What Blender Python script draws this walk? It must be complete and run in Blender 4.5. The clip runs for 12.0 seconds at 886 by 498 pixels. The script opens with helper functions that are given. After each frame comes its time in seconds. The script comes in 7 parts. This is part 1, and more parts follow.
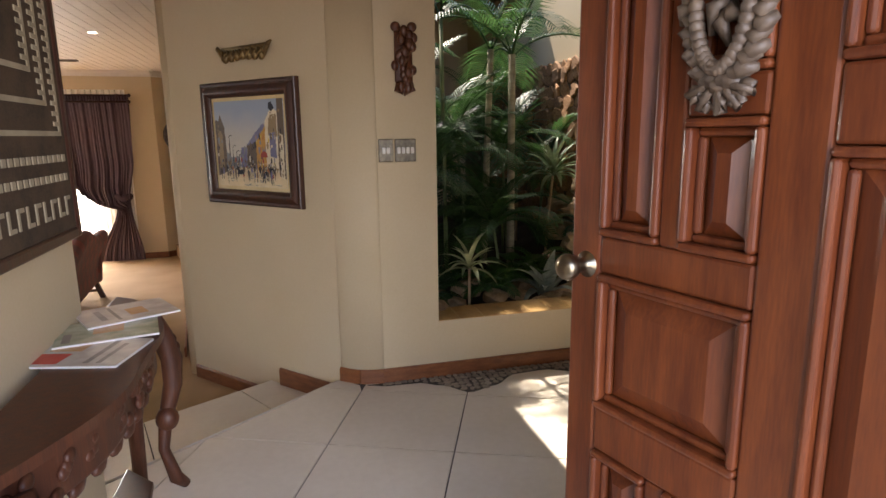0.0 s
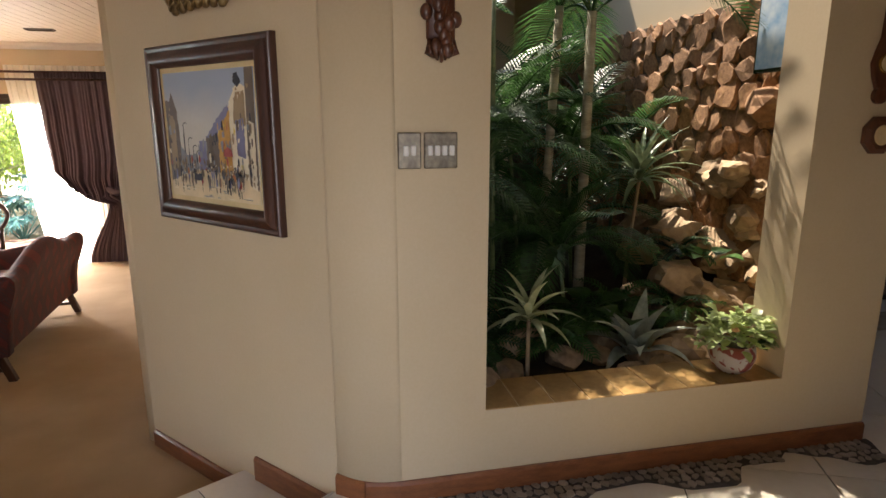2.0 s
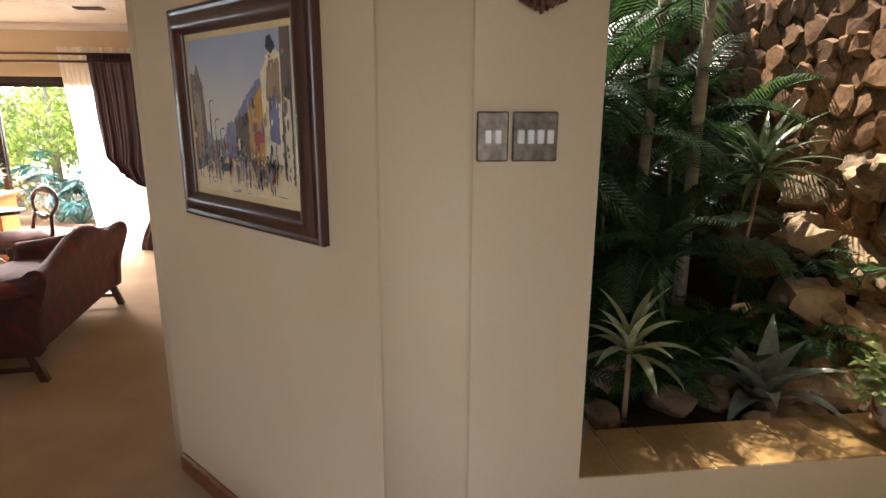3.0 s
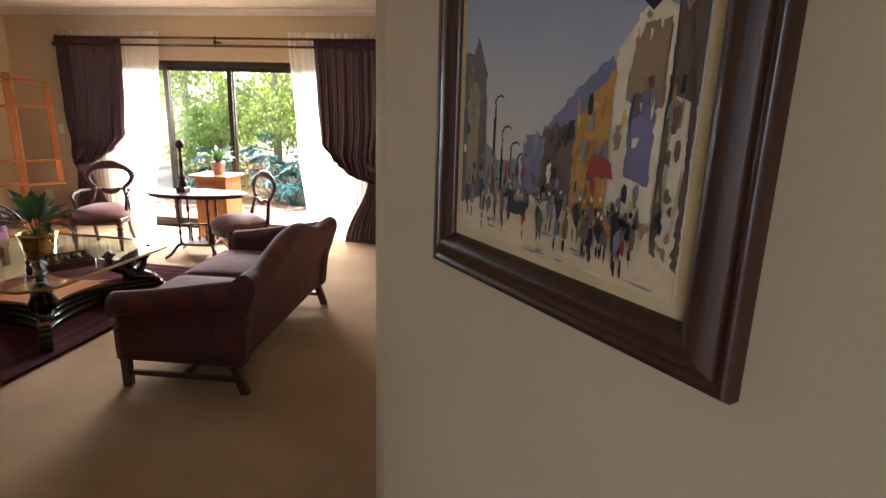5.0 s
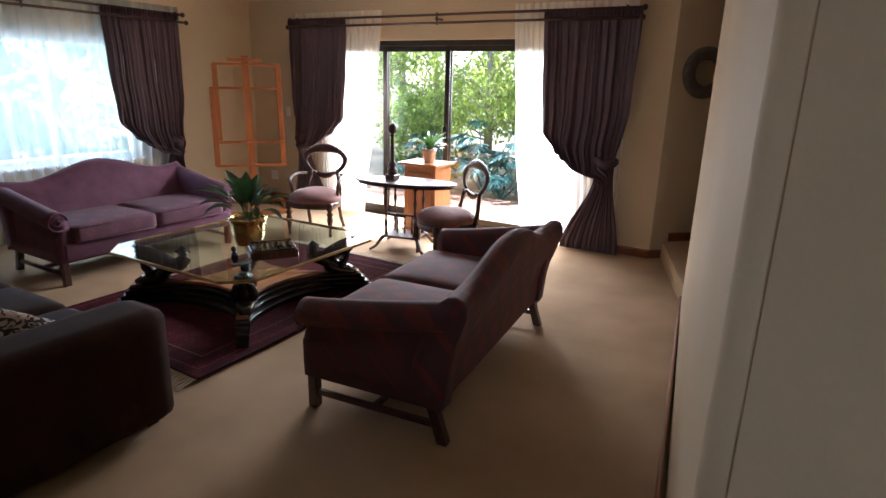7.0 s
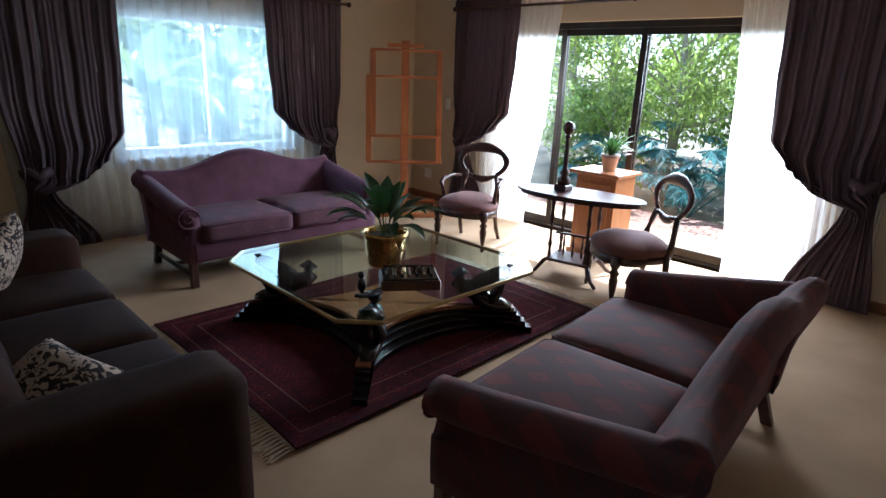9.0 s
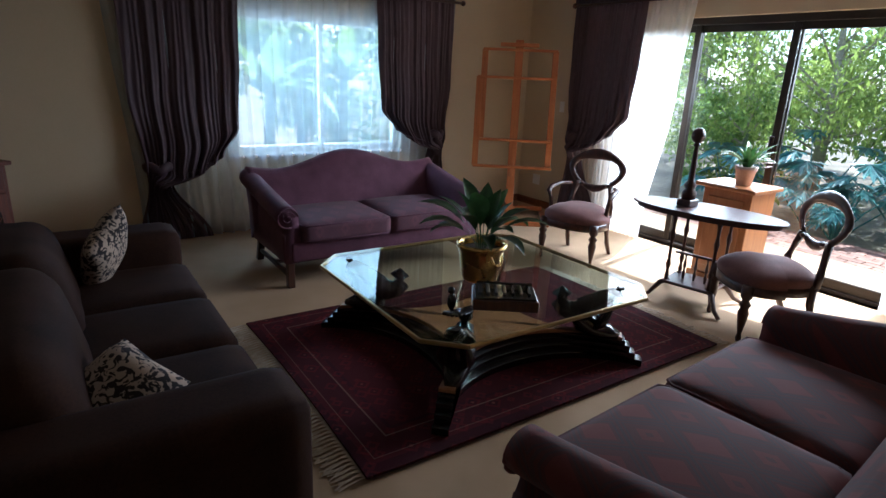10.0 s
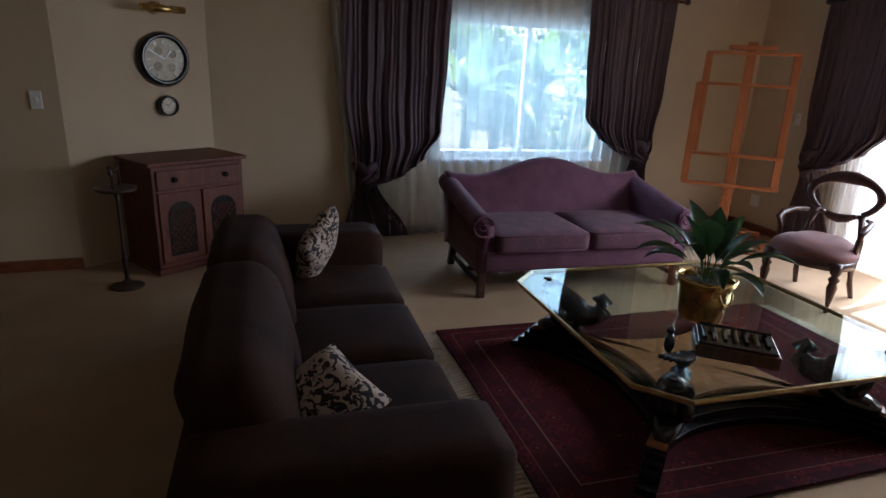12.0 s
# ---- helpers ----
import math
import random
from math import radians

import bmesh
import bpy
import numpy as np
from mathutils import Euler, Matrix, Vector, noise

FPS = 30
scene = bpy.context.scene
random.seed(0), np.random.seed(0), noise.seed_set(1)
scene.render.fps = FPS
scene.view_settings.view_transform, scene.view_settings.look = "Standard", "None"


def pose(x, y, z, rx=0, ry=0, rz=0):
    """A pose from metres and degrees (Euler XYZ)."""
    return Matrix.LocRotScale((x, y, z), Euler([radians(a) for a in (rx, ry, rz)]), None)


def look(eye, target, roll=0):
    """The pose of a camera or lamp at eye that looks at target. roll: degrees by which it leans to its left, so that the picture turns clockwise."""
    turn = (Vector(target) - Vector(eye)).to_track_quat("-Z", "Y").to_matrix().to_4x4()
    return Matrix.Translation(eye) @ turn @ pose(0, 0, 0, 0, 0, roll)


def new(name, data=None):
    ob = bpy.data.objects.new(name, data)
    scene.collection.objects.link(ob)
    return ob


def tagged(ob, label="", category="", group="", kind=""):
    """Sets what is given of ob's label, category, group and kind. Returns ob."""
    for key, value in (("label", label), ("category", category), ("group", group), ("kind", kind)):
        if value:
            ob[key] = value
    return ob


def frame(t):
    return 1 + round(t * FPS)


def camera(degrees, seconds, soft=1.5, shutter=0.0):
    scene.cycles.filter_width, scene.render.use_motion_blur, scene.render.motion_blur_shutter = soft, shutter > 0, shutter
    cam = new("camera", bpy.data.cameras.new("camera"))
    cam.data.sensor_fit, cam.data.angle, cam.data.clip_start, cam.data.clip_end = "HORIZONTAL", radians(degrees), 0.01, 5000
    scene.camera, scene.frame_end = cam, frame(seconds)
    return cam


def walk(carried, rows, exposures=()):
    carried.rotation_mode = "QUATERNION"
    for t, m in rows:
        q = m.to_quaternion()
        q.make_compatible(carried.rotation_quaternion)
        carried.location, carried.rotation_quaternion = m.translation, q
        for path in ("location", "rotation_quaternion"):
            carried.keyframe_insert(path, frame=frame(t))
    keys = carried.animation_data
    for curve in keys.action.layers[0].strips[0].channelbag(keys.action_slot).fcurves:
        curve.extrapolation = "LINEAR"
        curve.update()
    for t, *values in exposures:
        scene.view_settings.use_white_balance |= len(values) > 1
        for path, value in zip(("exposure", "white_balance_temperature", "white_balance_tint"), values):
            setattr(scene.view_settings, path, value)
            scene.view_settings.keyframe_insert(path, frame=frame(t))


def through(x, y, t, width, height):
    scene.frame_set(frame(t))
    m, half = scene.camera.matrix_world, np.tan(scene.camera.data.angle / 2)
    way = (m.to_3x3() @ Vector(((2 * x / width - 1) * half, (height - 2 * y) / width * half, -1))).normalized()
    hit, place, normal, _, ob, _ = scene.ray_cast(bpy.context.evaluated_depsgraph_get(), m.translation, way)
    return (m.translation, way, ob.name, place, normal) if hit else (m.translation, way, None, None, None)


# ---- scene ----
# the camera and its walk; z = 0 is the carpet of the sunken living room
cam = camera(74.4, 12.0)
PATH = [
    (0, (0.294, 0.064, 1.771), (0.806, 1.959, 1.385), -0.7),
    (0.5, (0.375, 0.409, 1.781), (0.883, 2.302, 1.384), -0.5),
    (1, (0.471, 0.725, 1.794), (0.948, 2.625, 1.388), -0.4),
    (1.5, (0.514, 0.989, 1.78), (0.955, 2.895, 1.366), -0.3),
    (2, (0.533, 1.294, 1.789), (0.945, 3.203, 1.358), -0.1),
    (2.5, (0.538, 1.578, 1.766), (0.906, 3.491, 1.317), 0.0),
    (3, (0.543, 1.839, 1.754), (0.781, 3.769, 1.287), 0.2),
    (3.5, (0.465, 2.081, 1.759), (0.549, 4.02, 1.279), 0.5),
    (5.5, (-0.029, 2.959, 1.778), (-0.512, 4.83, 1.262), 1.9),
    (6, (-0.177, 3.164, 1.716), (-0.8, 4.991, 1.193), 1.9),
    (6.5, (-0.295, 3.362, 1.679), (-1.113, 5.106, 1.141), 1.6),
    (8.5, (-0.974, 4.133, 1.61), (-2.191, 5.611, 1.034), 2.3),
    (9, (-1.143, 4.327, 1.596), (-2.493, 5.683, 1.014), 2.4),
    (9.5, (-1.262, 4.478, 1.587), (-2.737, 5.695, 1.002), 2.4),
    (10, (-1.334, 4.556, 1.57), (-2.916, 5.631, 0.983), 2.5),
    (10.5, (-1.396, 4.575, 1.566), (-3.056, 5.522, 0.975), 2.5),
    (11, (-1.488, 4.564, 1.565), (-3.213, 5.385, 0.974), 2.6),
    (11.5, (-1.575, 4.533, 1.566), (-3.36, 5.205, 0.967), 2.6),
    (12, (-1.613, 4.511, 1.566), (-3.442, 5.057, 0.967), 2.7),
]
EXPOSURES = [(0.0, 3.4, 6650, 23), (1.5, 3.45, 6750, 23), (2.5, 3.45, 6600, 22), (3.5, 3.15, 6450, 25), (5.5, 2.75, 6100, 23), (6.5, 2.5, 5800, 22), (8.5, 2.1, 5100, 16), (10.0, 1.65, 5000, 15), (11.0, 1.65, 5000, 15), (12.0, 1.65, 5150, 19)]
walk(cam, [(t, look(eye, target, roll)) for t, eye, target, roll in PATH], EXPOSURES)

# daylight: the sun stands high over the garden and shines in through the sliding door and the skylight
world = bpy.data.worlds.new("sky")
scene.world = world
world.use_nodes = True
wn = world.node_tree.nodes
sky = wn.new("ShaderNodeTexSky")
sky.sky_type = "NISHITA"
sky.sun_disc = False
sky.sun_elevation = radians(58.0)
sky.sun_rotation = radians(-11.0)
wn["Background"].inputs["Strength"].default_value = 0.15
world.node_tree.links.new(sky.outputs["Color"], wn["Background"].inputs["Color"])
sun = new("sun", bpy.data.lights.new("sun", "SUN"))
sun.data.energy = 5.0
sun.data.angle = radians(0.5)
sun.data.color = (1.0, 0.93, 0.82)
sun.matrix_world = look((-0.84, 4.34, 7.07), (0, 0, 0))


def window_light(name, place, aim, wide, high, watts, colour=(1.0, 0.96, 0.89), spread=180):
    """Sky light in an opening."""
    lamp = new(name, bpy.data.lights.new(name, "AREA"))
    lamp.data.shape, lamp.data.size, lamp.data.size_y = "RECTANGLE", wide, high
    lamp.data.energy = watts
    lamp.data.color = colour
    lamp.data.spread = radians(spread)
    lamp.matrix_world = look(place, aim)
    return lamp


window_light("slider_daylight", (-3.9, 10.05, 1.75), (-3.9, 8.45, 0.0), 3.2, 1.2, 58, spread=125)
window_light("window_daylight", (-7.25, 6.85, 1.4), (-3.0, 6.6, 0.4), 1.7, 1.2, 8.0, (0.80, 0.92, 1.0))
window_light("front_door_daylight", (0.70, -1.0, 1.5), (0.8, 3.0, 1.2), 1.4, 2.0, 4.8, (0.96, 0.97, 1.0))


# ---- building helpers ----
def part(name, bm, material, parent=None, label="", smooth=False, m=None):
    """Links a bmesh as one mesh object, under a thing or part where one is given."""
    me = bpy.data.meshes.new(name)
    bm.to_mesh(me)
    bm.free()
    if smooth:
        for p in me.polygons:
            p.use_smooth = True
    if material:
        me.materials.append(material)
    ob = new(name, me)
    if parent:
        ob.parent = parent
    if m is not None:
        ob.matrix_basis = m
    if label:
        tagged(ob, label)
    return ob


def thing(name, label, category, x=0, y=0, z=0, rz=0, group=""):
    ob = new(name)
    ob.empty_display_size = 0.1
    ob.matrix_basis = pose(x, y, z, 0, 0, rz)
    return tagged(ob, label, category, group)


def solid(name, bm, material, label, category, group="", kind="", smooth=False, m=None):
    return tagged(part(name, bm, material, None, "", smooth, m), label, category, group, kind)


def box(bm, x0, x1, y0, y1, z0, z1, bevel=0.0, seg=1, m=None):
    """A block between those bounds, its edges rounded."""
    r = bmesh.ops.create_cube(bm, size=1.0)
    vs = r["verts"]
    t = Matrix.Translation(((x0 + x1) / 2, (y0 + y1) / 2, (z0 + z1) / 2)) @ Matrix.Diagonal((x1 - x0, y1 - y0, z1 - z0, 1))
    bmesh.ops.transform(bm, matrix=t, verts=vs)
    if bevel > 0:
        es = list({e for v in vs for e in v.link_edges})
        r = bmesh.ops.bevel(bm, geom=es, offset=bevel, segments=seg, affect="EDGES", profile=0.5)
        vs = list({v for f in r["faces"] for v in f.verts} | {v for v in vs if v.is_valid})
        more = set(vs)
        for v in vs:
            for f in v.link_faces:
                more.update(f.verts)
        vs = list(more)
    if m is not None:
        bmesh.ops.transform(bm, matrix=m, verts=vs)
    return bm


def block(x0, x1, y0, y1, z0, z1, bevel=0.0, seg=1, m=None):
    return box(bmesh.new(), x0, x1, y0, y1, z0, z1, bevel, seg, m)


def lathe(profile, n=20, bm=None, m=None, close=True):
    """Turned body round z from (radius, height) pairs."""
    bm = bm or bmesh.new()
    rings = []
    for r, z in profile:
        ring = []
        for i in range(n):
            v = Vector((r * math.cos(2 * math.pi * i / n), r * math.sin(2 * math.pi * i / n), z))
            ring.append(bm.verts.new(m @ v if m is not None else v))
        rings.append(ring)
    for a, b in zip(rings, rings[1:]):
        for i in range(n):
            bm.faces.new((a[i], a[(i + 1) % n], b[(i + 1) % n], b[i]))
    if close:
        bm.faces.new(list(reversed(rings[0])))
        bm.faces.new(rings[-1])
    return bm


def tube(points, radii, n=8, bm=None, flat=1.0, up=(0, 0, 1)):
    """A rod along points; radii: one number or one per point; flat squeezes it along up."""
    bm = bm or bmesh.new()
    pts = [Vector(p) for p in points]
    if not hasattr(radii, "__len__"):
        radii = [radii] * len(pts)
    rings = []
    for i, p in enumerate(pts):
        d = (pts[min(i + 1, len(pts) - 1)] - pts[max(i - 1, 0)]).normalized()
        u = Vector(up)
        if abs(d.dot(u)) > 0.97:
            u = Vector((1, 0, 0)) if abs(d.x) < 0.9 else Vector((0, 1, 0))
        s = d.cross(u).normalized()
        w = s.cross(d).normalized()
        rings.append([bm.verts.new(p + radii[i] * (math.cos(2 * math.pi * k / n) * s + flat * math.sin(2 * math.pi * k / n) * w)) for k in range(n)])
    for a, b in zip(rings, rings[1:]):
        for i in range(n):
            bm.faces.new((a[i], a[(i + 1) % n], b[(i + 1) % n], b[i]))
    bm.faces.new(list(reversed(rings[0])))
    bm.faces.new(rings[-1])
    return bm


def prism(outline, z0, z1, bm=None, bevel=0.0, m=None, seg=2):
    """An outline in x, y drawn up from z0 to z1."""
    bm = bm or bmesh.new()
    a = [bm.verts.new((x, y, z0)) for x, y in outline]
    b = [bm.verts.new((x, y, z1)) for x, y in outline]
    n = len(outline)
    low = bm.faces.new(list(reversed(a)))
    top = bm.faces.new(b)
    for i in range(n):
        bm.faces.new((a[i], a[(i + 1) % n], b[(i + 1) % n], b[i]))
    vs = a + b
    if bevel > 0:
        es = list(top.edges) + list(low.edges)
        r = bmesh.ops.bevel(bm, geom=es, offset=bevel, segments=seg, affect="EDGES", profile=0.5)
        vs = list({v for f in r["faces"] for v in f.verts})
        more = set(vs)
        for v in vs:
            for f in v.link_faces:
                more.update(f.verts)
        vs = list(more)
    bmesh.ops.recalc_face_normals(bm, faces=list({f for v in vs for f in v.link_faces}))
    if m is not None:
        bmesh.ops.transform(bm, matrix=m, verts=vs)
    return bm


def sheet(nu, nv, where, bm=None, wrap=False):
    """A surface of nu by nv cells through where(u, v), u and v from 0 to 1."""
    bm = bm or bmesh.new()
    rows = [[bm.verts.new(where(i / nu, j / nv)) for i in range(nu + 1)] for j in range(nv + 1)]
    for j in range(nv):
        for i in range(nu):
            bm.faces.new((rows[j][i], rows[j][i + 1], rows[j + 1][i + 1], rows[j + 1][i]))
    return bm


def thicken(bm, t):
    bmesh.ops.recalc_face_normals(bm, faces=bm.faces[:])
    bmesh.ops.solidify(bm, geom=bm.faces[:], thickness=t)
    return bm


def ball(bm, x, y, z, rx, ry, rz, u=12, v=8, m=None):
    r = bmesh.ops.create_uvsphere(bm, u_segments=u, v_segments=v, radius=1.0)
    t = Matrix.Translation((x, y, z)) @ Matrix.Diagonal((rx, ry, rz, 1))
    bmesh.ops.transform(bm, matrix=(m @ t) if m is not None else t, verts=r["verts"])
    return bm


def lerp(a, b, t):
    return a + (b - a) * t


def along(knots, t):
    """Smooth value at t of a list of (t, value)."""
    if t <= knots[0][0]:
        return knots[0][1]
    for (a, va), (b, vb) in zip(knots, knots[1:]):
        if t <= b:
            s = (t - a) / (b - a)
            s = s * s * (3 - 2 * s)
            return lerp(va, vb, s)
    return knots[-1][1]


# ---- materials ----
def material(name, low, high, rough=0.6, metal=0.0, scale=6.0, bump=0.0, fine=60.0, stretch=(1, 1, 1), sheen=0.0, coat=0.0, vary=0.0, spread=(0.35, 0.65), rough2=None, detail=4.0):
    """Two colours mixed by noise at a coarse and a fine size, with relief; vary: by piece."""
    mt = bpy.data.materials.new(name)
    mt.use_nodes = True
    nt = mt.node_tree
    N, L = nt.nodes, nt.links
    bs = N["Principled BSDF"]
    tc = N.new("ShaderNodeTexCoord")
    mp = N.new("ShaderNodeMapping")
    mp.inputs["Scale"].default_value = stretch
    L.new(tc.outputs["Object"], mp.inputs["Vector"])
    n1 = N.new("ShaderNodeTexNoise")
    n1.inputs["Scale"].default_value = scale
    n1.inputs["Detail"].default_value = detail
    n2 = N.new("ShaderNodeTexNoise")
    n2.inputs["Scale"].default_value = fine
    n2.inputs["Detail"].default_value = 3.0
    for n in (n1, n2):
        L.new(mp.outputs["Vector"], n.inputs["Vector"])
    add = N.new("ShaderNodeMath")
    add.operation = "MULTIPLY_ADD"
    add.inputs[1].default_value = 0.35
    L.new(n2.outputs["Fac"], add.inputs[0])
    sub = N.new("ShaderNodeMath")
    sub.operation = "MULTIPLY"
    sub.inputs[1].default_value = 0.65
    L.new(n1.outputs["Fac"], sub.inputs[0])
    L.new(sub.outputs[0], add.inputs[2])
    ramp = N.new("ShaderNodeValToRGB")
    ramp.color_ramp.elements[0].position, ramp.color_ramp.elements[1].position = spread
    ramp.color_ramp.elements[0].color = (*low, 1)
    ramp.color_ramp.elements[1].color = (*high, 1)
    L.new(add.outputs[0], ramp.inputs["Fac"])
    out = ramp.outputs["Color"]
    if vary > 0:
        info = N.new("ShaderNodeObjectInfo")
        geo = N.new("ShaderNodeNewGeometry")
        s = N.new("ShaderNodeMath")
        s.operation = "ADD"
        L.new(info.outputs["Random"], s.inputs[0])
        L.new(geo.outputs["Random Per Island"], s.inputs[1])
        fr = N.new("ShaderNodeMath")
        fr.operation = "FRACT"
        L.new(s.outputs[0], fr.inputs[0])
        mr = N.new("ShaderNodeMapRange")
        mr.inputs["To Min"].default_value = 1 - vary
        mr.inputs["To Max"].default_value = 1 + vary
        L.new(fr.outputs[0], mr.inputs["Value"])
        hv = N.new("ShaderNodeHueSaturation")
        L.new(mr.outputs["Result"], hv.inputs["Value"])
        L.new(out, hv.inputs["Color"])
        out = hv.outputs["Color"]
    L.new(out, bs.inputs["Base Color"])
    bs.inputs["Roughness"].default_value = rough
    if rough2 is not None:
        rr = N.new("ShaderNodeMapRange")
        rr.inputs["To Min"].default_value = rough
        rr.inputs["To Max"].default_value = rough2
        L.new(n1.outputs["Fac"], rr.inputs["Value"])
        L.new(rr.outputs["Result"], bs.inputs["Roughness"])
    bs.inputs["Metallic"].default_value = metal
    if sheen:
        bs.inputs["Sheen Weight"].default_value = sheen
        bs.inputs["Sheen Roughness"].default_value = 0.4
    if coat:
        bs.inputs["Coat Weight"].default_value = coat
        bs.inputs["Coat Roughness"].default_value = 0.12
    if bump:
        bp = N.new("ShaderNodeBump")
        bp.inputs["Strength"].default_value = bump
        bp.inputs["Distance"].default_value = 0.004
        L.new(add.outputs[0], bp.inputs["Height"])
        L.new(bp.outputs["Normal"], bs.inputs["Normal"])
    return mt


def wood(name, low, high, rough=0.35, coat=0.3, grain=(12, 12, 1.2), bump=0.15):
    return material(name, low, high, rough, 0, 3.0, bump, 18.0, grain, coat=coat, rough2=min(1, rough + 0.15))


def leafy(name, low, high, rough=0.45, through=0.35, vary=0.3):
    """Leaves: some light passes through them."""
    mt = material(name, low, high, rough, 0, 5.0, 0.1, 40.0, vary=vary)
    nt = mt.node_tree
    bs = nt.nodes["Principled BSDF"]
    tr = nt.nodes.new("ShaderNodeBsdfTranslucent")
    mx = nt.nodes.new("ShaderNodeMixShader")
    mx.inputs[0].default_value = through
    src = bs.inputs["Base Color"].links[0].from_socket
    nt.links.new(src, tr.inputs["Color"])
    nt.links.new(bs.outputs[0], mx.inputs[1])
    nt.links.new(tr.outputs[0], mx.inputs[2])
    nt.links.new(mx.outputs[0], nt.nodes["Material Output"].inputs["Surface"])
    return mt


def gauze(name, colour, clear=0.45):
    """Thin cloth: part of the light goes straight on, part is scattered."""
    mt = bpy.data.materials.new(name)
    mt.use_nodes = True
    nt = mt.node_tree
    N, L = nt.nodes, nt.links
    N.remove(N["Principled BSDF"])
    df, tr, tp = N.new("ShaderNodeBsdfDiffuse"), N.new("ShaderNodeBsdfTranslucent"), N.new("ShaderNodeBsdfTransparent")
    wv = N.new("ShaderNodeTexNoise")
    tc = N.new("ShaderNodeTexCoord")
    wv.inputs["Scale"].default_value = 9.0
    L.new(tc.outputs["Object"], wv.inputs["Vector"])
    cr = N.new("ShaderNodeMapRange")
    cr.inputs["From Min"].default_value, cr.inputs["From Max"].default_value = 0.3, 0.7
    cr.inputs["To Min"].default_value, cr.inputs["To Max"].default_value = clear - 0.02, clear + 0.02
    L.new(wv.outputs["Fac"], cr.inputs["Value"])
    a, b = N.new("ShaderNodeMixShader"), N.new("ShaderNodeMixShader")
    df.inputs["Color"].default_value = tr.inputs["Color"].default_value = (*colour, 1)
    a.inputs[0].default_value = 0.6
    L.new(df.outputs[0], a.inputs[1])
    L.new(tr.outputs[0], a.inputs[2])
    L.new(cr.outputs[0], b.inputs[0])
    L.new(a.outputs[0], b.inputs[1])
    L.new(tp.outputs[0], b.inputs[2])
    L.new(b.outputs[0], N["Material Output"].inputs["Surface"])
    return mt


def pane_glass(name, tint=(0.95, 1.0, 0.98), rough=0.0):
    mt = bpy.data.materials.new(name)
    mt.use_nodes = True
    nt = mt.node_tree
    N, L = nt.nodes, nt.links
    N.remove(N["Principled BSDF"])
    gl, tp, mx, lw = N.new("ShaderNodeBsdfGlossy"), N.new("ShaderNodeBsdfTransparent"), N.new("ShaderNodeMixShader"), N.new("ShaderNodeLayerWeight")
    lw.inputs["Blend"].default_value = 0.5
    pw, fr = N.new("ShaderNodeMath"), N.new("ShaderNodeMath")
    pw.operation, fr.operation = "POWER", "MULTIPLY_ADD"
    pw.inputs[1].default_value = 4.0
    fr.inputs[1].default_value, fr.inputs[2].default_value = 0.75, 0.035
    L.new(lw.outputs["Facing"], pw.inputs[0])
    L.new(pw.outputs[0], fr.inputs[0])
    gl.inputs["Roughness"].default_value = rough
    tp.inputs["Color"].default_value = (*tint, 1)
    L.new(fr.outputs[0], mx.inputs[0])
    L.new(tp.outputs[0], mx.inputs[1])
    L.new(gl.outputs[0], mx.inputs[2])
    L.new(mx.outputs[0], N["Material Output"].inputs["Surface"])
    return mt


def shining(name, colour, strength):
    mt = material(name, colour, colour)
    bs = mt.node_tree.nodes["Principled BSDF"]
    bs.inputs["Emission Color"].default_value = (*colour, 1)
    bs.inputs["Emission Strength"].default_value = strength
    return mt


WALL = material("cream_wall_paint", (0.58, 0.46, 0.29), (0.62, 0.50, 0.33), 0.75, 0, 1.5, 0.08, 90)
wall_place = WALL.node_tree.nodes.new("ShaderNodeNewGeometry")   # the paint runs on unbroken from wall to wall
WALL.node_tree.links.new(wall_place.outputs["Position"], WALL.node_tree.nodes["Mapping"].inputs["Vector"])
CEIL = material("white_ceiling_boards", (0.64, 0.59, 0.52), (0.72, 0.67, 0.60), 0.5, 0, 3.0, 0.05, 40, (1, 6, 1))
CARPET = material("beige_carpet", (0.31, 0.208, 0.108), (0.42, 0.292, 0.168), 0.95, 0, 2.2, 0.9, 260)
TILE = material("cream_floor_tile", (0.62, 0.56, 0.46), (0.70, 0.64, 0.54), 0.22, 0, 2.0, 0.02, 30, rough2=0.4, vary=0.04)
GROUT = material("dark_grout", (0.05, 0.045, 0.04), (0.10, 0.09, 0.08), 0.9, 0, 8, 0.2)
SKIRT = wood("red_brown_skirting", (0.16, 0.05, 0.018), (0.28, 0.10, 0.035), 0.3, 0.4, (3, 3, 12))
DARKWOOD = wood("dark_mahogany", (0.028, 0.009, 0.005), (0.070, 0.022, 0.0105), 0.36, 0.3)
DOORWOOD = wood("varnished_door_wood", (0.080, 0.0155, 0.0035), (0.165, 0.039, 0.0075), 0.40, 0.25)
REDWOOD = wood("red_brown_carved_wood", (0.060, 0.018, 0.008), (0.13, 0.040, 0.016), 0.3, 0.4)
PINE = wood("orange_pine", (0.31, 0.090, 0.020), (0.44, 0.150, 0.036), 0.35, 0.3)
OAK = wood("honey_wood", (0.30, 0.11, 0.03), (0.42, 0.17, 0.05), 0.35, 0.3)
ROSE = material("rose_velvet", (0.115, 0.044, 0.036), (0.20, 0.085, 0.070), 0.8, 0, 9, 0.3, 140, sheen=0.2)
SUEDE = material("dark_brown_suede", (0.017, 0.0066, 0.0034), (0.040, 0.0165, 0.0085), 0.8, 0, 4, 0.3, 120)
SUEDE.node_tree.nodes["Principled BSDF"].inputs["Specular IOR Level"].default_value = 0.15
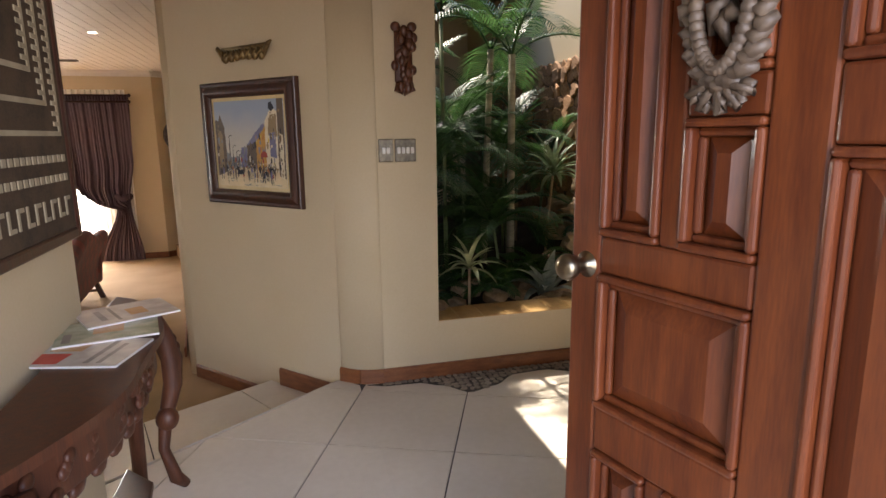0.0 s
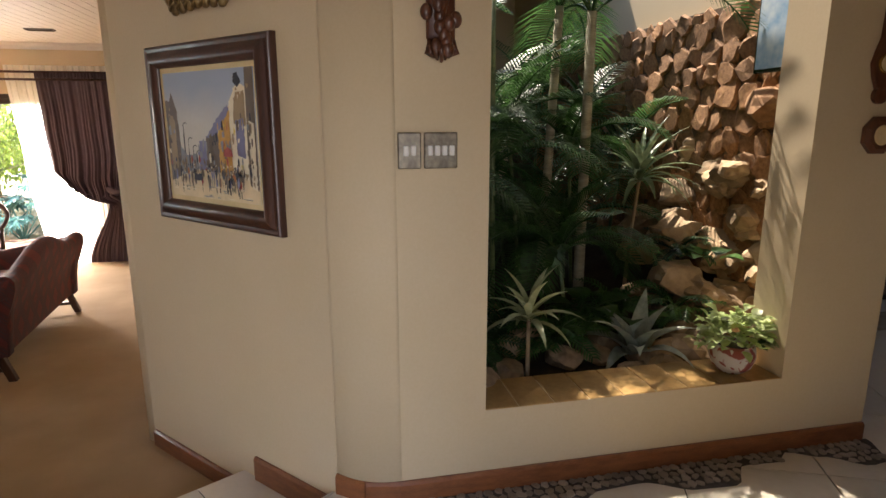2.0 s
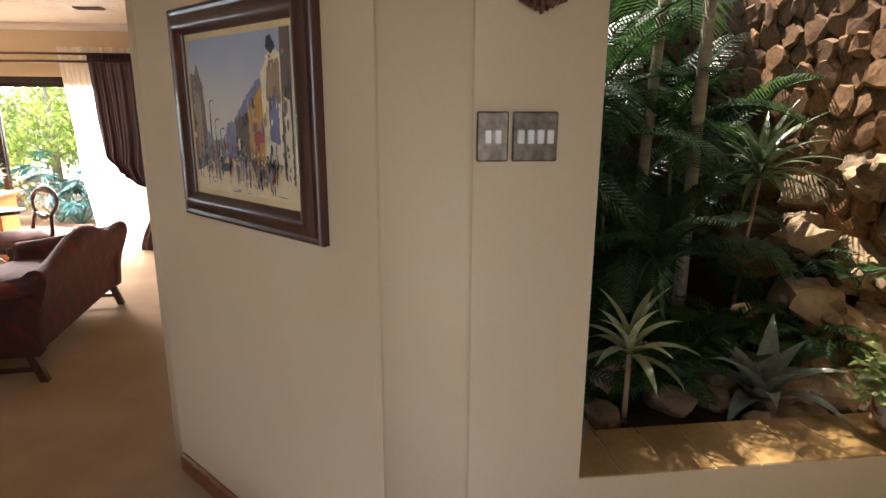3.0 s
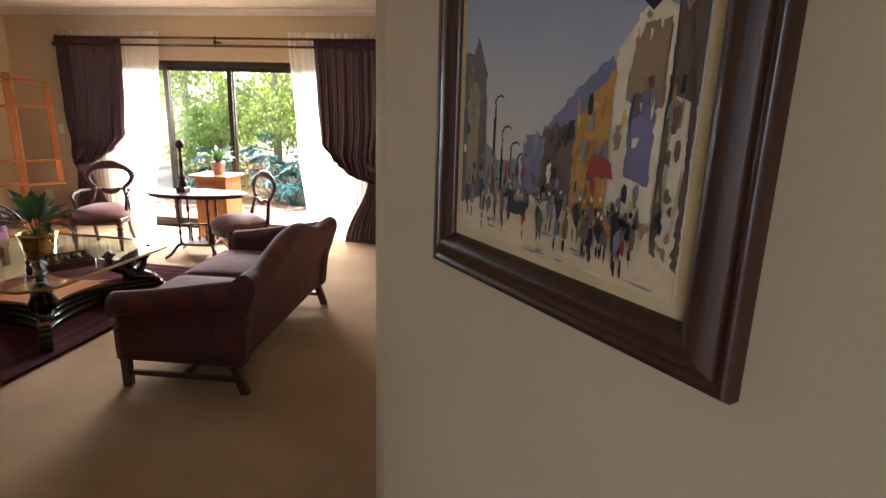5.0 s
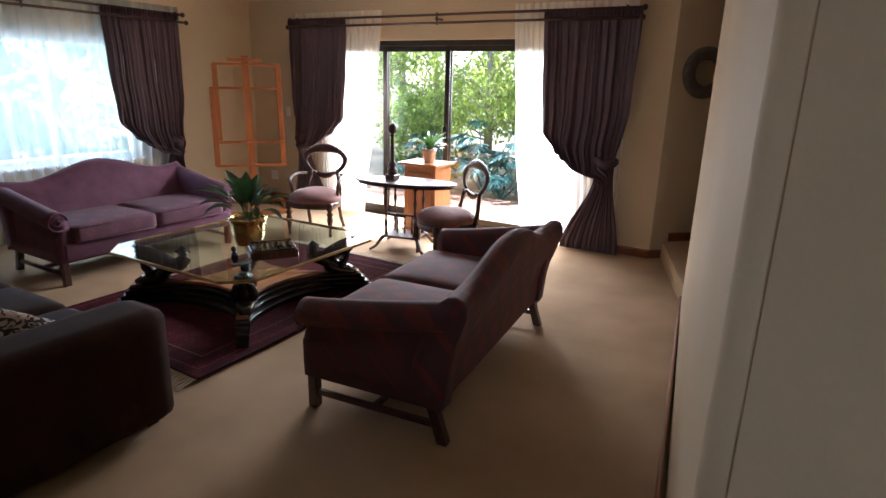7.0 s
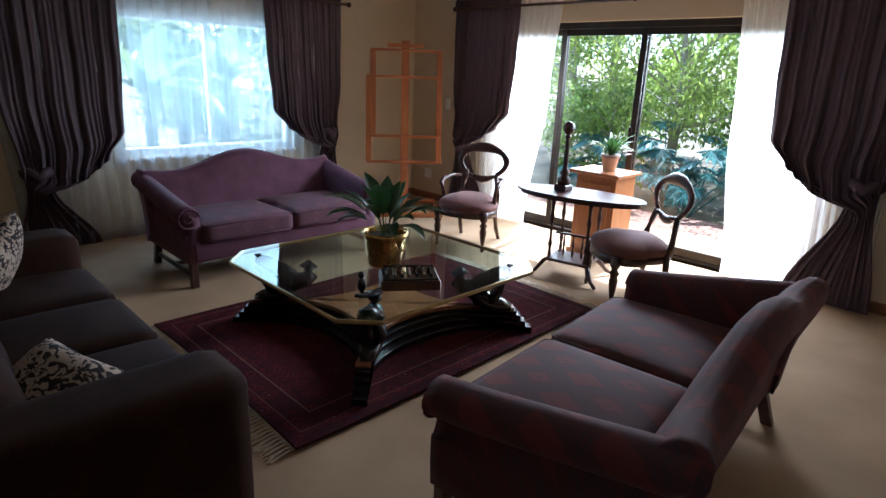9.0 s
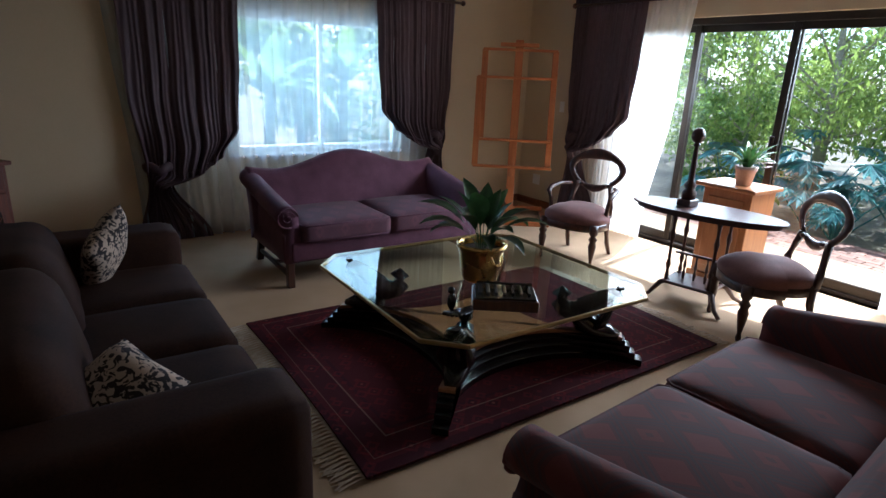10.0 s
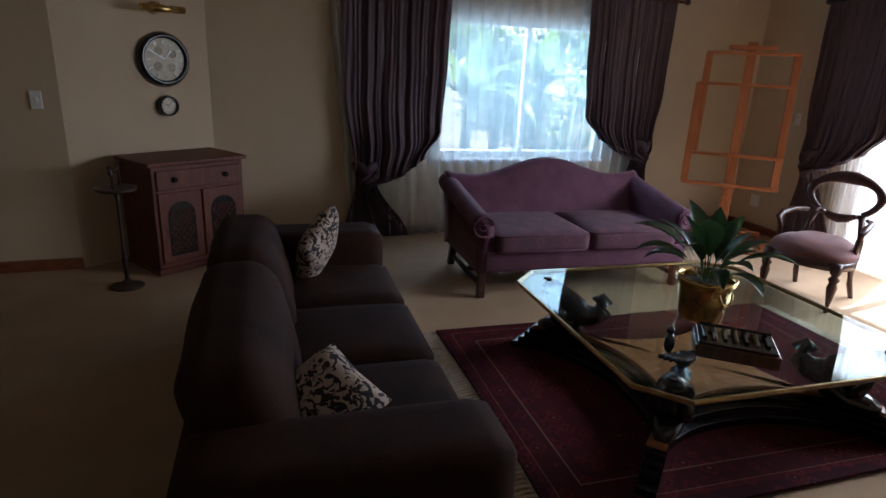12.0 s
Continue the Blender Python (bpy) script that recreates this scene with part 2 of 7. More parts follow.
SATIN = material("plum_satin", (0.046, 0.024, 0.030), (0.085, 0.047, 0.056), 0.60, 0, 3, 0.15, 70, (1, 1, 0.2), sheen=0.05)
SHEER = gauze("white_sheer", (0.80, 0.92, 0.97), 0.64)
SHEERDOOR = gauze("cream_sheer", (0.95, 0.93, 0.88), 0.12)
BRASS = material("polished_brass", (0.55, 0.36, 0.11), (0.72, 0.50, 0.18), 0.18, 1.0, 6, 0.05, 50, rough2=0.35)
STEEL = material("satin_nickel", (0.20, 0.165, 0.11), (0.32, 0.27, 0.19), 0.30, 1.0, 6, 0.05, 40)
BRONZE = material("bronze_window_frame", (0.028, 0.022, 0.016), (0.05, 0.04, 0.03), 0.45, 0.6, 6, 0.1)
BLACK = material("black_lacquer", (0.008, 0.006, 0.006), (0.02, 0.016, 0.014), 0.25, 0, 6, 0.1, coat=0.4)
WHITE = material("white_plastic", (0.72, 0.70, 0.66), (0.82, 0.80, 0.76), 0.4, 0, 5, 0.02)
GLASS = pane_glass("window_glass")
TABLEGLASS = pane_glass("table_glass", (0.86, 0.95, 0.92))
MIRROR = material("mirror", (0.85, 0.87, 0.88), (0.9, 0.9, 0.9), 0.02, 1.0)


# ---- large structure ----
FOYER, TREAD, TOP = 0.31, 0.155, 2.70   # levels of the foyer floor, the step and the ceiling


def wall_run(name, x0, y0, x1, y1, thick, z0, z1, holes=(), label="smooth cream painted plaster wall", side=1):
    """A wall whose seen face runs from one point to the other; it thickens to the left of that way (side 1) or the right.
    holes: (from, to, low, high) along the run."""
    length = math.hypot(x1 - x0, y1 - y0)
    m = Matrix.Translation((x0, y0, 0)) @ pose(0, 0, 0, 0, 0, math.degrees(math.atan2(y1 - y0, x1 - x0)))
    bm = bmesh.new()
    a, b = (0, thick) if side > 0 else (-thick, 0)
    at = 0.0
    for h0, h1, low, high in sorted(holes):
        if h0 > at:
            box(bm, at, h0, a, b, z0, z1)
        if low > z0:
            box(bm, h0, h1, a, b, z0, low)
        if high < z1:
            box(bm, h0, h1, a, b, high, z1)
        at = h1
    if at < length:
        box(bm, at, length, a, b, z0, z1)
    bmesh.ops.remove_doubles(bm, verts=bm.verts[:], dist=0.0005)
    return solid(name, bm, WALL, label, "wall", kind="structure", m=m)


def skirting(x0, y0, x1, y1, z, high=0.085, thick=0.018, side=1):
    """A wooden skirting board with a rounded top, standing in front of a wall face."""
    length = math.hypot(x1 - x0, y1 - y0)
    m = Matrix.Translation((x0, y0, z)) @ pose(0, 0, 0, 0, 0, math.degrees(math.atan2(y1 - y0, x1 - x0)))
    bm = bmesh.new()
    s = -thick if side > 0 else thick
    prof = [(0.001, 0), (s, 0), (s, high - 0.012), (s * 0.55, high), (0.001, high)]
    a = [bm.verts.new((0, y, zz)) for y, zz in prof]
    b = [bm.verts.new((length, y, zz)) for y, zz in prof]
    n = len(prof)
    for i in range(n):
        bm.faces.new((a[i], a[(i + 1) % n], b[(i + 1) % n], b[i]))
    bm.faces.new(a)
    bm.faces.new(list(reversed(b)))
    bmesh.ops.recalc_face_normals(bm, faces=bm.faces[:])
    return solid("baseboard", bm, SKIRT, "red-brown varnished wooden skirting board along the wall", "skirting", kind="structure", m=m)


# living room floor: one carpet sheet
solid("floor", block(-7.4, 3.2, 0.2, 10.6, -0.12, 0.0), CARPET, "beige wall-to-wall carpet of the sunken living room", "carpet", kind="structure")
# ceiling
bm = block(-7.2, 0.2, 0.3, 9.75, TOP + 0.012, TOP + 0.1)
for i in range(75):   # narrow boards with open joints
    box(bm, -7.2 + i * 0.0987, -7.2 + i * 0.0987 + 0.0935, 0.3, 9.75, TOP, TOP + 0.013)
solid("ceiling", bm, CEIL, "white painted timber board ceiling", "ceiling", kind="structure")
solid("ceiling", block(0.2, 6.6, -0.3, 3.50, TOP + 0.1, TOP + 0.2), WALL, "plain cream ceiling over the foyer", "ceiling", kind="structure")
solid("ceiling", block(-1.6, 0.2, -0.3, 1.8, TOP + 0.1, TOP + 0.2), WALL, "plain cream ceiling over the foyer", "ceiling", kind="structure")

solid("ceiling", block(-1.55, 3.2, 9.76, 12.4, TOP + 0.001, TOP + 0.1), CEIL, "white ceiling over the passage", "ceiling", kind="structure")
# unseen ceilings and landing walls, added to block stray sky light
solid("ceiling", block(3.0, 6.6, 3.50, 6.2, TOP + 0.1, TOP + 0.2), WALL, "plain unseen ceiling that keeps sky light out of the far room", "ceiling", kind="structure")
solid("ceiling", block(0.2, 0.75, 3.5, 4.0, TOP + 0.1, TOP + 0.2), WALL, "plain unseen ceiling that stops a light leak at the foyer corner", "ceiling", kind="structure")
solid("ceiling", block(0.2, 3.2, 8.4, 9.76, TOP + 0.002, TOP + 0.1), CEIL, "white unseen ceiling that keeps sky light off the landing", "ceiling", kind="structure")
wall_run("wall_unseen_landing_back", 0.55, 11.35, 3.1, 11.35, 0.2, -0.1, TOP + 0.1, side=1)
wall_run("wall_unseen_landing_side", 3.0, 8.2, 3.0, 11.6, 0.2, -0.1, TOP + 0.1, side=-1)
# walls of the living room
wall_run("wall_window", -6.95, 3.9, -6.95, 9.75, 0.25, -0.1, TOP, [(2.1, 3.85, 0.73, 2.0)], side=1)
wall_run("wall_slider", -6.95, 9.5, -1.45, 9.5, 0.25, -0.1, TOP, [(1.35, 4.75, 0.0, 2.11)], side=1)
wall_run("wall_passage", -1.45, 9.5, 0.6, 11.4, 0.25, -0.1, TOP + 0.3, side=1)
wall_run("wall_clock", -6.30, 3.12, -7.0, 4.10, 0.25, -0.1, TOP, side=1)
wall_run("wall_dark", -6.15, 0.6, -6.30, 3.12, 0.25, -0.1, TOP, side=1)
wall_run("wall_back", -0.5, 0.6, -6.6, 0.6, 0.25, -0.1, TOP + 0.2, side=1)
# walls round the indoor garden
AX0, AY0, AX1, AY1 = 0.56, 3.45, -0.425, 4.57
wall_run("wall_picture", AX0, AY0, AX1, AY1, 0.22, -0.1, TOP + 0.1, side=-1)
wall_run("wall_garden_side", -0.482, 4.68, -0.95, 8.25, 0.22, -0.1, TOP, side=-1)
wall_run("wall_opening", 0.803, 3.34, 3.0, 3.34, 0.22, 0.0, TOP + 0.1, [(0.344, 1.717, 0.66, 2.62)], side=1)
CORNER = [(0.806, 3.3398)] + [(0.793 - 0.3005 * math.sin(math.radians(48.7) * i / 10), 3.34 + 0.3005 * (1 - math.cos(math.radians(48.7) * i / 10))) for i in range(11)] + [(AX0, AY0)]
solid("wall_opening_corner", prism([(0.803, 3.56), (AX0 + 0.1, 3.56)] + CORNER[::-1], 0.0, TOP + 0.1), WALL, "softly rounded cream plaster corner of the wall", "wall", kind="structure")
for f in bpy.data.objects["wall_opening_corner"].data.polygons:
    f.use_smooth = f.normal.y < -0.5
wall_run("wall_garden_back", -0.95, 8.25, 3.0, 8.25, 0.25, -0.1, 3.35, side=1)
wall_run("wall_garden_right", 2.90, 3.56, 2.90, 8.5, 0.1, 0.0, 3.35, side=-1)
solid("wall_round_corner", lathe([(0.085, -0.1), (0.085, TOP + 0.05)], 28, m=Matrix.Translation((-0.397, 4.665, 0))), WALL, "rounded cream plaster end of the wall", "wall", kind="structure", smooth=True)
def cornice(x0, y0, x1, y1, side=1):
    """A white cove moulding under the ceiling."""
    length = math.hypot(x1 - x0, y1 - y0)
    m = Matrix.Translation((x0, y0, TOP)) @ pose(0, 0, 0, 0, 0, math.degrees(math.atan2(y1 - y0, x1 - x0)))
    prof = [(0, 0), (-0.075, 0), (-0.07, -0.012), (-0.05, -0.02), (-0.03, -0.035), (-0.018, -0.055), (-0.01, -0.07), (0, -0.075)]
    bm = bmesh.new()
    a = [bm.verts.new((0, y * side, z - 0.0005)) for y, z in prof]
    b = [bm.verts.new((length, y * side, z - 0.0005)) for y, z in prof]
    for i in range(len(prof)):
        bm.faces.new((a[i], a[(i + 1) % len(prof)], b[(i + 1) % len(prof)], b[i]))
    bm.faces.new(a)
    bm.faces.new(list(reversed(b)))
    bmesh.ops.recalc_face_normals(bm, faces=bm.faces[:])
    return solid("trim", bm, CEIL, "white cove cornice where the wall meets the ceiling", "cornice", kind="structure", m=m)


cornice(-6.95, 9.499, -1.45, 9.499)
cornice(-1.45, 9.499, -0.2, 10.66)
cornice(-6.949, 4.05, -6.949, 9.42)
cornice(-6.30, 3.12, -6.95, 4.03)
cornice(-6.155, 0.7, -6.30, 3.12)
# foyer: left wall, front wall with the doorway, far rooms on the right
wall_run("wall_foyer_left", -0.42, -0.1, -0.42, 2.30, 0.2, 0.0, TOP + 0.1, side=1)
wall_run("wall_front", -0.82, -0.05, 6.6, -0.05, 0.25, 0.0, TOP + 0.1, [(0.75, 1.95, 0.31, 2.45)], side=-1)
# its opening is unseen, added to let sky light into the far room
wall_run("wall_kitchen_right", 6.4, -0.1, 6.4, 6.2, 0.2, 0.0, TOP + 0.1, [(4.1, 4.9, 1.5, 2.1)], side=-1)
wall_run("wall_kitchen_back", 3.2, 5.7, 6.6, 5.7, 0.2, 0.0, TOP + 0.1, side=1)
# foyer slab and the step below it
solid("floor_foyer", prism([(-0.62, -0.5), (6.6, -0.5), (6.6, 6.2), (3.0, 6.2), (3.0, 3.4), (0.62, 3.4), (0.54, 3.455), (-0.27, 2.83), (-0.62, 2.60)], -0.05, FOYER - 0.008), GROUT, "dark grout bed under the foyer tiles", "floor", kind="structure")
solid("step", prism([(0.62, 3.4), (0.17, 3.96), (-0.85, 3.37), (-1.6, 2.95), (-1.6, 2.0), (0.0, 2.0)], -0.05, TREAD - 0.006), GROUT, "tiled step down to the living room", "step", kind="structure")
# wooden and painted trims at floor level round the indoor garden
skirting(0.80, 3.34, 3.0, 3.34, FOYER, side=1)
for a, b in ((12, 6), (6, 0)):
    skirting(*CORNER[a], *CORNER[b], FOYER, side=1)
# the hairline joint in the plaster beside the rounded corner
solid("trim", block(-0.0012, 0.0012, -0.0006, 0.01, 0.40, TOP + 0.1, m=Matrix.Translation((AX0 - 0.004, AY0 + 0.004, 0)) @ pose(0, 0, 0, 0, 0, -48.7)), WALL, "hairline raised joint in the cream plaster", "joint", kind="structure")
skirting(0.545, 3.467, 0.20, 3.86, TREAD, 0.115, side=-1)
skirting(0.155, 3.91, -0.415, 4.56, 0.0, 0.095, side=-1)


# ---- living room: openings ----
def bars(name, boxes, mat, parent, label=""):
    bm = bmesh.new()
    for b in boxes:
        box(bm, *b, 0.003)
    return part(name, bm, mat, parent, label)


slider = tagged(new("door_slider"), "dark bronze aluminium sliding glass door to the garden", "sliding door", kind="structure")
SX0, SX1 = -5.6, -2.2
bars("frame", [(SX0, SX1, 9.56, 9.66, 2.05, 2.11), (SX0, SX1, 9.56, 9.66, -0.02, 0.03), (SX0, SX0 + 0.05, 9.56, 9.66, 0.03, 2.05), (SX1 - 0.05, SX1, 9.56, 9.66, 0.03, 2.05)], BRONZE, slider)
for a, b, y in ((-5.55, -4.74, 9.585), (-4.80, -3.86, 9.62), (-3.93, -2.25, 9.585)):
    leaf = bars("door_leaf", [(a, a + 0.06, y, y + 0.03, 0.03, 2.05), (b - 0.06, b, y, y + 0.03, 0.03, 2.05), (a + 0.06, b - 0.06, y, y + 0.03, 1.99, 2.05), (a + 0.06, b - 0.06, y, y + 0.03, 0.03, 0.11)], BRONZE, slider)
    g = part("pane", block(a + 0.06, b - 0.06, y + 0.012, y + 0.018, 0.11, 1.99), GLASS, leaf)
    g.visible_shadow = False
part("door_handle", block(-3.93, -3.89, 9.55, 9.585, 0.98, 1.16, 0.008), BLACK, slider)
part("sill", block(SX0, SX1, 9.5, 9.8, -0.03, -0.004, 0.004), BRONZE, slider)

win = tagged(new("window_1"), "wide window with thin pale frame over the sofa", "window", kind="structure")
bars("window_frame", [(-7.1, -7.03, 6.0, 7.75, 1.94, 2.0), (-7.1, -7.03, 6.0, 7.75, 0.73, 0.79), (-7.1, -7.03, 6.0, 6.05, 0.79, 1.94), (-7.1, -7.03, 7.70, 7.75, 0.79, 1.94), (-7.1, -7.03, 6.86, 6.90, 0.79, 1.94)], WHITE, win)
for a, b in ((6.05, 6.86), (6.90, 7.70)):
    g = part("pane", block(-7.07, -7.064, a, b, 0.79, 1.94), GLASS, win)
    g.visible_shadow = False
part("window_sill", block(-7.02, -6.90, 5.96, 7.80, 0.70, 0.728, 0.006), WHITE, win)


# ---- curtains ----
def curtain_sheet(m, left, right, high, low, folds, depth, seed, nu=110, nv=70, gather=0.35, phase=0.0):
    """Hanging cloth. left and right give its edges at each height share (0 top, 1 floor)."""
    def where(u, v):
        a, b = along(left, v), along(right, v)
        w = b - a
        z = lerp(high, low, v)
        tight = min(1.0, 0.25 + w / (gather * 2.4))
        wob = 0.35 * math.sin(2.1 * v * 3 + seed + 5 * u) + 0.2 * noise.noise(Vector((u * 3, v * 3, seed)))
        f = math.sin(2 * math.pi * folds * u + wob + phase) + 0.35 * math.sin(2 * math.pi * folds * 2.3 * u + seed + v)
        return m @ Vector((a + w * u + 0.006 * f, -depth * tight * f * (0.55 + 0.45 * v) - 0.02, z))
    return sheet(nu, nv, where)


def tied_curtain(label, m, width, inner, knot_z, high=2.30, drop=0.30):
    """A heavy curtain held back at its outer side: full above the tie, a slack bag over it, flared below.
    Local x runs from the outer edge to the inner edge (inner = +1) along the wall, y out of the wall."""
    cu = tagged(new("curtain"), label, "curtain", "plum curtains with tie-backs")
    k = 1 - knot_z / high
    s = inner
    def where(u, v):
        # edges
        out = along([(0, 0.0), (k * 0.6, 0.02), (k, 0.10), (k + 0.06, 0.11), (1, 0.0)], v) * 1.0
        inn = along([(0, width), (0.4 * k, width * 0.98), (0.80 * k, width * 0.94), (0.95 * k, width * 0.78), (k + 0.02, width * 0.36), (k + 0.05, width * 0.32), (1, width * 0.64)], v)
        w = inn - out
        z = high * (1 - v)
        # the slack hangs lowest towards the inner side
        bag = math.exp(-((v - k * 0.93) / 0.13) ** 2)
        z -= bag * drop * math.sin(math.pi * min(1, u * 1.02)) ** 1.2 * 0.55
        pinch = math.exp(-((v - k) / 0.05) ** 2)
        dep = 0.035 + 0.05 * bag - 0.012 * pinch
        uu = u + 0.045 * noise.noise(Vector((u * 4.5, v * 1.2, width * 7))) + 0.015 * noise.noise(Vector((u * 13, v * 2.5, 4)))
        ph = 2 * math.pi * 9.5 * uu + 1.1 * math.sin(3 * v + 2 * u)
        f = 0.62 * math.sin(ph) * (0.7 + 0.6 * noise.noise(Vector((u * 6, v * 2, 9)))) + 0.34 * math.sin(0.47 * ph + 2 * v) + 0.22 * math.sin(2.3 * ph + 4 * v) + 0.45 * bag * noise.noise(Vector((u * 9, v * 16, 5))) + 0.16 * noise.noise(Vector((u * 26, v * 9, 2)))
        y = 0.085 + dep * f * 0.56 + 0.08 * bag * math.sin(math.pi * u) 
        y += 0.05 * math.exp(-((v - k) / 0.05) ** 2)
        return m @ Vector((s * (out + w * u), y, max(z, 0.006 + 0.004 * f)))
    bm = sheet(130, 110, where)
    part("cloth", bm, SATIN, cu, smooth=True)
    # gathered heading
    def head(u, v):
        f = math.sin(2 * math.pi * 26 * u) + 0.5 * math.sin(2 * math.pi * 41 * u + 1)
        return m @ Vector((s * (width * u), 0.085 + 0.016 * f, high + 0.07 * v - 0.02))
    part("heading", sheet(150, 4, head), SATIN, cu, smooth=True)
    tie = [m @ Vector((s * (lerp(0.10, width * 0.35, i / 11)), 0.085 + 0.10 * math.sin(math.pi * i / 11), knot_z + 0.02 * math.sin(i))) for i in range(12)]
    part("tie_back", tube(tie, 0.028, 8, flat=1.6), SATIN, cu, smooth=True)
    return cu


tied_curtain("plum satin curtain tied back beside the sliding door", Matrix.Translation((-1.74, 9.46, 0)) @ Matrix.Diagonal((1, -1, 1, 1)), 0.95, -1, 0.93)
tied_curtain("plum satin curtain tied back beside the sliding door", Matrix.Translation((-6.12, 9.46, 0)) @ Matrix.Diagonal((1, -1, 1, 1)), 0.92, 1, 0.93)
MW = Matrix.Translation((-6.93, 0, 0)) @ pose(0, 0, 0, 0, 0, 90) @ Matrix.Diagonal((1, -1, 1, 1))
tied_curtain("plum satin curtain tied back at the window", Matrix.Translation((0, 8.32, 0)) @ MW, 0.92, -1, 0.88)
tied_curtain("plum satin curtain tied back at the window", Matrix.Translation((0, 5.10, 0)) @ MW, 0.96, 1, 0.66)


def sheer(label, m, left, right, high, low, folds, mat, depth=0.022, seed=1.0):
    bm = curtain_sheet(m, left, right, high, low, folds, depth, seed, 200, 24)
    ob = solid("sheer_curtain", bm, mat, label, "curtain", "white sheer curtains", smooth=True)
    return ob


flip = Matrix.Translation((0, 9.47, 0))
sheer("white sheer curtain drawn aside at the sliding door", flip, [(0, -6.06), (1, -5.85)], [(0, -4.72), (0.4, -4.80), (1, -5.0)], 2.44, 0.01, 16, SHEERDOOR, 0.02, 1.0)
sheer("white sheer curtain drawn aside at the sliding door", flip, [(0, -3.04), (0.5, -2.96), (1, -2.84)], [(0, -1.80), (1, -1.82)], 2.44, 0.01, 16, SHEERDOOR, 0.02, 2.0)
mw2 = Matrix.Translation((-6.90, 0, 0)) @ pose(0, 0, 0, 0, 0, 90)
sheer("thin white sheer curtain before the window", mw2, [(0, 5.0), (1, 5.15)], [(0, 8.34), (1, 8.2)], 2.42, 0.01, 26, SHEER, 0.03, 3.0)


def curtain_rod(label, a, b, offs, gap=0.09):
    """Two dark wooden rods with ball ends on brackets."""
    rod = tagged(new("curtain_rod"), label, "curtain rod")
    a, b, n = Vector(a), Vector(b), Vector(offs)
    for k, dz in ((0, 0.0), (1, gap)):
        p, q = a + n * (0.09 + 0.05 * (1 - k)) + Vector((0, 0, dz)), b + n * (0.09 + 0.05 * (1 - k)) + Vector((0, 0, dz))
        d = (q - p).normalized()
        r = part("rod", tube([p, p.lerp(q, 0.5), q], 0.014, 10), DARKWOOD, rod, smooth=True)
        for e, s in ((p, -1), (q, 1)):
            bm = bmesh.new()
            c = e + d * s * 0.02
            ball(bm, c.x, c.y, c.z, 0.027, 0.027, 0.027)
            part("finial", bm, DARKWOOD, r, smooth=True)
    for f in (0.03, 0.5, 0.97):
        c = a.lerp(b, f)
        bm = tube([c + Vector((0, 0, gap / 2)), c + n * 0.05 + Vector((0, 0, gap / 2)), c + n * 0.15 + Vector((0, 0, gap * 0.5))], 0.011, 8)
        tube([c + n * 0.12 + Vector((0, 0, -0.02)), c + n * 0.12 + Vector((0, 0, gap + 0.02))], 0.012, 8, bm)
        part("bracket", bm, DARKWOOD, rod)
    return rod


curtain_rod("dark wooden double curtain rod above the sliding door", (-6.10, 9.5, 2.27), (-1.76, 9.5, 2.27), (0, -1, 0))
curtain_rod("dark wooden double curtain rod above the window", (-6.95, 4.90, 2.25), (-6.95, 8.38, 2.25), (1, 0, 0))


# ---- seats ----
def diamond_cloth(name, ground, a, b):
    """Woven cloth with rows of nested lozenges."""
    mt = material(name, ground, tuple(c * 1.25 for c in ground), 0.85, 0, 7, 0.3, 160, sheen=0.04)
    nt = mt.node_tree
    N, L = nt.nodes, nt.links
    tc = N.new("ShaderNodeTexCoord")
    sp = N.new("ShaderNodeSeparateXYZ")
    L.new(tc.outputs["Object"], sp.inputs[0])
    def m(op, p, q=None):
        n = N.new("ShaderNodeMath")
        n.operation = op
        for i, x in enumerate((p, q)):
            if x is None:
                continue
            if isinstance(x, (int, float)):
                n.inputs[i].default_value = x
            else:
                L.new(x, n.inputs[i])
        return n.outputs[0]
    u = m("ABSOLUTE", m("SUBTRACT", m("FRACT", m("MULTIPLY", sp.outputs["X"], 5.0)), 0.5))
    v = m("ABSOLUTE", m("SUBTRACT", m("FRACT", m("MULTIPLY", m("ADD", sp.outputs["Y"], sp.outputs["Z"]), 3.6)), 0.5))
    d = m("ADD", u, v)
    cr = N.new("ShaderNodeValToRGB")
    cr.color_ramp.interpolation = "CONSTANT"
    el = cr.color_ramp.elements
    el[0].position, el[0].color = 0.0, (*a, 1)
    el[1].position, el[1].color = 0.30, (*ground, 1)
    for p, c in ((0.36, b), (0.41, ground), (0.47, b), (0.53, ground), (0.58, b), (0.62, ground), (0.80, a), (0.93, ground)):
        e = el.new(p)
        e.color = (*c, 1)
    L.new(d, cr.inputs["Fac"])
    bs = N["Principled BSDF"]
    old = bs.inputs["Base Color"].links[0].from_socket
    mx = N.new("ShaderNodeMix")
    mx.data_type = "RGBA"
    mx.inputs["Factor"].default_value = 0.8
    L.new(old, mx.inputs["A"])
    L.new(cr.outputs["Color"], mx.inputs["B"])
    L.new(mx.outputs["Result"], bs.inputs["Base Color"])
    return mt


LOZENGE = diamond_cloth("lozenge_cloth", (0.088, 0.027, 0.026), (0.145, 0.029, 0.025), (0.056, 0.032, 0.036))
LOZENGE2 = diamond_cloth("purple_lozenge_cloth", (0.105, 0.042, 0.060), (0.135, 0.05, 0.07), (0.085, 0.040, 0.058))


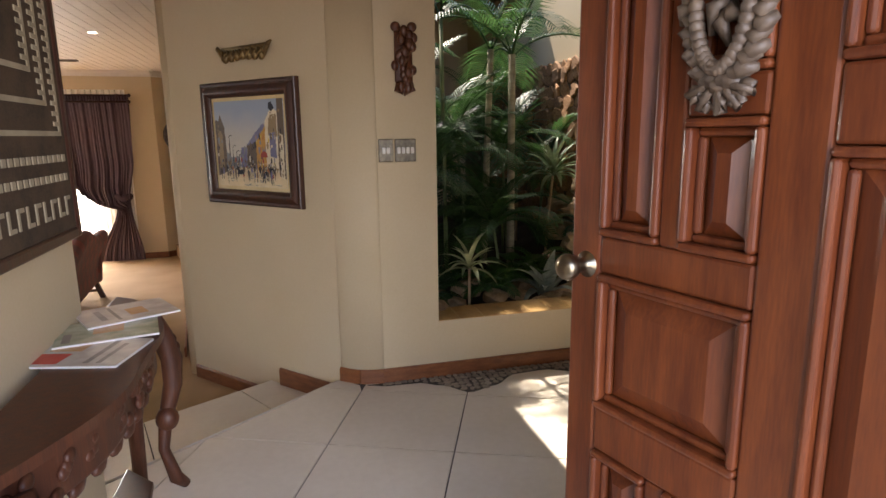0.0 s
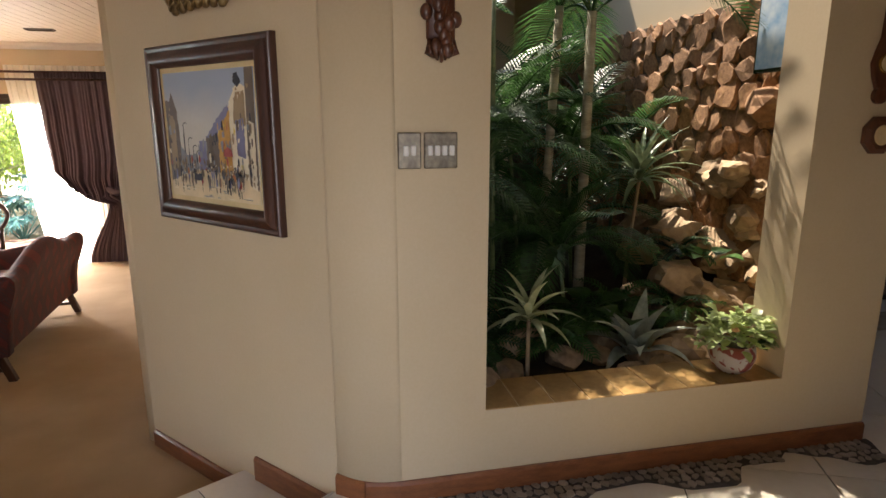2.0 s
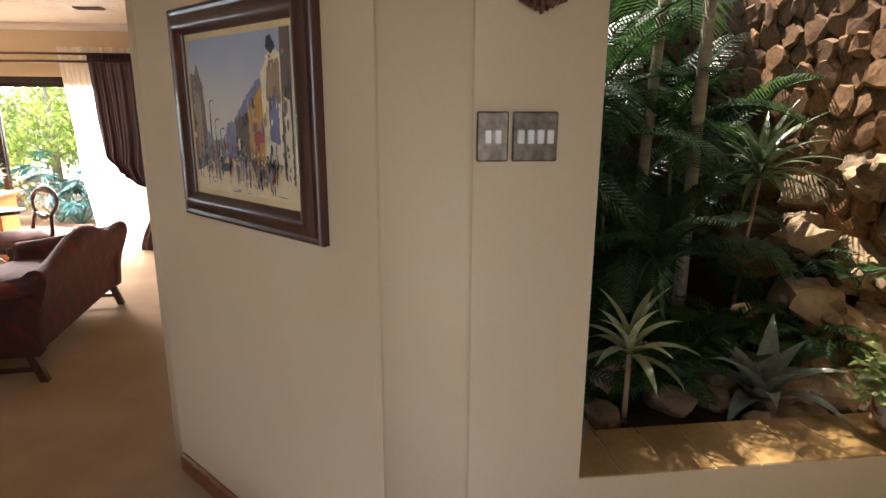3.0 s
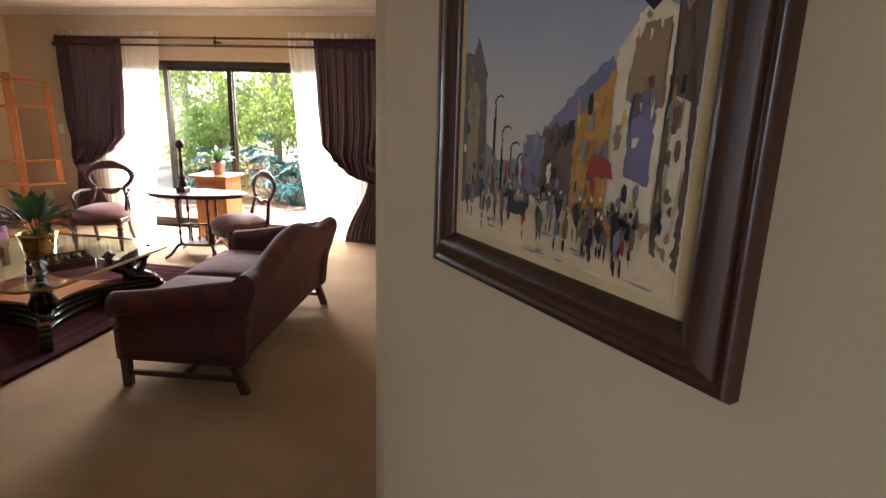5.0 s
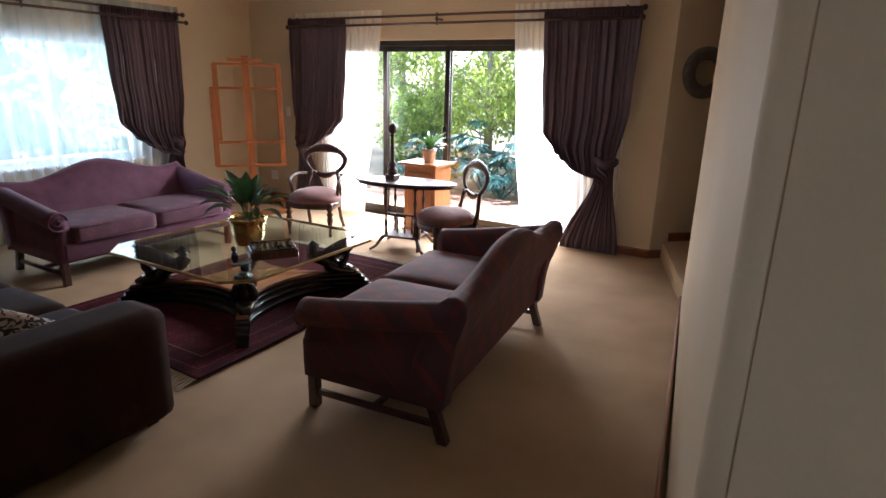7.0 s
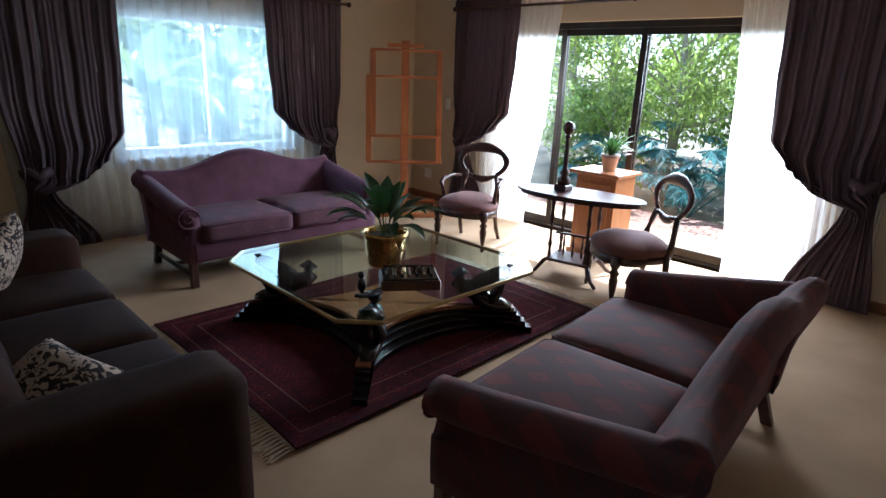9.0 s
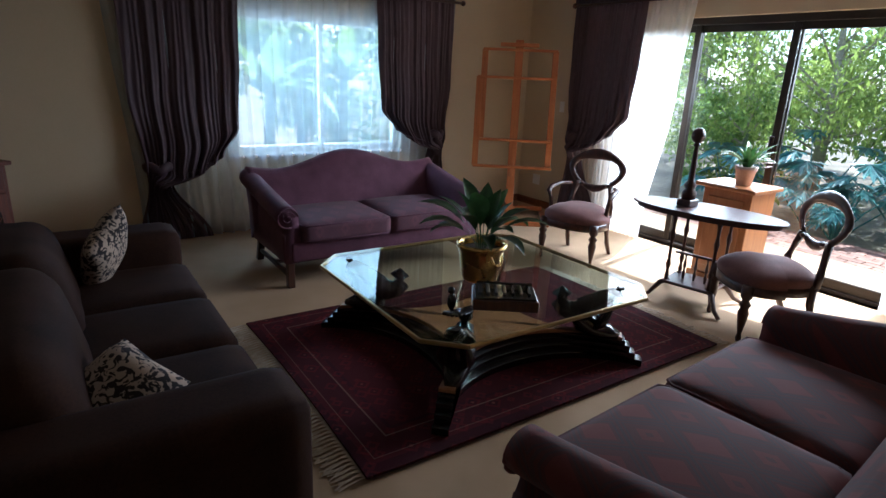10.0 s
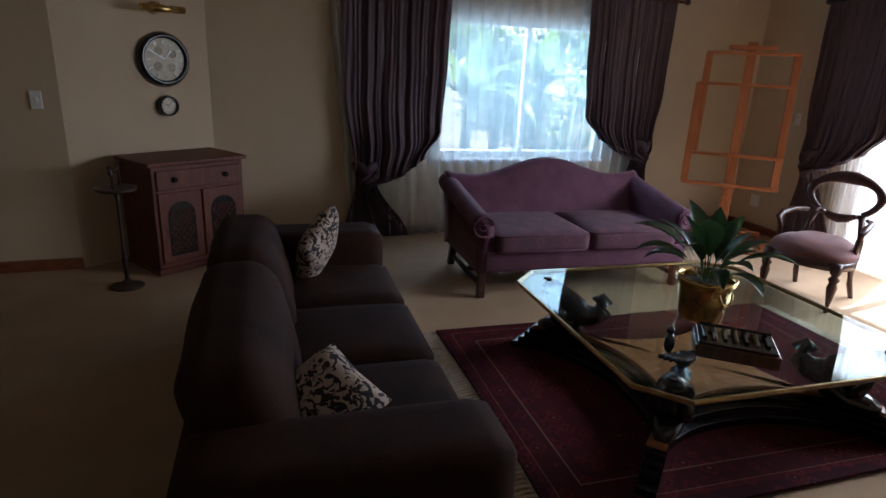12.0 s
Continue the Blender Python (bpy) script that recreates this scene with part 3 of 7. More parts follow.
def pad(bm, x0, x1, y0, y1, z0, z1, round_=0.045, crown=0.02, n=10):
    """A stuffed cushion: rounded block with a crowned top."""
    b2 = bmesh.new()
    bmesh.ops.create_cube(b2, size=1.0)
    bmesh.ops.subdivide_edges(b2, edges=b2.edges[:], cuts=n, use_grid_fill=True)
    sx, sy, sz = (x1 - x0) / 2, (y1 - y0) / 2, (z1 - z0) / 2
    c = Vector(((x0 + x1) / 2, (y0 + y1) / 2, (z0 + z1) / 2))
    for v in b2.verts:
        p = Vector((v.co.x * 2 * sx, v.co.y * 2 * sy, v.co.z * 2 * sz))
        q = Vector((max(-sx + round_, min(sx - round_, p.x)), max(-sy + round_, min(sy - round_, p.y)), max(-sz + round_, min(sz - round_, p.z))))
        d = p - q
        if d.length > 1e-6:
            p = q + d.normalized() * round_
        fx, fy, fz = 1 - (p.x / sx) ** 2, 1 - (p.y / sy) ** 2, 1 - (p.z / sz) ** 2
        small = min(sx, sy, sz)
        if small == sz:
            p.z += math.copysign(crown * max(0, fx) * max(0, fy), p.z)
        elif small == sy:
            p.y += math.copysign(crown * max(0, fx) * max(0, fz), p.y)
        else:
            p.x += math.copysign(crown * max(0, fy) * max(0, fz), p.x)
        v.co = c + p
    me = bpy.data.meshes.new("tmp")
    b2.to_mesh(me)
    b2.free()
    bm.from_mesh(me)
    bpy.data.meshes.remove(me)
    return bm


def camel_sofa(label, cloth, seat_cloth, x, y, rz):
    """Camel-backed sofa with rolled arms on stretchered legs. It faces local -y; length along x."""
    so = thing("sofa", label, "sofa", x, y, 0, rz)
    part("seat_base", block(-0.80, 0.80, -0.385, 0.36, 0.19, 0.35, 0.025, 3), cloth, so, smooth=True)
    for a, b in ((-0.725, -0.003), (0.003, 0.725)):
        cu = part("seat_cushion", pad(bmesh.new(), a, b, -0.42, 0.24, 0.335, 0.475, 0.035, 0.028, 12), seat_cloth, so, smooth=True)
        for z in (0.345, 0.462):
            edge = [(a + 0.02, 0.2, z), (a + 0.008, -0.38, z), (a + 0.03, -0.412, z), (b - 0.03, -0.412, z), (b - 0.008, -0.38, z), (b - 0.02, 0.2, z)]
            part("piping", tube(edge, 0.006, 6), cloth, cu, smooth=True)

    def top(px):
        h = math.cos(min(1, abs(px) / 0.64) * math.pi) * 0.5 + 0.5
        return 0.745 + 0.135 * h + 0.02 * max(0, (abs(px) - 0.62) / 0.22) ** 1.5

    def ring(u, v):
        # v runs round the section, u along the length
        px = lerp(-0.86, 0.86, u)
        t = top(px)
        sec = [(0.215, 0.34), (0.225, 0.46), (0.25, t - 0.20), (0.275, t - 0.10), (0.30, t - 0.04), (0.335, t - 0.008), (0.37, t), (0.405, t - 0.012), (0.432, t - 0.045), (0.44, t - 0.10), (0.425, t - 0.19), (0.40, 0.46), (0.375, 0.19)]
        i = v * (len(sec) - 1)
        k = min(int(i), len(sec) - 2)
        f = i - k
        py, pz = lerp(sec[k][0], sec[k + 1][0], f), lerp(sec[k][1], sec[k + 1][1], f)
        py += 0.16 * max(0, pz - 0.4) + 0.03 * max(0, (abs(px) - 0.6) / 0.26) ** 2
        return Vector((px, py, pz))
    bm = sheet(44, 36, ring)
    bm.verts.index_update()
    ends = [[v for v in bm.verts if abs(v.co.x - e) < 1e-5] for e in (-0.86, 0.86)]
    for vs in ends:
        bm.faces.new(vs)
    bmesh.ops.recalc_face_normals(bm, faces=bm.faces[:])
    part("backrest", bm, cloth, so, smooth=True)
    for s in (-1, 1):
        def arm(u, v, s=s):
            # u along the depth from front to back, v round the section; the roll climbs into the back
            py = lerp(-0.375, 0.46, u)
            h = 0.61 + 0.14 * u ** 1.2
            out = 0.02 * u
            sec = [(0.725, 0.30), (0.73, 0.45), (0.738, h - 0.12)]
            for k in range(10):
                a = math.radians(172 - k * 29)
                sec.append((0.815 + out + 0.078 * math.cos(a), h - 0.074 + 0.074 * math.sin(a)))
            sec += [(0.815, h - 0.17), (0.835, h - 0.22), (0.845, 0.40), (0.845, 0.19), (0.74, 0.19)]
            i = v * (len(sec) - 1)
            k = min(int(i), len(sec) - 2)
            f = i - k
            lean = 0.10 * max(0, lerp(sec[k][1], sec[k + 1][1], f) - 0.45) * max(0, u - 0.5) * 2
            low = -0.075 * max(0, u - 0.75) * 4 * max(0, 1 - lerp(sec[k][1], sec[k + 1][1], f) / 0.75)
            return Vector((s * lerp(sec[k][0], sec[k + 1][0], f), py + lean + low, lerp(sec[k][1], sec[k + 1][1], f)))
        bm = sheet(18, 36, arm)
        bm.verts.ensure_lookup_table()
        for e in (0, 18):
            bm.faces.new([bm.verts[j * 19 + e] for j in range(37)])
        bmesh.ops.recalc_face_normals(bm, faces=bm.faces[:])
        ar = part("armrest", bm, cloth, so, smooth=True)
        pip = [(s * (0.815 + 0.074 * math.cos(math.radians(172 - k * 20))), -0.378, 0.526 + 0.070 * math.sin(math.radians(172 - k * 20))) for k in range(15)]
        part("piping", tube(pip, 0.006, 6), cloth, ar, smooth=True)
        curl = [(s * (0.815 + (0.052 - 0.0035 * k) * math.cos(math.radians(172 - k * 42))), -0.377, 0.526 + (0.050 - 0.0035 * k) * math.sin(math.radians(172 - k * 42))) for k in range(13)]
        part("scroll_seam", tube(curl, 0.004, 5), cloth, ar, smooth=True)
    for lx in (-0.80, 0.80):
        for ly in (-0.345, 0.335):
            bm = bmesh.new()
            box(bm, lx - 0.026, lx + 0.026, ly - 0.026, ly + 0.026, 0.0, 0.20, 0.004)
            if ly > 0:
                for v in bm.verts:
                    v.co.y += 0.065 * (0.2 - v.co.z) / 0.2
            part("leg", bm, DARKWOOD, so)
        part("stretcher", block(lx - 0.014, lx + 0.014, -0.33, 0.37, 0.075, 0.105, 0.003), DARKWOOD, so)
    part("stretcher", block(-0.79, 0.79, 0.0, 0.03, 0.076, 0.104, 0.003), DARKWOOD, so)
    return so


camel_sofa("camel-backed sofa in brown-mauve cloth woven with red lozenges", LOZENGE, LOZENGE, -2.09, 6.43, -84.7)
camel_sofa("purple camel-backed sofa under the window, rolled arms", material("purple_upholstery", (0.080, 0.027, 0.048), (0.135, 0.048, 0.080), 0.85, 0, 7, 0.35, 160, sheen=0.06), LOZENGE2, -5.60, 6.69, 90)

dk = thing("sofa", "large dark brown suede sofa with loose cushions", "sofa", -3.98, 4.66, 0, 180)
part("seat_base", block(-0.88, 0.88, -0.42, 0.40, 0.06, 0.30, 0.02, 2), SUEDE, dk, smooth=True)
for i in range(3):
    part("seat_cushion", pad(bmesh.new(), -0.885 + i * 0.59, -0.885 + i * 0.59 + 0.588, -0.47, 0.20, 0.28, 0.44, 0.05, 0.02), SUEDE, dk, smooth=True)
part("back_frame", block(-1.16, 1.16, 0.22, 0.44, 0.05, 0.56, 0.05, 3), SUEDE, dk, smooth=True)
for a, b in ((-0.93, 0.004), (-0.004, 0.93)):
    bm = pad(bmesh.new(), a, b, 0.07, 0.35, 0.36, 0.80, 0.10, 0.02, 18)
    for v in bm.verts:
        k = max(0, v.co.z - 0.40)
        v.co.y += 0.26 * k + 0.008 * noise.noise(v.co * 5)
        v.co.z += 0.012 * noise.noise(Vector((v.co.x * 3, v.co.y * 6, a * 7))) - 0.05 * abs(v.co.x) ** 2
    part("back_cushion", bm, SUEDE, dk, smooth=True)
for s in (-1, 1):
    part("armrest", pad(bmesh.new(), s * 1.03 - 0.15, s * 1.03 + 0.15, -0.46, 0.42, 0.05, 0.62, 0.06, 0.012), SUEDE, dk, smooth=True)
for lx in (-1.05, 1.05):
    for ly in (-0.38, 0.36):
        part("foot", block(lx - 0.03, lx + 0.03, ly - 0.03, ly + 0.03, 0.0, 0.06, 0.004), BLACK, dk)


def patterned(name, ground, ink, scale=28.0):
    """Dark scroll print on a pale cloth."""
    mt = material(name, ground, tuple(min(1, c * 1.15) for c in ground), 0.85, 0, 6, 0.2, 120)
    nt = mt.node_tree
    N, L = nt.nodes, nt.links
    tc, ns, cr, mx = N.new("ShaderNodeTexCoord"), N.new("ShaderNodeTexNoise"), N.new("ShaderNodeValToRGB"), N.new("ShaderNodeMix")
    ns.inputs["Scale"].default_value = scale
    ns.inputs["Detail"].default_value = 1.0
    ns.inputs["Distortion"].default_value = 1.8
    L.new(tc.outputs["Object"], ns.inputs["Vector"])
    cr.color_ramp.elements[0].position, cr.color_ramp.elements[1].position = 0.48, 0.53
    cr.color_ramp.elements[0].color, cr.color_ramp.elements[1].color = (0, 0, 0, 1), (1, 1, 1, 1)
    L.new(ns.outputs["Fac"], cr.inputs["Fac"])
    bs = N["Principled BSDF"]
    old = bs.inputs["Base Color"].links[0].from_socket
    mx.data_type = "RGBA"
    L.new(cr.outputs["Color"], mx.inputs["Factor"])
    L.new(old, mx.inputs["A"])
    mx.inputs["B"].default_value = (*ink, 1)
    L.new(mx.outputs["Result"], bs.inputs["Base Color"])
    return mt


SCROLLS = patterned("scroll_print_cloth", (0.42, 0.33, 0.25), (0.02, 0.016, 0.016))


def throw_cushion(x, y, z, rx, ry, rz, size=0.40):
    bm = bmesh.new()
    n = 16
    def face(s):
        def where(u, v):
            a, b = 2 * u - 1, 2 * v - 1
            puff = max(0, (1 - a ** 4) * (1 - b ** 4)) ** 0.6
            pinch = 1 - 0.07 * (1 - max(abs(a), abs(b)) ** 2) - 0.06 * (abs(a) < 0.999) * (1 - abs(a)) * abs(b) ** 6
            return Vector((a * size / 2 * pinch, s * 0.075 * puff, b * size / 2 * pinch))
        return where
    sheet(n, n, face(1), bm)
    sheet(n, n, face(-1), bm)
    bmesh.ops.remove_doubles(bm, verts=bm.verts[:], dist=0.0008)
    bmesh.ops.recalc_face_normals(bm, faces=bm.faces[:])
    return solid("throw_cushion", bm, SCROLLS, "black and cream scroll-print scatter cushion on the dark sofa", "cushion", "scatter cushions", smooth=True, m=pose(x, y, z, rx, ry, rz))


throw_cushion(-4.70, 4.72, 0.60, -22, 30, -35, 0.37)
throw_cushion(-3.30, 4.625, 0.50, -60, 12, 28, 0.34)


def balloon_chair(label, x, y, rz, arms, size=1.0):
    """Balloon-backed chair; faces local -y."""
    ch = thing("balloon_back_chair", label, "chair", x, y, 0, rz, "balloon-backed chairs")
    ch.scale = (size, size, 1.0)
    bm = bmesh.new()
    def seat(u, v):
        a = 2 * math.pi * u
        r = v
        w = 0.245 if math.sin(a) < 0 else 0.205
        ex = 0.75
        cx = math.copysign(abs(math.cos(a)) ** ex, math.cos(a)) * w * r
        cy = math.copysign(abs(math.sin(a)) ** ex, math.sin(a)) * 0.235 * r
        return Vector((cx, cy, 0.495 - 0.075 * r ** 3.5))
    sheet(32, 8, seat, bm)
    def side(u, v):
        p = seat(u, 1.0)
        return Vector((p.x * (1 + 0.03 * math.sin(math.pi * v)), p.y * (1 + 0.03 * math.sin(math.pi * v)), 0.42 - 0.06 * v))
    sheet(32, 4, side, bm)
    bmesh.ops.remove_doubles(bm, verts=bm.verts[:], dist=0.0005)
    bmesh.ops.recalc_face_normals(bm, faces=bm.faces[:])
    part("seat", bm, ROSE, ch, "rose-brown velvet seat pad", smooth=True)
    def rail(u, v):
        p = seat(u, 1.0)
        return Vector((p.x * 1.01, p.y * 1.01, 0.365 - 0.06 * v))
    part("seat_rail", thicken(sheet(32, 2, rail), 0.018), DARKWOOD, ch, smooth=True)
    prof = [(0.012, 0.0), (0.016, 0.02), (0.011, 0.05), (0.020, 0.11), (0.030, 0.19), (0.022, 0.225), (0.033, 0.25), (0.018, 0.275), (0.032, 0.30), (0.032, 0.37)]
    for s in (-1, 1):
        part("front_leg", lathe(prof, 12, m=Matrix.Translation((s * 0.205, -0.185, 0))), DARKWOOD, ch, smooth=True)
        part("back_leg", tube([(s * 0.165, 0.18, 0.38), (s * 0.165, 0.185, 0.25), (s * 0.17, 0.21, 0.12), (s * 0.18, 0.265, 0.0)], [0.024, 0.022, 0.019, 0.015], 8), DARKWOOD, ch, smooth=True)
    loop = []
    for i in range(33):
        a = math.radians(-48 + i * (276 / 32))
        low = max(0, -math.sin(a))
        px, pz = 0.212 * (1 - 0.10 * low) * math.cos(a), 0.765 + (0.135 if low == 0 else 0.165) * math.sin(a)
        loop.append((px, 0.205 + 0.16 * (pz - 0.45), pz))
    crest = [0.022 + 0.026 * math.exp(-((i - 16) / 4.5) ** 2) + 0.008 * math.exp(-((abs(i - 16) - 9) / 2.0) ** 2) for i in range(33)]
    part("back_frame", tube(loop, crest, 10, flat=0.55, up=(0, 1, 0)), DARKWOOD, ch, smooth=True)
    for s in (-1, 1):
        part("back_post", tube([(s * 0.172, 0.19, 0.36), (s * 0.170, 0.20, 0.46), (s * 0.15, 0.218, 0.56), (s * 0.132, 0.235, 0.645)], [0.022, 0.021, 0.019, 0.022], 8), DARKWOOD, ch, smooth=True)
    cross = [(-0.145, 0.232, 0.635), (-0.09, 0.232, 0.622), (-0.05, 0.232, 0.602), (0.0, 0.232, 0.592), (0.05, 0.232, 0.602), (0.09, 0.232, 0.622), (0.145, 0.232, 0.635)]
    part("cross_rail", tube(cross, [0.016, 0.020, 0.030, 0.036, 0.030, 0.020, 0.016], 8, flat=0.6, up=(0, 1, 0)), DARKWOOD, ch, smooth=True)
    for s in (-1, 1):
        bm = bmesh.new()
        ball(bm, s * 0.095, 0.215, 0.628, 0.022, 0.014, 0.018, 8, 6)
        part("carved_scroll", bm, DARKWOOD, ch, smooth=True)
    if arms:
        for s in (-1, 1):
            part("armrest", tube([(s * 0.18, 0.21, 0.62), (s * 0.235, 0.12, 0.625), (s * 0.25, 0.0, 0.61), (s * 0.25, -0.05, 0.58), (s * 0.235, -0.04, 0.52), (s * 0.225, -0.03, 0.40)], [0.016, 0.018, 0.022, 0.02, 0.017, 0.018], 8), DARKWOOD, ch, smooth=True)
    return ch


balloon_chair("dark balloon-backed chair with rose velvet seat and low arms", -4.85, 8.39, 20, True, 1.14)
balloon_chair("dark balloon-backed chair with rose velvet seat at the side table", -3.15, 8.35, -36, False, 1.14)


# ---- rug and tables ----
def rug_cloth():
    """Dark red knotted rug: borders and rows of small motifs."""
    mt = material("red_rug", (0.085, 0.008, 0.009), (0.15, 0.016, 0.015), 0.95, 0, 5, 0.6, 200)
    mt.node_tree.nodes["Principled BSDF"].inputs["Specular IOR Level"].default_value = 0.1
    nt = mt.node_tree
    N, L = nt.nodes, nt.links
    tc, sp = N.new("ShaderNodeTexCoord"), N.new("ShaderNodeSeparateXYZ")
    L.new(tc.outputs["Object"], sp.inputs[0])
    def m(op, p, q=None):
        n = N.new("ShaderNodeMath")
        n.operation = op
        for i, x in enumerate((p, q)):
            if x is None:
                continue
            if isinstance(x, (int, float)):
                n.inputs[i].default_value = x
            else:
                L.new(x, n.inputs[i])
        return n.outputs[0]
    ex = m("SUBTRACT", 0.83, m("ABSOLUTE", sp.outputs["X"]))
    ey = m("SUBTRACT", 1.2, m("ABSOLUTE", sp.outputs["Y"]))
    edge = m("MINIMUM", ex, ey)
    cr = N.new("ShaderNodeValToRGB")
    cr.color_ramp.interpolation = "CONSTANT"
    el = cr.color_ramp.elements
    el[0].position, el[0].color = 0.0, (0.035, 0.008, 0.012, 1)
    el[1].position, el[1].color = 0.05, (0.10, 0.012, 0.015, 1)
    for p, c in ((0.075, (0.30, 0.19, 0.13)), (0.082, (0.06, 0.01, 0.014)), (0.19, (0.30, 0.19, 0.13)), (0.197, (0.09, 0.011, 0.014)), (0.23, (0.04, 0.01, 0.016)), (0.25, (0.085, 0.010, 0.013))):
        e = el.new(p)
        e.color = (*c, 1)
    L.new(edge, cr.inputs["Fac"])
    vo = N.new("ShaderNodeTexVoronoi")
    vo.inputs["Scale"].default_value = 11.0
    vo.inputs["Randomness"].default_value = 0.75
    vo.distance = "MANHATTAN"
    L.new(tc.outputs["Object"], vo.inputs["Vector"])
    c2 = N.new("ShaderNodeValToRGB")
    c2.color_ramp.interpolation = "CONSTANT"
    e2 = c2.color_ramp.elements
    e2[0].position, e2[0].color = 0.0, (0.19, 0.075, 0.05, 1)
    e2[1].position, e2[1].color = 0.15, (0.006, 0.004, 0.008, 1)
    k = e2.new(0.36)
    k.color = (0.085, 0.008, 0.010, 1)
    k = e2.new(0.58)
    k.color = (0.015, 0.004, 0.007, 1)
    L.new(vo.outputs["Distance"], c2.inputs["Fac"])
    bs = N["Principled BSDF"]
    old = bs.inputs["Base Color"].links[0].from_socket
    a, b = N.new("ShaderNodeMix"), N.new("ShaderNodeMix")
    a.data_type = b.data_type = "RGBA"
    a.inputs["Factor"].default_value = 0.55
    L.new(cr.outputs["Color"], a.inputs["A"])
    L.new(c2.outputs["Color"], a.inputs["B"])
    b.inputs["Factor"].default_value = 0.9
    L.new(old, b.inputs["A"])
    L.new(a.outputs["Result"], b.inputs["B"])
    L.new(b.outputs["Result"], bs.inputs["Base Color"])
    return mt


RUG = rug_cloth()
FRINGE = material("cream_wool_fringe", (0.46, 0.38, 0.27), (0.60, 0.52, 0.40), 0.95, 0, 20, 0.3)
rug = thing("rug", "dark red knotted oriental rug with cream fringes", "rug", -3.91, 6.62, 0)
def rug_top(u, v):
    px, py = lerp(-0.83, 0.83, u), lerp(-1.2, 1.2, v)
    px += 0.012 * math.sin(4 * v + 1)
    return Vector((px, py + 0.02 * math.sin(3 * u), 0.016 + 0.0025 * noise.noise(Vector((px * 3, py * 3, 0)))))
part("field", thicken(sheet(40, 50, rug_top), -0.012), RUG, rug)
for s in (-1, 1):
    bm = bmesh.new()
    rnd = random.Random(5 + s)
    for i in range(300):
        px = lerp(-0.82, 0.82, i / 299)
        py = s * 1.195 + 0.02 * math.sin(3 * i / 299)
        c = (round(i / 5) * 5 / 299 - 0.5) * 1.64   # strands gather into tassels
        ln = rnd.uniform(0.10, 0.15)
        tube([(px, py, 0.014), (lerp(px, c, 0.8), py + s * 0.035, 0.017), (lerp(px, c, 0.5) + rnd.uniform(-0.006, 0.006), py + s * ln * 0.7, 0.010), (lerp(px, c, 0.2) + rnd.uniform(-0.014, 0.014), py + s * ln, 0.005)], 0.0032, 4, bm)
    tagged(part("fringe", bm, FRINGE, rug), kind="stuff")

# coffee table: chamfered glass top on four carved scrolls over a concave-sided plinth
ct = thing("coffee_table", "glass-topped coffee table on dark carved scroll supports", "coffee table", -3.815, 6.50, 0.018)
TX, TY, CH = 0.70, 0.73, 0.15
octa = [(-TX, -TY + CH), (-TX + CH, -TY), (TX - CH, -TY), (TX, -TY + CH), (TX, TY - CH), (TX - CH, TY), (-TX + CH, TY), (-TX, TY - CH)]
part("glass_top", prism(octa, 0.430, 0.448, bevel=0.003, seg=1), TABLEGLASS, ct, "thick clear glass top with bevelled edge").visible_shadow = False
GOLD = material("gilt_edge", (0.30, 0.19, 0.06), (0.46, 0.31, 0.12), 0.3, 0.8, 10, 0.1)
bm = bmesh.new()
for (ax, ay), (bx, by) in zip(octa, octa[1:] + octa[:1]):
    a, b = Vector((ax, ay, 0.436)), Vector((bx, by, 0.436))
    tube([a, b], 0.011, 6, bm)
part("edge_band", bm, GOLD, ct, "gilt band round the glass")


def concave(w, d, dip, n=26, end=0.055):
    """Outline with four cut-off points and hollow sides."""
    out = []
    cs = [(-w, -d), (w, -d), (w, d), (-w, d)]
    for (ax, ay), (bx, by) in zip(cs, cs[1:] + cs[:1]):
        ln = math.hypot(bx - ax, by - ay)
        ux, uy = (bx - ax) / ln, (by - ay) / ln
        for i in range(n + 1):
            t = i / n
            k = (1 - abs(2 * t - 1) ** 2.2) ** 0.75 * dip
            q = lerp(end, ln - end, t)
            out.append((ax + ux * q - uy * k, ay + uy * q + ux * k))
    return out


def star_slab(outline, z0, z1):
    """A slab over an outline that is seen whole from its middle."""
    bm = bmesh.new()
    lo, hi = bm.verts.new((0, 0, z0)), bm.verts.new((0, 0, z1))
    a = [bm.verts.new((x, y, z0)) for x, y in outline]
    b = [bm.verts.new((x, y, z1)) for x, y in outline]
    c = [bm.verts.new((x * 0.985, y * 0.985, z1 + 0.004)) for x, y in outline]
    hi.co.z = z1 + 0.004
    for i in range(len(outline)):
        j = (i + 1) % len(outline)
        bm.faces.new((a[i], a[j], b[j], b[i]))
        bm.faces.new((b[i], b[j], c[j], c[i]))
        bm.faces.new((hi, c[i], c[j]))
        bm.faces.new((lo, a[j], a[i]))
    return bm


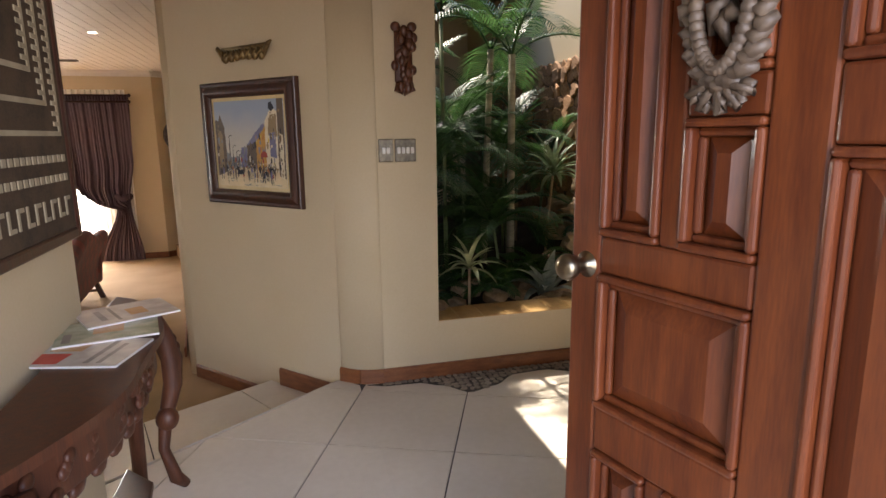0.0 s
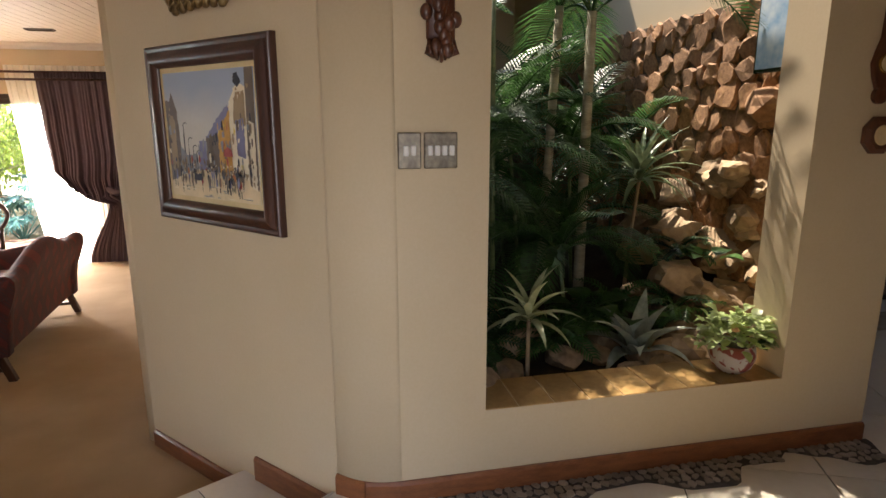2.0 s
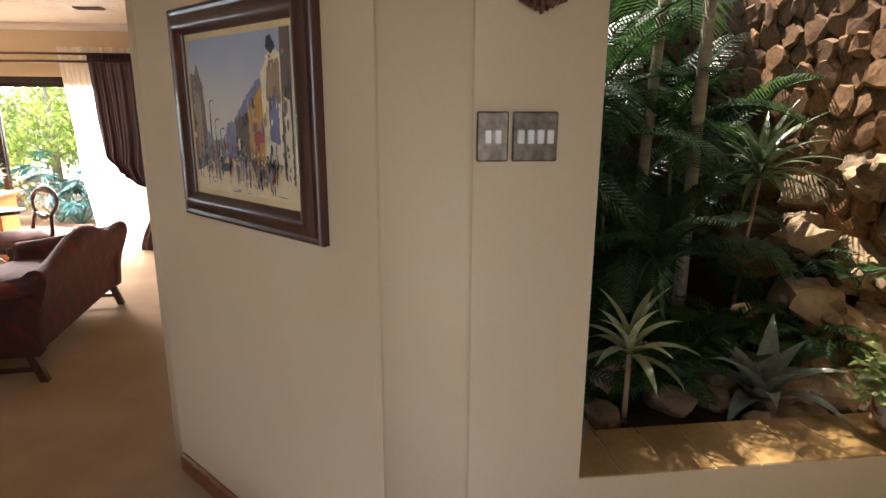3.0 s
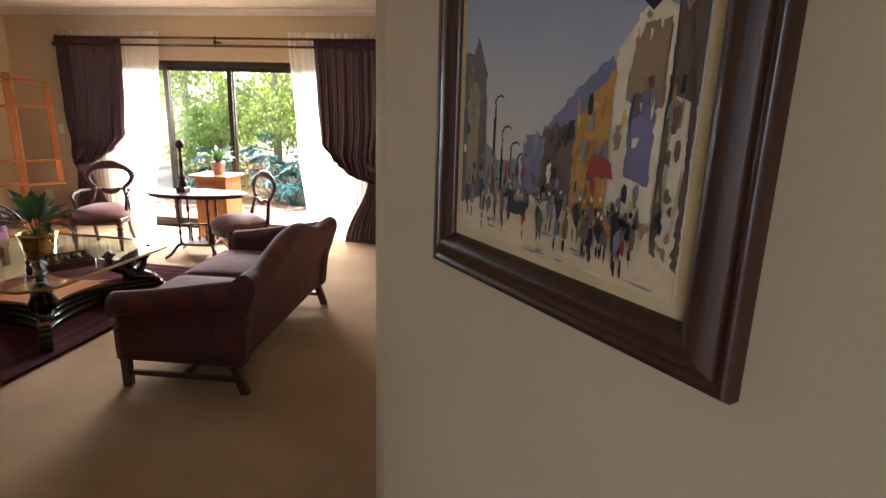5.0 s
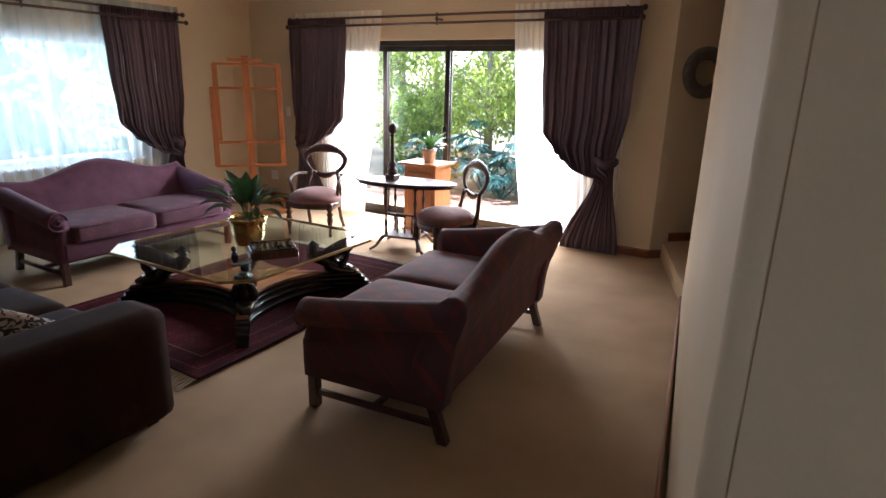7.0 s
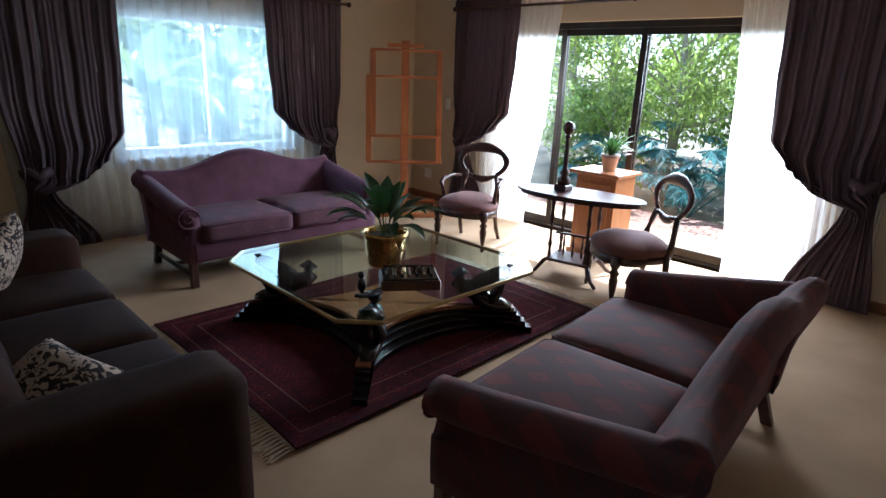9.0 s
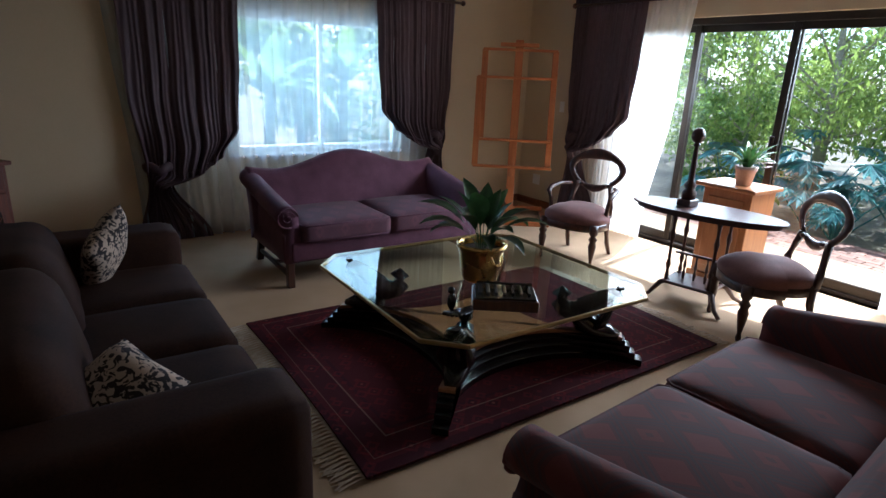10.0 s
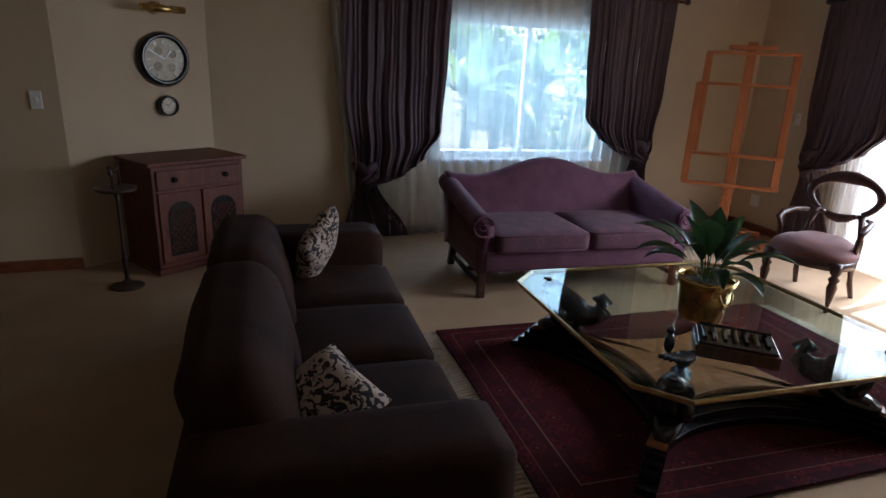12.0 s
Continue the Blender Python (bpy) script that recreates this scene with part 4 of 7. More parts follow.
part("plinth", star_slab(concave(0.60, 0.62, 0.335), 0.151, 0.170), OAK, ct, "honey-coloured wooden shelf")
for w, z0, z1 in ((0.612, 0.122, 0.1505), (0.632, 0.084, 0.1215), (0.655, 0.044, 0.0835), (0.685, 0.0, 0.0435)):
    part("moulding", star_slab(concave(w, w + 0.02, 0.352), z0, z1), BLACK, ct)
for sx in (-1, 1):
    for sy in (-1, 1):
        a = math.atan2(sy, sx)
        d = Vector((math.cos(a), math.sin(a), 0))
        def at(r, z):
            return (d.x * r, d.y * r, z)
        spine = [at(0.80, 0.171), at(0.74, 0.19), at(0.66, 0.205), at(0.60, 0.235), at(0.575, 0.275), at(0.60, 0.315), at(0.65, 0.35), at(0.71, 0.385), at(0.76, 0.412), at(0.79, 0.425)]
        sup = part("scroll_support", tube(spine, [0.030, 0.052, 0.066, 0.078, 0.082, 0.078, 0.070, 0.062, 0.050, 0.030], 14, flat=0.8), BLACK, ct, "black carved scroll with leaf", smooth=True)
        trunk = [at(0.585, 0.29), at(0.54, 0.285), at(0.49, 0.30), at(0.455, 0.335), at(0.45, 0.375), at(0.475, 0.40), at(0.50, 0.385), at(0.49, 0.365)]
        part("curl", tube(trunk, [0.070, 0.062, 0.052, 0.044, 0.038, 0.034, 0.028, 0.018], 12), BLACK, sup, smooth=True)
        side = Vector((-d.y, d.x, 0))
        for s in (-1, 0, 1):
            leafp = [Vector(at(0.64, 0.20)) + side * s * 0.03, Vector(at(0.70, 0.25)) + side * s * 0.055, Vector(at(0.72, 0.30)) + side * s * 0.06, Vector(at(0.735, 0.35)) + side * s * 0.045, Vector(at(0.79, 0.385)) + side * s * 0.03]
            part("carved_leaf", tube(leafp, [0.022, 0.034, 0.032, 0.024, 0.008], 8, flat=0.7), BLACK, sup, smooth=True)
        part("glass_button", lathe([(0.022, 0.449), (0.022, 0.454), (0.012, 0.458)], 14, m=Matrix.Translation((d.x * 0.78, d.y * 0.78, 0))), BLACK, ct)

# plant in a brass pot on the glass
GLZ = 0.018 + 0.4485
LEAF_DARK = leafy("dark_green_leaf", (0.012, 0.035, 0.010), (0.035, 0.085, 0.022), 0.35, 0.25)
LEAF = leafy("green_leaf", (0.025, 0.075, 0.015), (0.07, 0.16, 0.035), 0.42, 0.35)
LEAF_LIME = leafy("yellow_green_leaf", (0.12, 0.20, 0.03), (0.30, 0.36, 0.07), 0.5, 0.45)
LEAF_BLUE = leafy("blue_green_leaf", (0.02, 0.08, 0.07), (0.06, 0.16, 0.15), 0.4, 0.3)
LEAF_PALE = leafy("cream_striped_leaf", (0.30, 0.34, 0.16), (0.50, 0.52, 0.30), 0.42, 0.3)
LEAF_GREY = leafy("grey_green_leaf", (0.20, 0.25, 0.19), (0.42, 0.46, 0.37), 0.35, 0.25)
SUBDIAL = material("tarnished_subdial", (0.22, 0.18, 0.11), (0.40, 0.34, 0.22), 0.5, 0.2, 60, 0.2)
SOIL = material("dark_soil", (0.018, 0.011, 0.007), (0.05, 0.032, 0.02), 0.95, 0, 10, 1.0, 60)


def blade(bm, base, heading, length, width, rise, droop, fold=0.25, n=7, tip=1.0, stalk=0.0, twist=0.0, cols=2):
    """One leaf: a folded, arching blade from base."""
    h = Vector((math.cos(heading), math.sin(heading), 0))
    s = Vector((-h.y, h.x, 0))
    p = Vector(base)
    pitch = rise
    prev = None
    step = length / n
    for i in range(n + 1):
        t = i / n
        if t < stalk:
            w = width * 0.05
        else:
            q = (t - stalk) / (1 - stalk)
            w = width * max(0.02, math.sin(math.pi * min(1, (q * 0.92 + 0.08)) ** tip))
        up = Vector((0, 0, math.cos(pitch))) - h * math.sin(pitch)
        sd = (s * math.cos(twist * t) + up * math.sin(twist * t))
        l, c, r = p + sd * w / 2 + up * w * fold, p.copy(), p - sd * w / 2 + up * w * fold
        row = [bm.verts.new(x) for x in (l, c, r)]
        if prev:
            bm.faces.new((prev[0], prev[1], row[1], row[0]))
            bm.faces.new((prev[1], prev[2], row[2], row[1]))
        prev = row
        p = p + (h * math.cos(pitch) + Vector((0, 0, math.sin(pitch)))) * step
        pitch -= droop / n
    return bm


pl = thing("potted_plant", "peace lily with arching dark leaves in a brass pot", "plant", -3.76, 6.46, GLZ)
part("pot", lathe([(0.095, 0.0), (0.10, 0.01), (0.115, 0.09), (0.118, 0.10), (0.125, 0.16), (0.13, 0.175), (0.138, 0.185), (0.14, 0.205), (0.128, 0.21), (0.122, 0.19), (0.10, 0.03)], 28), BRASS, pl, "polished brass pot with ribs", smooth=True)
part("soil", lathe([(0.121, 0.17), (0.02, 0.185)], 20), SOIL, pl)
for s in (-1, 1):
    ring_pts = [(s * (0.135 + 0.02 * math.sin(math.pi * i / 8)), 0.035 * math.cos(math.pi * i / 8), 0.165 - 0.05 * math.sin(math.pi * i / 8)) for i in range(9)]
    part("handle", tube(ring_pts, 0.006, 6), BRASS, pl, smooth=True)
rnd = random.Random(11)
for i in range(22):
    bm = bmesh.new()
    hd = i * 2.399 + rnd.uniform(-0.3, 0.3)
    out = i / 22
    blade(bm, (0.03 * math.cos(hd), 0.03 * math.sin(hd), 0.18), hd, rnd.uniform(0.28, 0.44), rnd.uniform(0.07, 0.11), lerp(1.5, 0.95, out), lerp(0.5, 2.1, out), 0.22, 9, 1.0, 0.38)
    part("leaf", bm, LEAF_DARK, pl, smooth=True)

# wooden box with a metal fitting lying on the glass
bx = thing("wooden_box", "small dark red wooden box with slatted metal lid on the glass", "box", -3.40, 6.34, GLZ, 55)
part("case", block(-0.16, 0.16, -0.105, 0.105, 0.0, 0.055, 0.006, 2), REDWOOD, bx)
part("lid_rim", block(-0.15, 0.15, -0.095, 0.095, 0.0555, 0.066, 0.003), BLACK, bx)
for i in range(7):
    part("slat", block(-0.13 + i * 0.04, -0.115 + i * 0.04, -0.05, 0.08, 0.0665, 0.078, 0.002), STEEL if i % 2 else BLACK, bx)
part("bar", tube([(-0.14, 0.06, 0.085), (0.14, 0.06, 0.085)], 0.007, 8), BLACK, bx)
sh = thing("glass_dish", "dark ribbed glass shell dish on the coffee table", "dish", -3.42, 6.06, GLZ, 0)
bm = bmesh.new()
for i in range(11):
    a = math.radians(-75 + i * 15)
    tube([(0.0, 0.0, 0.012), (0.04 * math.cos(a), 0.04 * math.sin(a), 0.012), (0.085 * math.cos(a), 0.085 * math.sin(a), 0.022)], [0.008, 0.011, 0.010], 6, bm)
part("bowl", bm, BLACK, sh, smooth=True)
bm = bmesh.new()
ball(bm, -0.035, 0.0, 0.045, 0.022, 0.022, 0.045, 10, 8)
ball(bm, -0.04, 0.0, 0.10, 0.018, 0.018, 0.018, 10, 8)
part("knob", bm, BLACK, sh, smooth=True)

# oval side table on turned legs
tb = thing("side_table", "dark oval side table on slender turned legs", "side table", -3.66, 8.38, 0, 12)
oval = [(0.54 * math.cos(2 * math.pi * i / 40), 0.235 * math.sin(2 * math.pi * i / 40)) for i in range(40)]
part("tabletop", prism(oval, 0.682, 0.70, bevel=0.006), DARKWOOD, tb)
part("apron", prism([(x * 0.93, y * 0.92) for x, y in oval], 0.655, 0.681), DARKWOOD, tb)
turn = [(0.012, 0.0), (0.016, 0.05), (0.010, 0.09), (0.02, 0.13), (0.012, 0.17), (0.012, 0.30), (0.02, 0.35), (0.011, 0.40), (0.015, 0.47), (0.022, 0.50)]
for sx in (-1, 1):
    for sy in (-1, 1):
        part("leg", lathe(turn, 10, m=Matrix.Translation((sx * 0.155, sy * 0.12, 0.145))), DARKWOOD, tb, smooth=True)
        part("foot", tube([(sx * 0.14, sy * 0.10, 0.16), (sx * 0.19, sy * 0.14, 0.13), (sx * 0.24, sy * 0.19, 0.045), (sx * 0.29, sy * 0.23, 0.014)], [0.02, 0.02, 0.015, 0.014], 8), DARKWOOD, tb, smooth=True)
part("shelf", block(-0.185, 0.185, -0.15, 0.15, 0.135, 0.158, 0.005), DARKWOOD, tb)
for px in (-0.08, 0.0, 0.08):
    part("spindle", lathe([(0.008, 0.0), (0.013, 0.04), (0.007, 0.07), (0.014, 0.10), (0.006, 0.16), (0.010, 0.18)], 8, m=Matrix.Translation((px, 0, 0.159))), DARKWOOD, tb, smooth=True)
part("spindle_rail", block(-0.16, 0.16, -0.012, 0.012, 0.339, 0.356, 0.003), DARKWOOD, tb)

fin = thing("wooden_finial", "tall dark turned wooden ornament with ball top on the side table", "ornament", -3.80, 8.36, 0.702)
part("base", block(-0.055, 0.055, -0.055, 0.055, 0.0, 0.05, 0.006), DARKWOOD, fin)
part("shaft", lathe([(0.05, 0.05), (0.052, 0.10), (0.03, 0.12), (0.045, 0.15), (0.024, 0.18), (0.021, 0.25), (0.019, 0.36), (0.014, 0.42), (0.028, 0.435), (0.016, 0.45)], 16), DARKWOOD, fin, smooth=True)
bm = bmesh.new()
ball(bm, 0, 0, 0.50, 0.048, 0.048, 0.055, 16, 12)
part("ball", bm, DARKWOOD, fin, smooth=True)

# pedestal cupboard with a plant
ped = thing("pedestal", "honey-coloured wooden pedestal cupboard beside the glass door", "pedestal", -3.83, 9.10, 0, 0)
part("body", block(-0.21, 0.19, -0.17, 0.17, 0.06, 0.765, 0.004), OAK, ped)
part("top", block(-0.27, 0.23, -0.22, 0.20, 0.766, 0.80, 0.01, 2), OAK, ped)
part("plinth", block(-0.24, 0.21, -0.19, 0.18, 0.0, 0.06, 0.008), OAK, ped)
part("door_panel", block(-0.16, 0.14, -0.182, -0.171, 0.12, 0.70, 0.006), OAK, ped)
pp = thing("potted_plant", "flowering succulent in a clay pot on the pedestal", "plant", -3.80, 9.06, 0.801)
part("pot", lathe([(0.055, 0.0), (0.075, 0.12), (0.082, 0.12), (0.084, 0.15), (0.072, 0.15), (0.06, 0.03)], 20), material("pink_clay", (0.44, 0.34, 0.29), (0.54, 0.44, 0.38), 0.8, 0, 8, 0.2), pp, smooth=True)
part("soil", lathe([(0.074, 0.135), (0.01, 0.14)], 16), SOIL, pp)
rnd = random.Random(3)
for i in range(26):
    bm = bmesh.new()
    hd = i * 2.4
    blade(bm, (0.02 * math.cos(hd), 0.02 * math.sin(hd), 0.135), hd, rnd.uniform(0.18, 0.30), rnd.uniform(0.024, 0.042), rnd.uniform(0.6, 1.4), rnd.uniform(0.6, 1.8), 0.2, 5)
    part("leaf", bm, LEAF, pp, smooth=True)
PETAL = leafy("white_petal", (0.55, 0.52, 0.50), (0.75, 0.70, 0.68), 0.5, 0.3, 0.1)
for i in range(8):
    bm = bmesh.new()
    hd = -0.2 + rnd.uniform(-0.5, 0.5)
    c = Vector((0.13 + rnd.uniform(-0.03, 0.08), rnd.uniform(-0.07, 0.05), 0.19 + rnd.uniform(-0.03, 0.06)))
    for k in range(5):
        blade(bm, c, k * 1.257, 0.03, 0.022, 0.5, 0.9, 0.1, 3)
    part("flower", bm, PETAL, pp, smooth=True)

# easel in the corner
ea = thing("easel", "orange-brown wooden studio easel standing in the corner", "easel", -6.08, 8.62, 0, 52)
def stick(name, a, b, w=0.032, d=0.02):
    p, q = Vector(a), Vector(b)
    dirv = q - p
    L = dirv.length
    mm = Matrix.Translation(p) @ dirv.to_track_quat("Z", "Y").to_matrix().to_4x4()
    return part(name, block(-w, w, -d, d, 0, L, 0.003), PINE, ea, m=mm)
tiltx = 0.16
def ez(x, z, y=0.0):
    return (x, y + tiltx * z, z)
part("foot_rail", block(-0.44, 0.44, -0.12, -0.06, 0.0, 0.05, 0.006), PINE, ea)
for s in (-1, 1):
    part("side_rail", block(s * 0.40 - 0.03, s * 0.40 + 0.03, -0.12, 0.55, 0.0, 0.045, 0.006), PINE, ea)
part("cross_rail", block(-0.40, 0.40, 0.46, 0.52, 0.046, 0.09, 0.006), PINE, ea)
stick("mast", ez(0.0, 0.04), ez(0.0, 1.90), 0.042, 0.022)
stick("side_post", ez(-0.40, 0.60, -0.02), ez(-0.40, 1.52, -0.02))
stick("side_post", ez(0.385, 0.60, 0.02), ez(0.385, 1.80, 0.02))
stick("side_post", ez(-0.355, 0.86, 0.02), ez(-0.355, 1.80, 0.02))
for z, a, b in ((0.60, -0.42, 0.42), (0.88, -0.37, 0.40), (1.52, -0.42, 0.40), (1.80, -0.375, 0.40)):
    stick("crossbar", ez(a, z, -0.025), ez(b, z, -0.025), 0.027, 0.014)
stick("top_clamp", ez(-0.20, 1.85, -0.03), ez(0.20, 1.85, -0.03), 0.03, 0.02)
stick("brace", (0.0, 0.05, 0.5), ez(0.0, 1.15, 0.04), 0.02, 0.012)

# corner cabinet, clocks and picture light on the angled wall
CW = math.degrees(math.atan2(4.10 - 3.12, -7.0 + 6.30))
def clockwall(s, z, off=0.0):
    """A pose on the angled wall: s along it from its near corner; local x to the viewer's right, -y out of the wall."""
    d = Vector((-0.70, 0.98, 0)).normalized()
    n = Vector((d.y, -d.x, 0))
    p = Vector((-6.30, 3.12, z)) + d * s + n * off
    return Matrix.Translation(p) @ pose(0, 0, 0, 0, 0, CW)
CABWOOD = wood("red_cabinet_wood", (0.080, 0.017, 0.006), (0.165, 0.042, 0.014), 0.5, 0.08)
cab = tagged(new("cabinet"), "red-brown carved wooden cabinet with one drawer and lattice doors", "cabinet")
cab.matrix_basis = clockwall(0.66, 0, 0.31)
part("body", block(-0.36, 0.36, -0.24, 0.24, 0.05, 0.80, 0.006), CABWOOD, cab)
part("top", block(-0.39, 0.39, -0.27, 0.25, 0.801, 0.83, 0.008, 2), CABWOOD, cab)
part("plinth", block(-0.37, 0.37, -0.25, 0.24, 0.0, 0.05, 0.006), CABWOOD, cab)
dr = part("drawer", block(-0.33, 0.33, -0.256, -0.241, 0.63, 0.77, 0.006), CABWOOD, cab)
for px in (-0.2, 0.2):
    part("handle", lathe([(0.008, 0), (0.02, 0.014), (0.012, 0.028)], 10, m=Matrix.Translation((px, -0.257, 0.70)) @ pose(0, 0, 0, 90, 0, 0)), BLACK, dr)
for a, b in ((-0.33, -0.005), (0.005, 0.33)):
    dd = part("door", block(a, b, -0.256, -0.241, 0.09, 0.61, 0.006), CABWOOD, cab)
    c, w = (a + b) / 2, (b - a) / 2 - 0.06
    arch = [(c - w, 0.14), (c + w, 0.14)] + [(c + w * math.cos(math.pi * i / 8), 0.44 + 0.10 * math.sin(math.pi * i / 8)) for i in range(9)]
    mm = pose(0, -0.2562, 0, 90, 0, 0)
    part("panel", prism(arch, 0.0, 0.004, m=mm), BLACK, dd, "dark arched lattice panel")
    bm = bmesh.new()
    for i in range(-7, 8):
        for s in (-1, 1):
            pts = []
            for k in range(9):
                z = 0.16 + 0.04 * k
                px = c + i * 0.045 + s * (z - 0.32) * 0.8
                if abs(px - c) < w - 0.005:
                    pts.append((px, -0.2605, z))
            if len(pts) > 1:
                tube(pts, 0.004, 4, bm)
    if len(bm.verts):
        part("lattice", bm, CABWOOD, dd)
    else:
        bm.free()


def wall_clock(label, s, z, r):
    ck = tagged(new("wall_clock"), label, "clock")
    ck.matrix_basis = clockwall(s, z, 0.0)
    rot = pose(0, 0, 0, 90, 0, 0)
    part("rim", lathe([(r, 0.002), (r * 1.02, 0.02), (r * 0.95, 0.05), (r * 0.84, 0.06), (r * 0.78, 0.045), (r * 0.78, 0.03), (r * 0.5, 0.028)], 36, m=rot), BLACK, ck, smooth=True)
    part("dial", lathe([(r * 0.775, 0.034), (r * 0.3, 0.0345)], 32, m=rot), material("ivory_dial", (0.60, 0.55, 0.40), (0.75, 0.69, 0.52), 0.5, 0, 30, 0), ck)
    for i in range(12):
        a = i * math.pi / 6
        mm = rot @ pose(0, 0, 0, 0, 0, math.degrees(a)) 
        part("hour_mark", block(r * 0.58, r * 0.72, -r * 0.02, r * 0.02, 0.0347, 0.0362, 0, 1, mm), BLACK, ck)
    if r > 0.1:
        for a in (0.6, 2.2, 3.9, 5.4):
            part("sub_dial", lathe([(r * 0.17, 0.0347), (r * 0.12, 0.0358)], 16, m=rot @ Matrix.Translation((r * 0.38 * math.cos(a), r * 0.38 * math.sin(a), 0))), SUBDIAL, ck)
    for a, ln in ((0.9, 0.45), (2.6, 0.62)):
        part("hand", block(0, r * ln, -r * 0.02, r * 0.02, 0.037, 0.0385, 0, 1, rot @ pose(0, 0, 0, 0, 0, math.degrees(a))), BLACK, ck)
    return ck


wall_clock("round wall clock with black rim, ivory dial and four small dials", 0.74, 1.515, 0.20)
wall_clock("small round black-rimmed weather dial below the clock", 0.74, 1.17, 0.080)
plt = tagged(new("picture_light"), "brass picture light on the angled wall", "picture light")
plt.matrix_basis = clockwall(0.70, 1.88, 0.0)
part("bracket", lathe([(0.045, 0.0), (0.045, 0.012), (0.02, 0.02)], 16, m=pose(0, 0, 0, 90, 0, 0)), BRASS, plt, smooth=True)
part("arm", tube([(0, -0.01, 0), (0, -0.10, 0.03), (0, -0.16, 0.0)], 0.009, 8), BRASS, plt, smooth=True)
part("shade", tube([(-0.16, -0.16, -0.01), (0.16, -0.16, -0.01)], 0.026, 12), BRASS, plt, smooth=True)

sw = tagged(new("light_switch"), "white plastic light switch on the wall", "switch")
sw.matrix_basis = pose(-6.29, 2.98, 1.22, 0, 0, 90 + 3.4)
part("plate", block(-0.035, 0.035, -0.012, -0.002, -0.06, 0.06, 0.003), WHITE, sw)
part("rocker", block(-0.012, 0.012, -0.018, -0.012, -0.02, 0.02, 0.002), WHITE, sw)
for nm, lb, p, rz, w, h in (("light_switch", "white light switch beside the curtain", (-6.30, 9.498, 1.22), 0, 0.035, 0.06), ("wall_socket", "white wall socket behind the easel", (-6.62, 9.498, 0.33), 0, 0.06, 0.06)):
    o = tagged(new(nm), lb, "socket" if "socket" in nm else "switch")
    o.matrix_basis = pose(*p, 0, 0, rz)
    part("plate", block(-w, w, -0.012, -0.002, -h, h, 0.003), WHITE, o)
    part("rocker", block(-0.012, 0.012, -0.017, -0.012, -0.018, 0.018, 0.002), WHITE, o)

ash = thing("ashtray_stand", "wrought-iron ashtray stand with scrolled handle", "ashtray stand", -5.86, 3.50, 0)
IRON = material("brown_wrought_iron", (0.05, 0.035, 0.025), (0.10, 0.07, 0.05), 0.45, 0.7, 8, 0.2)
part("base", lathe([(0.11, 0.0), (0.10, 0.012), (0.03, 0.03), (0.018, 0.06)], 20), IRON, ash, smooth=True)
part("stem", lathe([(0.013, 0.06), (0.018, 0.2), (0.011, 0.3), (0.011, 0.62), (0.02, 0.66)], 12), IRON, ash, smooth=True)
part("tray", lathe([(0.03, 0.66), (0.12, 0.68), (0.13, 0.70), (0.118, 0.70), (0.09, 0.685)], 24), IRON, ash, smooth=True)
for s in (-1, 1):
    pts = [(s * 0.09, 0, 0.70), (s * 0.085, 0, 0.80)] + [(s * (0.085 + 0.028 - 0.028 * math.cos(t * 0.7)), 0, 0.83 + 0.028 * math.sin(t * 0.7)) for t in range(8)]
    part("handle_scroll", tube(pts, 0.008, 6), IRON, ash, smooth=True)
part("handle", tube([(-0.085, 0, 0.82), (0.0, 0, 0.80), (0.085, 0, 0.82)], 0.008, 6), IRON, ash, smooth=True)

# ring mirror on the far wall
dm = Vector((2.05, 1.9, 0)).normalized()
rm = tagged(new("round_mirror"), "round mirror in a broad grey-brown ring frame", "mirror")
rm.matrix_basis = Matrix.Translation(Vector((-1.45, 9.5, 1.80)) + dm * 0.34) @ pose(0, 0, 0, 0, 0, math.degrees(math.atan2(1.9, 2.05)))
rot = pose(0, 0, 0, 90, 0, 0)
part("frame", lathe([(0.235, 0.002), (0.235, 0.03), (0.195, 0.05), (0.125, 0.045), (0.117, 0.02)], 36, m=rot), material("grey_brown_ring", (0.07, 0.06, 0.05), (0.14, 0.12, 0.10), 0.5, 0.2, 20, 0.4), rm, smooth=True)
part("glass", lathe([(0.116, 0.021), (0.01, 0.0215)], 28, m=rot), MIRROR, rm)

# raised landing beyond the step and its skirting; living room skirtings
solid("step", prism([(-1.36, 9.6), (-0.95, 8.25), (3.0, 8.5), (3.0, 12.0), (0.4, 11.2)], -0.05, 0.17), CARPET, "carpeted step up to the passage", "step", kind="structure")
skirting(-6.95, 9.5, -5.62, 9.5, 0, side=1)
skirting(-2.18, 9.5, -1.45, 9.5, 0, side=1)
skirting(-1.45, 9.5, -1.31, 9.63, 0, side=1)
skirting(-1.31, 9.63, 0.4, 11.2, 0.17, side=1)
skirting(-6.95, 4.05, -6.95, 9.5, 0, side=1)
skirting(-6.17, 0.9, -6.30, 3.12, 0, side=1)
skirting(-0.56, 5.0, -0.95, 8.25, 0, side=-1)

